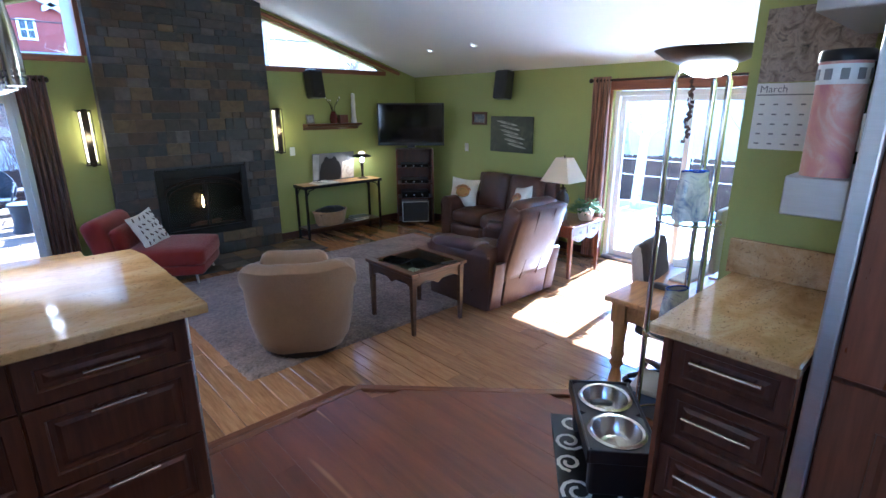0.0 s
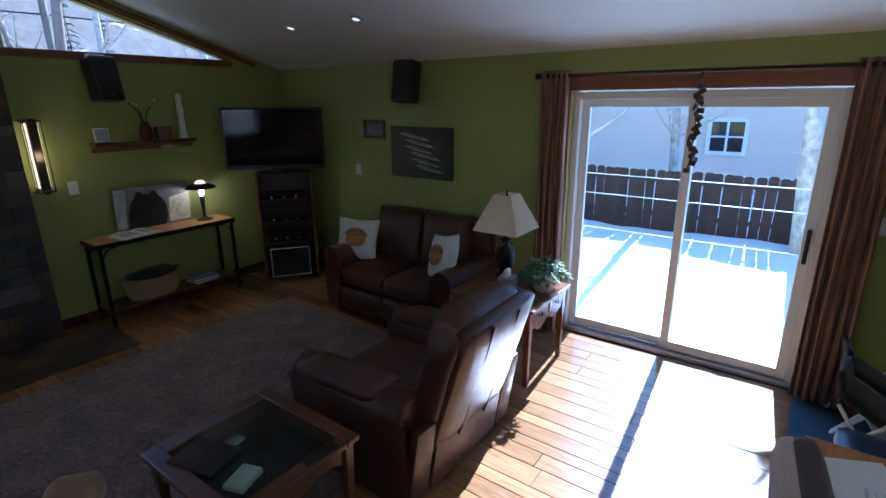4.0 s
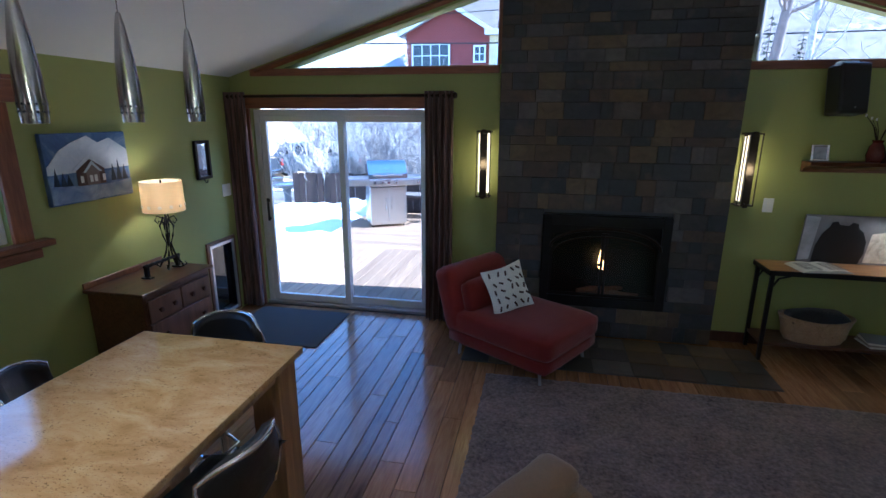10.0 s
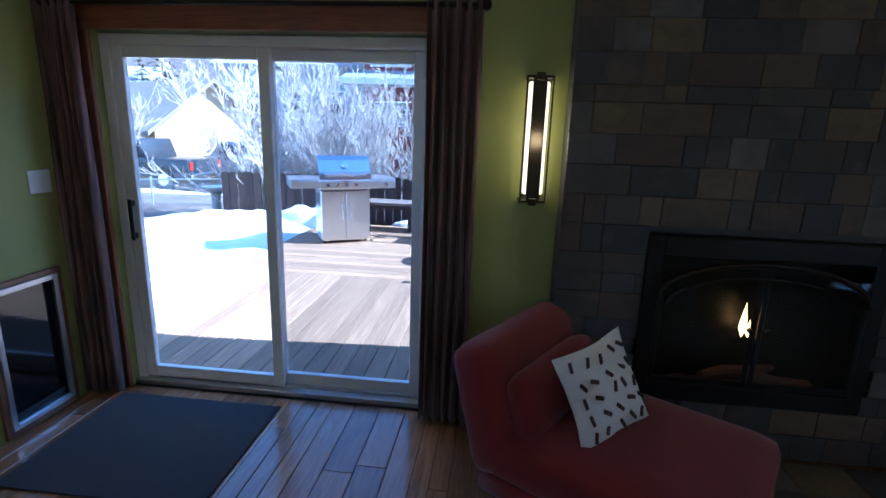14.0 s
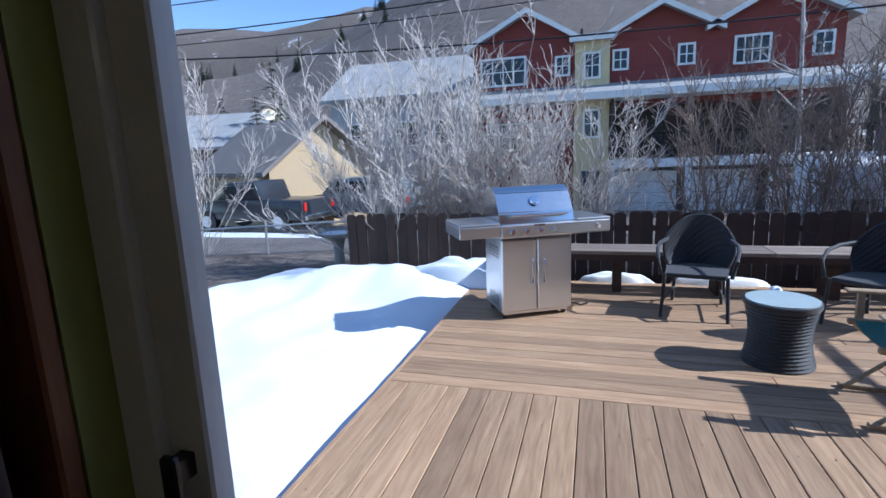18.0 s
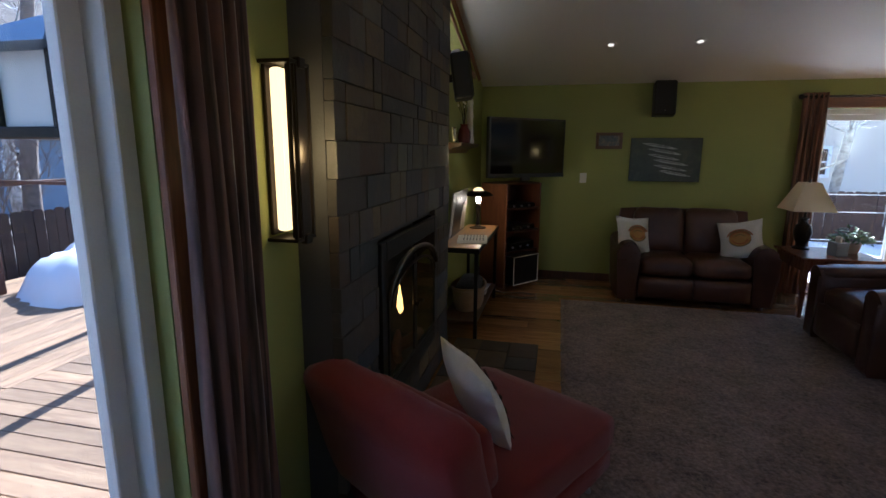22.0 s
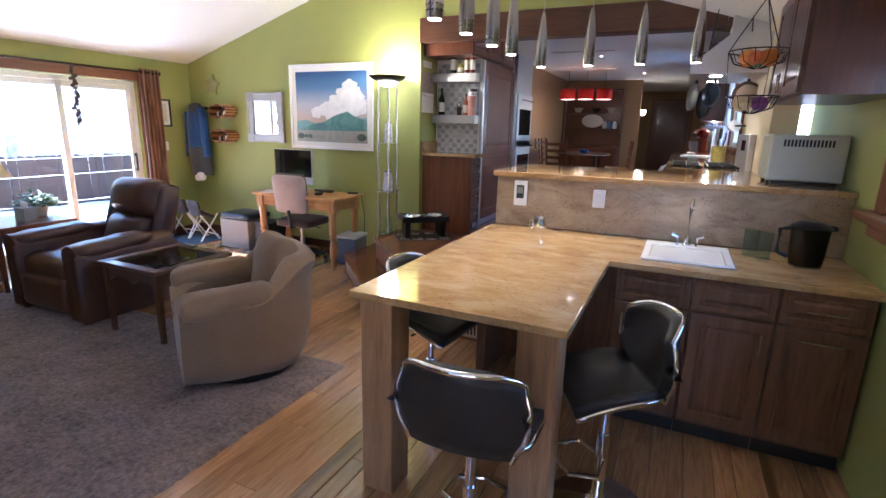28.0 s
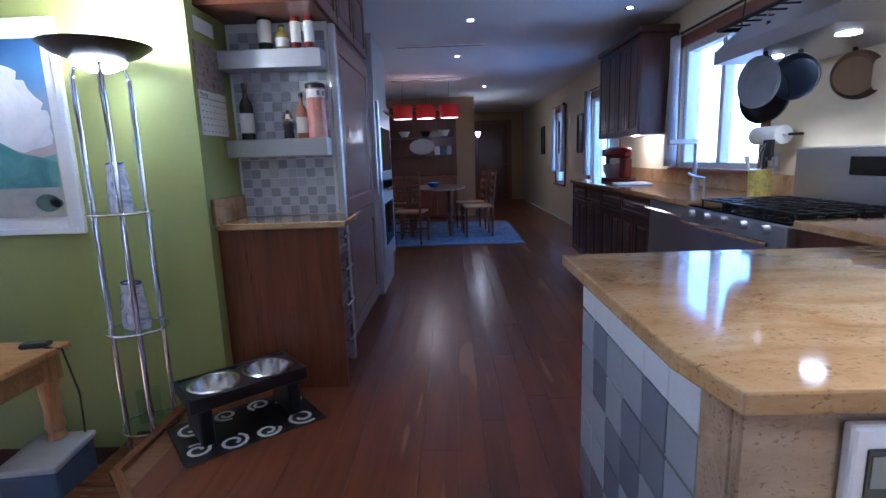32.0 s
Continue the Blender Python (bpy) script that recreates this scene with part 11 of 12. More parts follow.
def tall_tree(x, y, z, h, r, seed, material, label, limbs=16):
    rng = random.Random(seed)
    s = thing("bare_tree", pose(x, y, z), label, "tree", "bare trees")
    trunk, crown = Twigs(), Twigs()
    pts = bend(rng, Vector((0, 0, -0.1)), Vector((rng.uniform(-0.08, 0.08), rng.uniform(-0.08, 0.08), 1)), h, 9, 0.035, 0.03)
    trunk.limb(pts, r, r * 0.25, 9)
    for _ in range(limbs):
        k = rng.randint(2, 9)
        a = rng.random() * 2 * math.pi
        L = h * rng.uniform(0.12, 0.3) * (1.15 - k / 12)
        lp = bend(rng, pts[k], Vector((math.cos(a), math.sin(a), rng.uniform(0.3, 1.0))), L, 5, 0.16, 0.1)
        crown.limb(lp, r * 0.28, 0.006)
        for _ in range(7):
            q = lp[rng.randint(1, 5)]
            tp = bend(rng, q, Vector((rng.gauss(0, 1), rng.gauss(0, 1), 0.5)), L * 0.4, 3, 0.25, 0.1)
            crown.limb(tp, 0.007, 0.003, 3)
            for _ in range(2):
                crown.limb(bend(rng, tp[rng.randint(1, 3)], Vector((rng.gauss(0, 1), rng.gauss(0, 1), 0.6)), L * 0.2, 2, 0.2), 0.004, 0.002, 3)
    o = new("trunk", trunk.mesh("trunk", material, True))
    o.parent = s
    o = new("crown", crown.mesh("crown", material))
    o.parent = s
    return s


for k, (x, y, h, r) in enumerate([(6.3, 14.6, 8.0, 0.15), (8.6, 18.0, 9.0, 0.13), (5.2, 17.5, 8.0, 0.09), (9.8, 15.2, 8.5, 0.16), (7.4, 21.0, 9, 0.12), (3.6, 19.0, 6.5, 0.07), (12.5, 19.5, 9.5, 0.16)]):
    tall_tree(x, y, ground_z(x, y), h, r, 80 + k, M_TWIG if k % 2 else M_TWIGDARK, "tall leafless tree behind the deck fence", 18)
for k, (x, y, h, r) in enumerate([(10.2, 4.9, 7.0, 0.11), (10.6, 1.55, 6.5, 0.14), (12.4, 6.2, 7.5, 0.12), (13.0, 3.8, 7.0, 0.10), (12.2, 0.2, 7.0, 0.12)]):
    tall_tree(x, y, -0.2, h, r, 95 + k, M_ASPEN, "leafless aspen with a pale trunk in the yard", 14)


def conifer(x, y, z, h, r, seed):
    rng = random.Random(seed)
    s = thing("spruce_tree", pose(x, y, z), "dark green spruce with drooping uneven boughs", "tree", "spruces")
    part("trunk", cyl(0.12, 0.02, -0.2, h, 8), M_TWIGDARK, s)
    v, f = [], []
    for k in range(26):
        t = k / 26
        zz = h * (0.06 + 0.92 * t)
        for j in range(max(5, int(15 * (1 - t)))):
            a = rng.random() * 2 * math.pi
            L = r * (1 - t) ** 0.85 * rng.uniform(0.6, 1.1) + 0.1
            for i in range(7):
                q = (i + 0.6) / 7
                c = Vector((math.cos(a) * L * q, math.sin(a) * L * q, zz - 0.35 * L * q * q + 0.08 * rng.random()))
                w = 0.16 * L * (1.15 - q) + 0.05
                b = len(v)
                yaw, tilt = a + rng.uniform(-0.9, 0.9), rng.uniform(-0.7, 0.3)
                d = Vector((math.cos(yaw) * math.cos(tilt), math.sin(yaw) * math.cos(tilt), math.sin(tilt)))
                side = Vector((-math.sin(yaw), math.cos(yaw), rng.uniform(-0.4, 0.4)))
                v += [c - side * w * 0.5, c + side * w * 0.5, c + d * w * 2.2]
                f.append((b, b + 1, b + 2))
    me = bpy.data.meshes.new("crown")
    me.from_pydata([tuple(p) for p in v], [], f)
    me.materials.append(M_NEEDLE)
    o = new("crown", me)
    o.parent = s
    return s


M_NEEDLE = paint("spruce_needles", (0.035, 0.055, 0.035), 0.8, 0.4, 3, 0.1, 60)
for k, (x, y, z, h, r) in enumerate([(-18.0, 32.0, -1.2, 8.6, 2.0), (-20.4, 33.5, -1.2, 7.0, 1.9), (15.4, 40.0, -1.0, 9.6, 1.8), (19, 44, 0, 8, 1.8), (-25, 36, -1.2, 7.5, 2.0)]):
    conifer(x, y, z, h, r, 5 + k)
rngc = random.Random(77)
for k in range(26):
    y = rngc.uniform(130, 215)
    u = rngc.uniform(-0.9, -0.25)
    x = u * y
    conifer(x, y, ground_z(x, y) - 0.5, rngc.uniform(4, 8), rngc.uniform(1.2, 2.0), 40 + k)


# ---- townhouses and houses ----
M_REDSIDE = wood("red_siding", (0.17, 0.035, 0.028), (0.23, 0.05, 0.04), 0.8, "x", 0.4, 0.05, 0.1)
M_CREAMSIDE = paint("cream_siding", (0.62, 0.52, 0.30), 0.8, 0.06, 0.8, 0.1, 30)
M_ROOFGREY = paint("grey_shingle_roof", (0.30, 0.30, 0.30), 0.9, 0.15, 1.5, 0.3, 12)
M_FASCIA = paint("white_trim_outside", (0.74, 0.74, 0.72), 0.6, 0.04, 2)
M_DARKPANE = paint("dark_window_pane", (0.02, 0.024, 0.03), 0.05, 0.05, 2)
M_TANSIDE = wood("tan_lap_siding", (0.42, 0.30, 0.17), (0.55, 0.41, 0.25), 0.8, "x", 0.4, 0.1, 0.15)
M_GARAGE = paint("white_garage_panel", (0.70, 0.70, 0.70), 0.5, 0.04, 1)
M_NAVY = paint("navy_door_paint", (0.03, 0.045, 0.07), 0.4, 0.1, 3)
# near-black stands for the shade under the townhouse eave and balcony
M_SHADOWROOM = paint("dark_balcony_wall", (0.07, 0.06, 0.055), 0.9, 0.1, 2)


def house_window(parent, x0, x1, z0, z1, y, bars=1):
    wd = part("window", box(x0, y - 0.05, z0, x1, y + 0.02, z1), M_DARKPANE, parent)
    t = 0.09
    part("frame", join(box(x0 - t, y - 0.09, z0 - t, x0, y + 0.01, z1 + t), box(x1, y - 0.09, z0 - t, x1 + t, y + 0.01, z1 + t), box(x0, y - 0.09, z1, x1, y + 0.01, z1 + t), box(x0, y - 0.09, z0 - t, x1, y + 0.01, z0)), M_FASCIA, wd)
    for k in range(1, bars + 1):
        x = x0 + (x1 - x0) * k / (bars + 1)
        part("glazing_bar", box(x - 0.025, y - 0.075, z0, x + 0.025, y - 0.045, z1), M_FASCIA, wd)
    part("glazing_bar", box(x0, y - 0.072, (z0 + z1) / 2 - 0.02, x1, y - 0.048, (z0 + z1) / 2 + 0.02), M_FASCIA, wd)


def gable_front(parent, x0, xp, x1, ze, zp, y, depth):
    """Upper red wall with a gable, its two roof planes and white rakes."""
    bm = stand_up(slab([(x0, 3.4), (x1, 3.4), (x1, ze), (xp, zp), (x0, ze)], 0, depth))
    bm.transform(Matrix.Translation((0, y + depth, 0)))
    part("wall", bm, M_REDSIDE, parent)
    for a, b in ((x0, xp), (x1, xp)):
        o = -0.35 if a < b else 0.35
        zo = ze - 0.35 * (zp - ze) / abs(xp - a)
        bm = stand_up(slab([(a + o, zo), (b, zp), (b, zp + 0.16), (a + o, zo + 0.16)], 0, depth + 0.5))
        bm.transform(Matrix.Translation((0, y + depth, 0)))
        rf = part("roof", bm, M_ROOFGREY, parent)
        bm = stand_up(slab([(a + o, zo - 0.06), (b, zp - 0.06), (b, zp + 0.17), (a + o, zo + 0.17)], 0, 0.06))
        bm.transform(Matrix.Translation((0, y - 0.50, 0)))
        part("rake_board", bm, M_FASCIA, rf)


def townhouse():
    h = thing("townhouse", pose(0, 0, 0), "row of red and cream townhouses with three gables and garages", "house")
    Y = 30.6
    part("lower_wall", box(-6.0, Y, -1.5, -1.4, Y + 8, 4.2), M_REDSIDE, h)
    # recessed walls and upper columns carry their shade in the colour
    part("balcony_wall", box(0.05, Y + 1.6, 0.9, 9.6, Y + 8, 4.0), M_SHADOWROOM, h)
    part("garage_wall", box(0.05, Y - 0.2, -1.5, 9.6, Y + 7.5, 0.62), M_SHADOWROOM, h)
    part("balcony_floor", box(0.0, Y - 1.2, 0.70, 9.6, Y + 1.6, 1.05), M_FASCIA, h)
    gable_front(h, -6.0, -3.5, -1.4, 6.35, 7.6, Y, 8)
    gable_front(h, 0.05, 2.1, 4.1, 6.3, 7.35, Y, 8)
    gable_front(h, 4.1, 6.4, 8.7, 6.3, 7.5, Y, 8)
    part("bay", box(-1.4, Y - 1.0, -1.5, 0.05, Y + 7, 4.05), M_CREAMSIDE, h, "cream stair bay")
    part("upper_bay", box(-1.4, Y - 0.3, 3.9, 0.05, Y + 7, 6.15), M_CREAMSIDE, h)
    part("bay_roof", box(-1.6, Y - 0.7, 6.15, 0.25, Y + 6.5, 6.35), M_ROOFGREY, h)
    part("bay_fascia", box(-1.62, Y - 0.76, 6.1, 0.27, Y - 0.70, 6.36), M_FASCIA, h)
    bm = slab([(Y - 1.9, 3.72), (Y, 4.28), (Y, 4.38), (Y - 1.9, 3.84)], -6.7, 10.0)
    bm.transform(Matrix(((0, 0, 1, 0), (1, 0, 0, 0), (0, 1, 0, 0), (0, 0, 0, 1))))
    part("eave_roof", bm, M_ROOFGREY, h)
    part("gutter", box(-6.75, Y - 2.0, 3.56, 10.05, Y - 1.9, 3.84), M_FASCIA, h)
    part("soffit", box(-6.7, Y - 1.9, 3.58, 10.0, Y, 3.66), M_FASCIA, h)
    for a, b, z0, z1, n in ((-5.6, -3.65, 4.65, 5.75, 3), (-2.2, -1.7, 4.9, 5.6, 1), (0.25, 0.75, 4.95, 5.65, 1), (2.85, 3.35, 4.95, 5.65, 1), (4.95, 6.1, 4.8, 5.75, 3), (7.7, 8.25, 4.9, 5.65, 1)):
        house_window(h, a, b, z0, z1, Y, n)
    house_window(h, -0.95, -0.4, 4.65, 5.6, Y - 0.3)
    house_window(h, -0.95, -0.4, 2.1, 3.15, Y - 1.0)
    house_window(h, -5.4, -3.8, 1.7, 2.8, Y, 2)
    part("entry_door", box(-1.1, Y - 1.06, -1.35, -0.3, Y - 1.0, 0.62, 0.01), M_NAVY, h, "dark blue entry door")
    for a, b in ((0.3, 2.9), (3.5, 5.95), (6.5, 8.8)):
        g = part("garage_door", box(a, Y - 0.30, -1.35, b, Y - 0.2, 0.5, 0.01), M_GARAGE, h)
        for k in range(1, 4):
            part("panel_joint", box(a, Y - 0.304, -1.35 + k * 0.46, b, Y - 0.298, -1.335 + k * 0.46), M_DARKPANE, g)
    for x in (0.1, 3.1, 6.15, 9.3):
        part("column", box(x, Y - 1.2, -1.4, x + 0.22, Y - 0.98, 0.72), M_FASCIA, h)
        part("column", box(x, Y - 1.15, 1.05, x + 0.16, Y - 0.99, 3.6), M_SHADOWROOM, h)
    part("hand_rail", box(0.05, Y - 1.18, 2.05, 9.5, Y - 1.12, 2.12), M_BLACKMETAL, h)
    bars = part("baluster", join(*[box(0.1 + 0.16 * k, Y - 1.165, 1.05, 0.13 + 0.16 * k, Y - 1.135, 2.05) for k in range(59)]), M_BLACKMETAL, h)
    bars["kind"] = "stuff"
    for x in (-1.2, 3.8, 8.0):
        part("vent_pipe", cyl(0.07, 0.07, 6.3, 7.3, 10, (x, Y + 2.6)), M_BLACKMETAL, h)


townhouse()


def plain_house(m, w, d, h, rise, side, roof, label, windows=(), ridge="x", over=0.5):
    """A gabled house from its front corner; the ridge runs along x or y."""
    o = thing("house", m, label, "house")
    if ridge == "x":
        bm = slab([(0, -1.5), (d, -1.5), (d, h), (d / 2, h + rise), (0, h)], 0, w)
        bm.transform(Matrix(((0, 0, 1, 0), (1, 0, 0, 0), (0, 1, 0, 0), (0, 0, 0, 1))))
    else:
        bm = stand_up(slab([(0, -1.5), (w, -1.5), (w, h), (w / 2, h + rise), (0, h)], 0, d))
        bm.transform(Matrix.Translation((0, d, 0)))
    part("wall", bm, side, o)
    half = (d if ridge == "x" else w) / 2
    for s in (0, 1):
        a = -over if s == 0 else 2 * half + over
        za = h - over * rise / half
        pts = [(a, za + 0.03), (half, h + rise + 0.03), (half, h + rise + 0.2), (a, za + 0.2)]
        if ridge == "x":
            bm = slab(pts, -over, w + over)
            bm.transform(Matrix(((0, 0, 1, 0), (1, 0, 0, 0), (0, 1, 0, 0), (0, 0, 0, 1))))
        else:
            bm = stand_up(slab(pts, 0, d + 2 * over))
            bm.transform(Matrix.Translation((0, d + over, 0)))
        part("roof", bm, roof, o)
    for a, b, z0, z1 in windows:
        house_window(o, a, b, z0, z1, 0.0, 1)
    return o


plain_house(pose(-17.6, 25.6, 0, 0, 0, -28), 6.2, 4.6, 1.35, 1.75, M_TANSIDE, paint("brown_shingles", (0.19, 0.165, 0.15), 0.9, 0.15, 1.5, 0.3, 12), "tan lap-sided garage with a brown-grey gable roof")
plain_house(pose(-15.0, 33.0, 0, 0, 0, 0), 8.6, 8, 4.9, 2.3, paint("pale_grey_siding", (0.42, 0.42, 0.42), 0.85, 0.06, 1), M_ROOFGREY, "pale grey two-storey house with a shingled roof", ((1.2, 2.4, 2.2, 3.4), (4.0, 5.2, 2.2, 3.4), (6.2, 7.2, 2.2, 3.4)))
plain_house(pose(-30, 30, 0, 0, 0, 8), 10, 8, 2.6, 2.0, paint("brown_siding", (0.2, 0.14, 0.10), 0.85, 0.06, 1), M_ROOFGREY, "low brown house with a grey roof", ((2, 3.2, 0.6, 1.6), (6, 7.2, 0.6, 1.6)))
plain_house(pose(16.0, 11.0, 0, 0, 0, -90), 16, 9, 3.6, 2.2, paint("beige_stucco", (0.66, 0.58, 0.47), 0.9, 0.05, 0.8, 0.2, 25), M_ROOFGREY, "pale beige house beyond the side yard fence",
            ((7.3, 8.0, 0.75, 1.45), (11.6, 12.3, 1.0, 1.7)))
plain_house(pose(11.5, 30.0, 0, 0, 0, -12), 8, 8, 2.2, 1.8, paint("blue_grey_siding", (0.20, 0.25, 0.32), 0.85, 0.06, 1), M_ROOFGREY, "low blue-grey house behind bare trees", ((1, 2.2, 0.4, 1.4), (5, 6.2, 0.4, 1.4)))


def trailer():
    t = thing("white_trailer", pose(3.15, 16.2, 0), "white box trailer with illegible dark script on its side", "trailer")
    part("body", box(0, 0, -0.15, 3.1, 1.6, 1.2, 0.18, 4), M_GARAGE, t, "", True)
    part("skirt", box(0.1, 0.1, -0.35, 3.0, 1.5, -0.15), M_BLACKPL, t)
    rng = random.Random(2)
    x = 0.35
    for w in (0.22, 0.1, 0.16, 0.12, 0.2, 0.14, 0.1, 0.2, 0.16):
        part("lettering_bar", box(x, -0.006, 0.32, x + w, 0.002, 0.42 + rng.uniform(0, 0.14)), M_BLACKPL, t)
        x += w + 0.05
    part("lettering_bar", box(0.9, -0.006, 0.68, 1.7, 0.002, 0.76), M_BLACKPL, t)
    for x in (0.7, 2.4):
        part("wheel", moved(cyl(0.26, 0.26, -0.08, 0.08, 20), Matrix.Translation((x, 0.12, -0.45)) @ Matrix.Rotation(radians(90), 4, "X")), M_BLACKPL, t)


trailer()


def pickup(m, colour, label, cab_only=False):
    p = thing("pickup_truck", m, label, "truck")
    prof = [(0, 0.45), (0.05, 0.95), (1.0, 1.08), (1.35, 1.12), (4.9, 1.10), (4.95, 0.45)]
    bm = stand_up(slab(prof, -0.9, 0.9))
    bmesh.ops.bevel(bm, geom=bm.edges[:], offset=0.05, segments=2, profile=0.5, affect="EDGES")
    part("body", bm, colour, p, "", True)
    cab = [(1.3, 1.08), (1.95, 1.70), (3.0, 1.74), (3.25, 1.08)]
    if cab_only:
        cab = [(1.3, 1.08), (1.95, 1.70), (4.5, 1.72), (4.85, 1.08)]
    bm = stand_up(slab(cab, -0.80, 0.80))
    bmesh.ops.bevel(bm, geom=bm.edges[:], offset=0.05, segments=2, profile=0.5, affect="EDGES")
    part("cab", bm, colour, p, "", True)
    for s in (-1, 1):
        xs = ((1.72, 2.35), (2.45, 3.0)) if not cab_only else ((1.72, 2.5), (2.6, 3.4), (3.5, 4.4))
        for a, b in xs:
            part("side_window", box(a, s * 0.80 - 0.012, 1.18, b, s * 0.80 + 0.012, 1.58, 0.004), M_DARKPANE, p)
        for x in (0.95, 3.95):
            w = part("wheel", moved(cyl(0.39, 0.39, -0.12, 0.12, 22), Matrix.Translation((x, s * 0.82, 0.39)) @ Matrix.Rotation(radians(90), 4, "X")), M_BLACKPL, p, "", True)
            part("rim", moved(cyl(0.23, 0.20, -0.125, 0.125, 18), Matrix.Translation((x, s * 0.825, 0.39)) @ Matrix.Rotation(radians(90), 4, "X")), M_STEEL, w)
        part("headlight", box(-0.01, s * 0.62 - 0.14, 0.72, 0.05, s * 0.62 + 0.14, 0.88, 0.01), M_NICKEL, p)
        part("tail_light", box(4.93, s * 0.78 - 0.07, 0.75, 4.97, s * 0.78 + 0.07, 1.02, 0.01), paint("red_lens", (0.45, 0.02, 0.015), 0.2), p, "red tail light")
    part("windscreen", moved(box(-0.01, -0.70, -0.3, 0.012, 0.70, 0.3), pose(1.60, 0, 1.39, 0, 46, 0)), M_DARKPANE, p)
    part("bumper", box(4.95, -0.85, 0.45, 5.05, 0.85, 0.62, 0.02), M_NICKEL, p)
    return p


pickup(pose(-14.2, 21.6, -0.80, 0, 0, -4), paint("dark_truck_paint", (0.03, 0.033, 0.04), 0.25, 0.06, 3), "dark grey pickup truck parked behind the fence")
pickup(pose(-11.6, 24.2, -0.85, 0, 0, -6), paint("silver_truck_paint", (0.16, 0.18, 0.20), 0.3, 0.06, 3), "grey sport utility vehicle parked behind the truck", True)


def birdbath():
    b = thing("birdbath", pose(-4.55, 13.85, -0.45), "stone birdbath with a snowy bowl", "birdbath")
    part("pedestal", lathe([(0, 0), (0.19, 0), (0.19, 0.05), (0.10, 0.10), (0.08, 0.5), (0.12, 0.68), (0, 0.68)], 20), M_MORTAR, b, "", True)
    part("bowl", lathe([(0, 0.68), (0.12, 0.68), (0.36, 0.76), (0.38, 0.80), (0.33, 0.79), (0, 0.73)], 28), M_MORTAR, b, "", True)
    part("snow", lathe([(0, 0.80), (0.2, 0.785), (0.31, 0.775), (0, 0.765)], 20), M_SNOW, b, "", True)


birdbath()


def wire_fence():
    f = thing("chain_link_fence", pose(-8.9, 14.4, 0, 0, 0, 24), "sagging chain-link fence with a pale top rail", "fence")
    m = metal("galvanised_wire", (0.5, 0.52, 0.52), 0.45)
    t = Twigs()
    L, z0, z1, s = 4.2, -0.65, 0.22, 0.075
    n = int(L / s)
    for k in range(-12, n):
        for d in (1, -1):
            a = k * s + (0 if d > 0 else (z1 - z0))
            p, q = Vector((a, 0, z0)), Vector((a + d * (z1 - z0), 0, z1))
            for e in (p, q):
                pass
            lo, hi = max(0.0, min(p.x, q.x)), min(L, max(p.x, q.x))
            if hi - lo < 0.05:
                continue
            za = z0 + (lo - p.x) * d if d > 0 else z0 + (p.x - lo)
            zb = z0 + (hi - p.x) * d if d > 0 else z0 + (p.x - hi)
            t.limb([Vector((lo, 0.003 * d, za)), Vector((hi, 0.003 * d, zb))], 0.0035, 0.0035, 3)
    o = new("mesh_wire", t.mesh("mesh_wire", m))
    o.parent = f
    o["kind"] = "stuff"
    part("top_rail", tube([(0, 0, 0.22), (L, 0, 0.24)], 0.022, 10), m, f, "", True)
    for x in (0.0, 2.1, 4.2):
        part("post", cyl(0.025, 0.025, -0.8, 0.3, 12, (x, 0)), m, f, "", True)
    for k in range(8):
        x = L + 0.15 + 0.13 * k
        part("scroll", tube([(x, 0, -0.5), (x, 0, -0.05), (x + 0.03, 0, 0.03), (x + 0.065, 0, 0.05), (x + 0.1, 0, 0.03), (x + 0.13, 0, -0.05)], 0.006, 6), M_BLACKMETAL, f)


wire_fence()


def utility_pole():
    p = thing("utility_pole", pose(8.6, 22.0, -1.2), "weathered wooden utility pole", "utility pole")
    part("pole", cyl(0.13, 0.10, -0.2, 9.2, 14), M_GREYWOOD, p, "", True)
    part("crossarm", box(-1.0, -0.06, 8.5, 1.0, 0.06, 8.62, 0.01), M_GREYWOOD, p)
    for x in (-0.9, -0.4, 0.4, 0.9):
        part("insulator", cyl(0.03, 0.04, 8.62, 8.76, 10, (x, 0)), M_DARKPANE, p)


utility_pole()


def cable(p, q, sag, r, label):
    pts = []
    for k in range(21):
        t = k / 20
        pts.append((p[0] + (q[0] - p[0]) * t, p[1] + (q[1] - p[1]) * t, p[2] + (q[2] - p[2]) * t - 4 * sag * t * (1 - t)))
    solo("overhead_cable", tube(pts, r, 5), M_BLACKPL, label, "cable", group="overhead wires")


for k, (za, zb, r) in enumerate(((6.6, 7.5, 0.018), (5.6, 6.6, 0.02), (5.3, 6.2, 0.015), (6.1, 4.7, 0.025))):
    cable((-40, 19 - k * 0.3, za + 1.6), (8.6, 22.0, zb), 1.2, r, "black overhead cable strung across the lane")
    cable((8.6, 22.0, zb), (30, 16, zb + 1.0), 0.5, r, "black overhead cable strung across the lane")
for z, x in ((0.12, 9.4), (0.55, 9.9), (0.86, 9.9)):
    solo("fence_wire", tube([(x, -4, z + 0.05), (x, 2.4, z), (x, 9, z + 0.02)], 0.006, 5), M_GARAGE, "thin white wire strung across the yard", "wire", group="yard wires")

# ---- boards, stones and tiles ----
def inside(poly, x, y):
    hit = False
    for (ax, ay), (bx, by) in zip(poly, poly[1:] + poly[:1]):
        if (ay > y) != (by > y) and x < (bx - ax) * (y - ay) / (by - ay) + ax:
            hit = not hit
    return hit


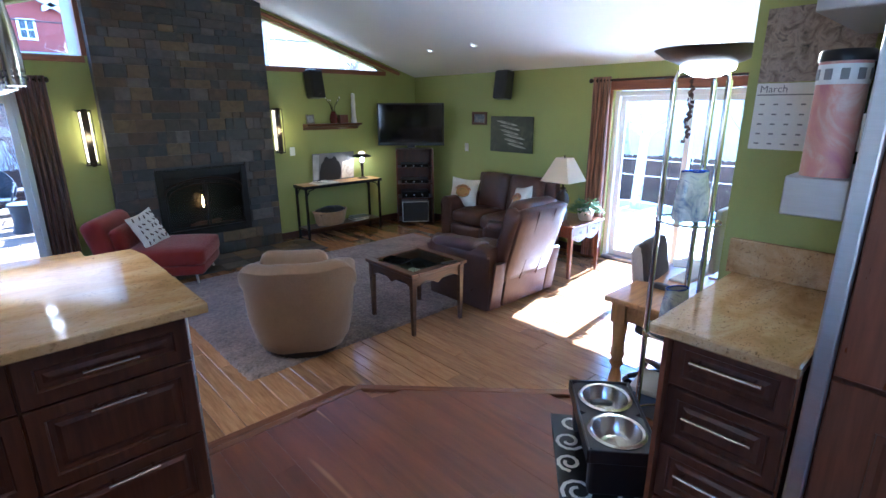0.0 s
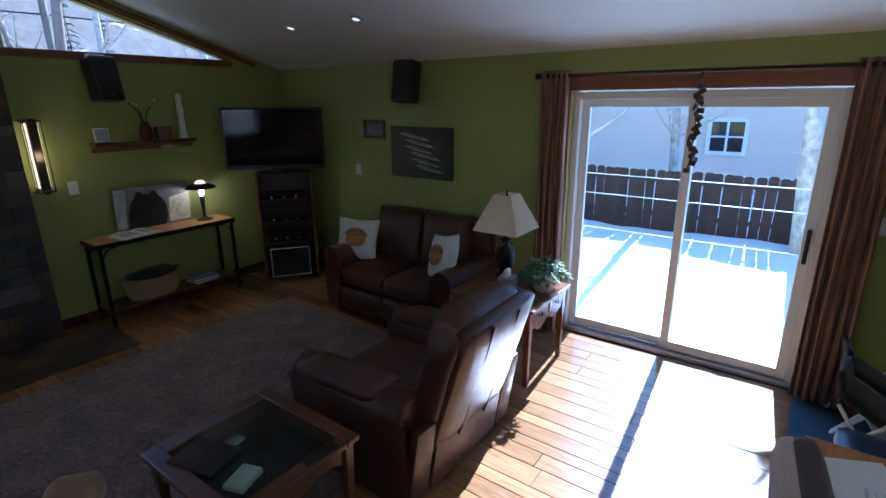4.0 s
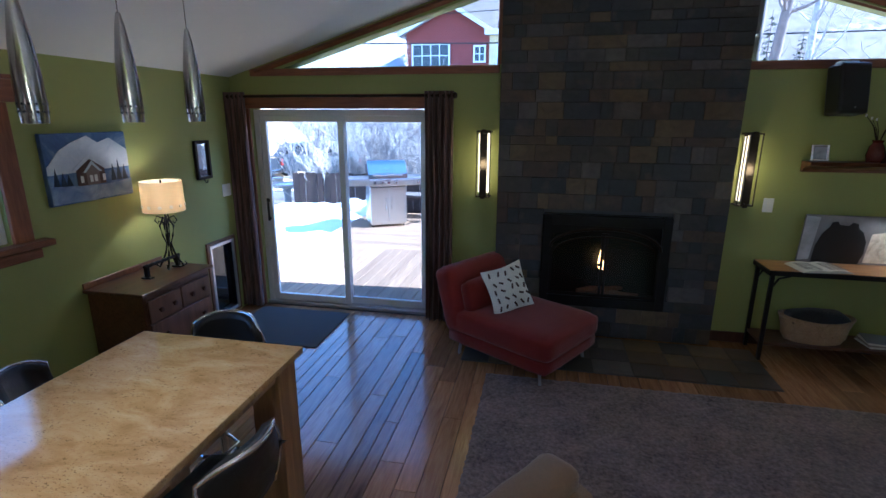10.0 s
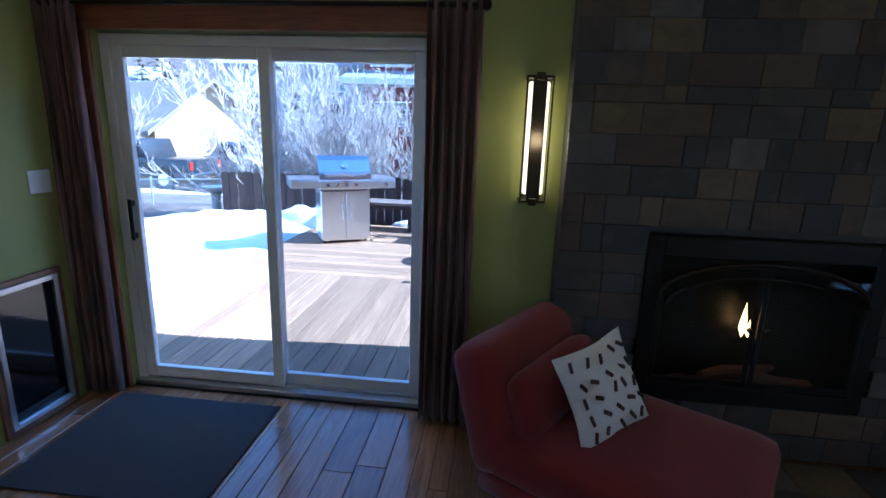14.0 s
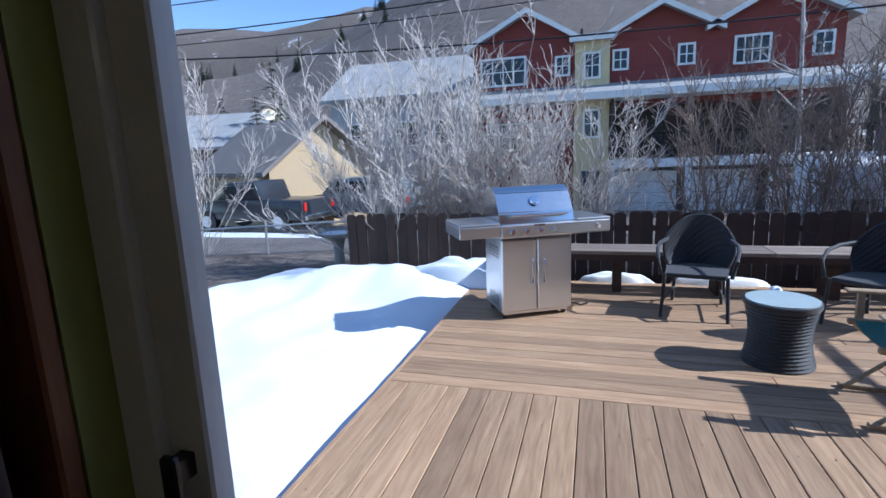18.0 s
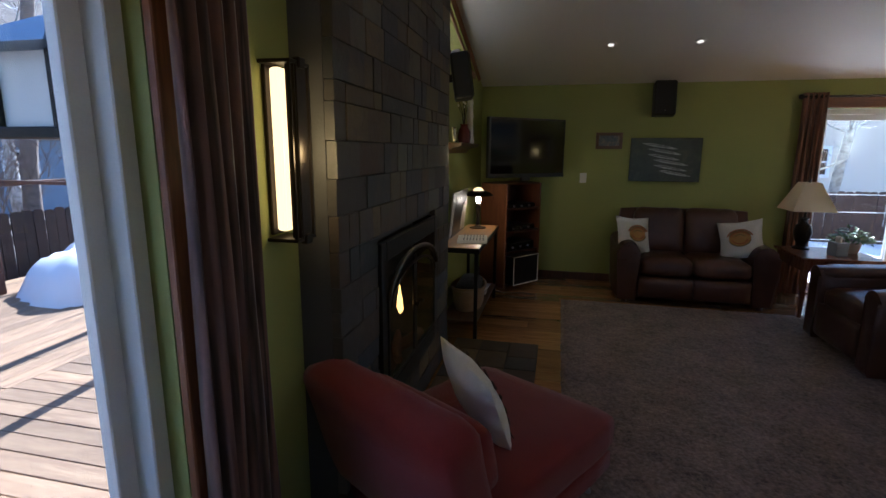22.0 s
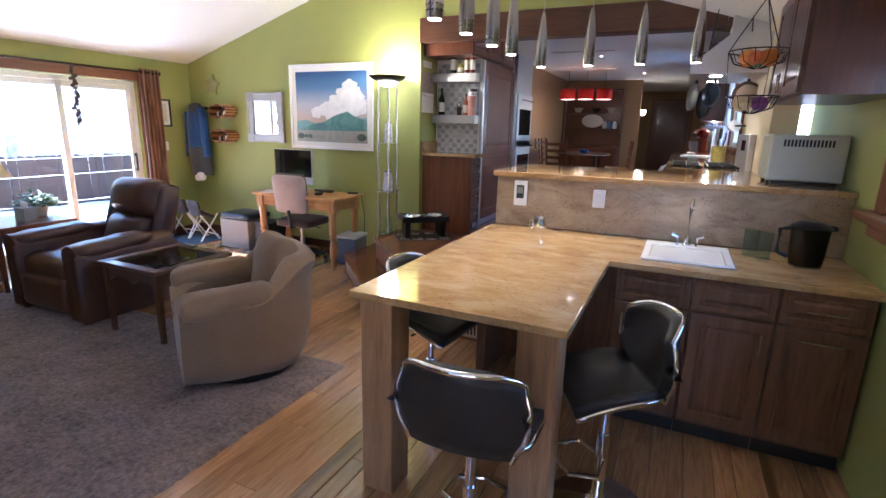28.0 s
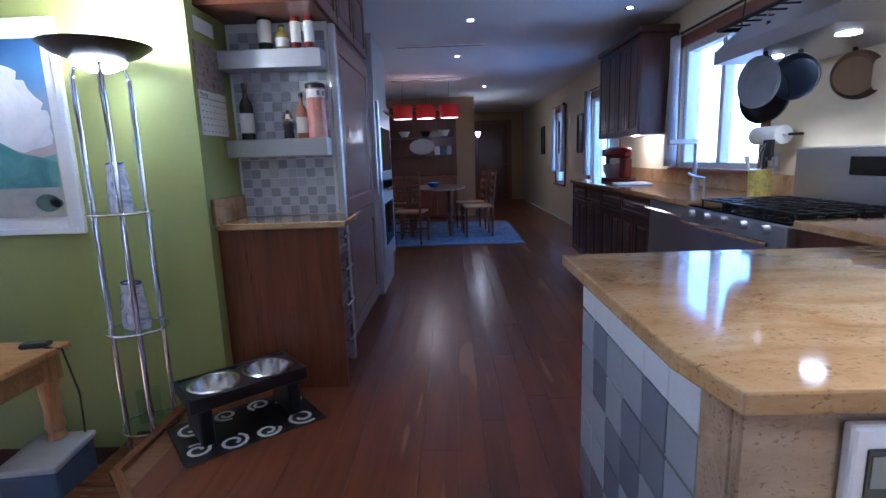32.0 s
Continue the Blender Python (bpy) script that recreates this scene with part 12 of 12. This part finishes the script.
def plank_floor(name, x0, x1, y0, y1, z, material, label, widths, lengths, seed, thick=0.022, gap=0.0025, skip=None):
    """Boards along y, each an object of its own; alike ones share a mesh."""
    rng = random.Random(seed)
    f = thing(name, Matrix.Identity(4), label, "floor", "", "structure")
    cache = {}
    x = x0
    while x < x1 - 0.03:
        w = min(rng.choice(widths), x1 - x)
        y = y0 - rng.random() * 0.6
        while y < y1 - 0.02:
            L = rng.choice(lengths)
            a, b = max(y, y0), min(y + L, y1)
            y += L
            if b - a < 0.05 or (skip and skip(x + w / 2, a, b)):
                continue
            key = (round(w, 3), round(b - a, 2))
            m = Matrix.Translation((x + w / 2, (a + b) / 2, z + rng.uniform(-0.0006, 0.0006)))
            if key in cache:
                again(cache[key], f, m)
            else:
                cache[key] = part("plank", box(-w / 2 + gap / 2, -(b - a) / 2 + gap / 2, -thick, w / 2 - gap / 2, (b - a) / 2 - gap / 2, 0, 0.0025), material, f, m=m)
        x += w
    return f


plank_floor("floor", XW, XE, YS, YN, 0.0, M_OAK, "honey hardwood floor in boards of mixed width", [0.09, 0.13, 0.15], [1.2, 1.6, 2.0], 3, 0.012,
            skip=lambda x, a, b: (x < 2.3 and b < 2.2) or (x < 0.6 and b < 2.5))


def cherry_floor():
    """Kitchen boards, cut to the platform's angled edge."""
    rng = random.Random(8)
    f = thing("floor_kitchen", Matrix.Identity(4), "dark polished cherry floor boards", "floor", "", "structure")
    x = KW + 0.001
    while x < 2.52:
        w = rng.choice((0.11, 0.13, 0.16))
        xa, xb = x, min(x + w, 2.52)
        y = -11.1 - rng.random()
        top = lambda q: 2.221 if q < 1.648 else max(3.866 - q, YS) if q < 2.496 else YS
        if xa < 0.74:
            top = lambda q: 1.69
        while y < 2.25:
            L = rng.choice((1.1, 1.5, 1.9))
            a, b = y, y + L
            y += L
            if xa > KE - 0.1:
                a = max(a, YS - 0.12)
            ya, yb = min(b, top(xa)), min(b, top(xb))
            if min(ya, yb) - a < 0.04:
                continue
            g = 0.0007
            cx, cy = (xa + xb) / 2, a
            bm = slab([(xa + g - cx, g), (xb - g - cx, g), (xb - g - cx, yb - cy - g), (xa + g - cx, ya - cy - g)], -0.02, 0)
            part("plank", bm, M_CHERRY, f, m=Matrix.Translation((cx, cy, ZK)))
        x += w


cherry_floor()


def slate_face(parent, x0, x1, z0, z1, holes, seed, y_axis=True):
    """Random coursed slate in x and z facing -y at y = 0."""
    rng = random.Random(seed)
    cache = {}
    z = z0
    n = 0
    while z < z1 - 0.02:
        h = min(rng.choice((0.075, 0.10, 0.14)), z1 - z)
        x = x0
        while x < x1 - 0.01:
            w = rng.choice((0.10, 0.16, 0.22, 0.30))
            if x1 - x - w < 0.09:
                w = x1 - x
            cut = any(x + w > a + 0.002 and x < b - 0.002 and z + h > c + 0.002 and z < d - 0.002 for a, b, c, d in holes)
            xa, xb = x, x + w
            if cut:
                for a, b, c, d in holes:
                    if z + h > c + 0.002 and z < d - 0.002:
                        if xa < a < xb:
                            xb = a
                        elif xa < b < xb:
                            xa = b
                        elif xa >= a and xb <= b:
                            xa = xb
            if xb - xa > 0.03:
                key = (round(xb - xa, 2), round(h, 3), rng.randrange(2))
                m = Matrix.Translation(((xa + xb) / 2, rng.uniform(-0.0025, 0.0025), z + h / 2))
                if key in cache:
                    again(cache[key], parent, m)
                else:
                    g = 0.0012
                    bm = box(-(xb - xa) / 2 + g, -0.02, -h / 2 + g, (xb - xa) / 2 - g, 0.02, h / 2 - g, 0.002)
                    for v in bm.verts:
                        if v.co.y < 0:
                            v.co.y += rng.uniform(-0.0018, 0.0018)
                    cache[key] = part("slate", bm, M_SLATE, parent, m=m)
                n += 1
            x += w
        z += h
    return n


slate_face(FIREPLACE, -0.965, 0.965, 0.02, 3.40, [(-0.545, 0.545, 0.30, 1.16)], 5)
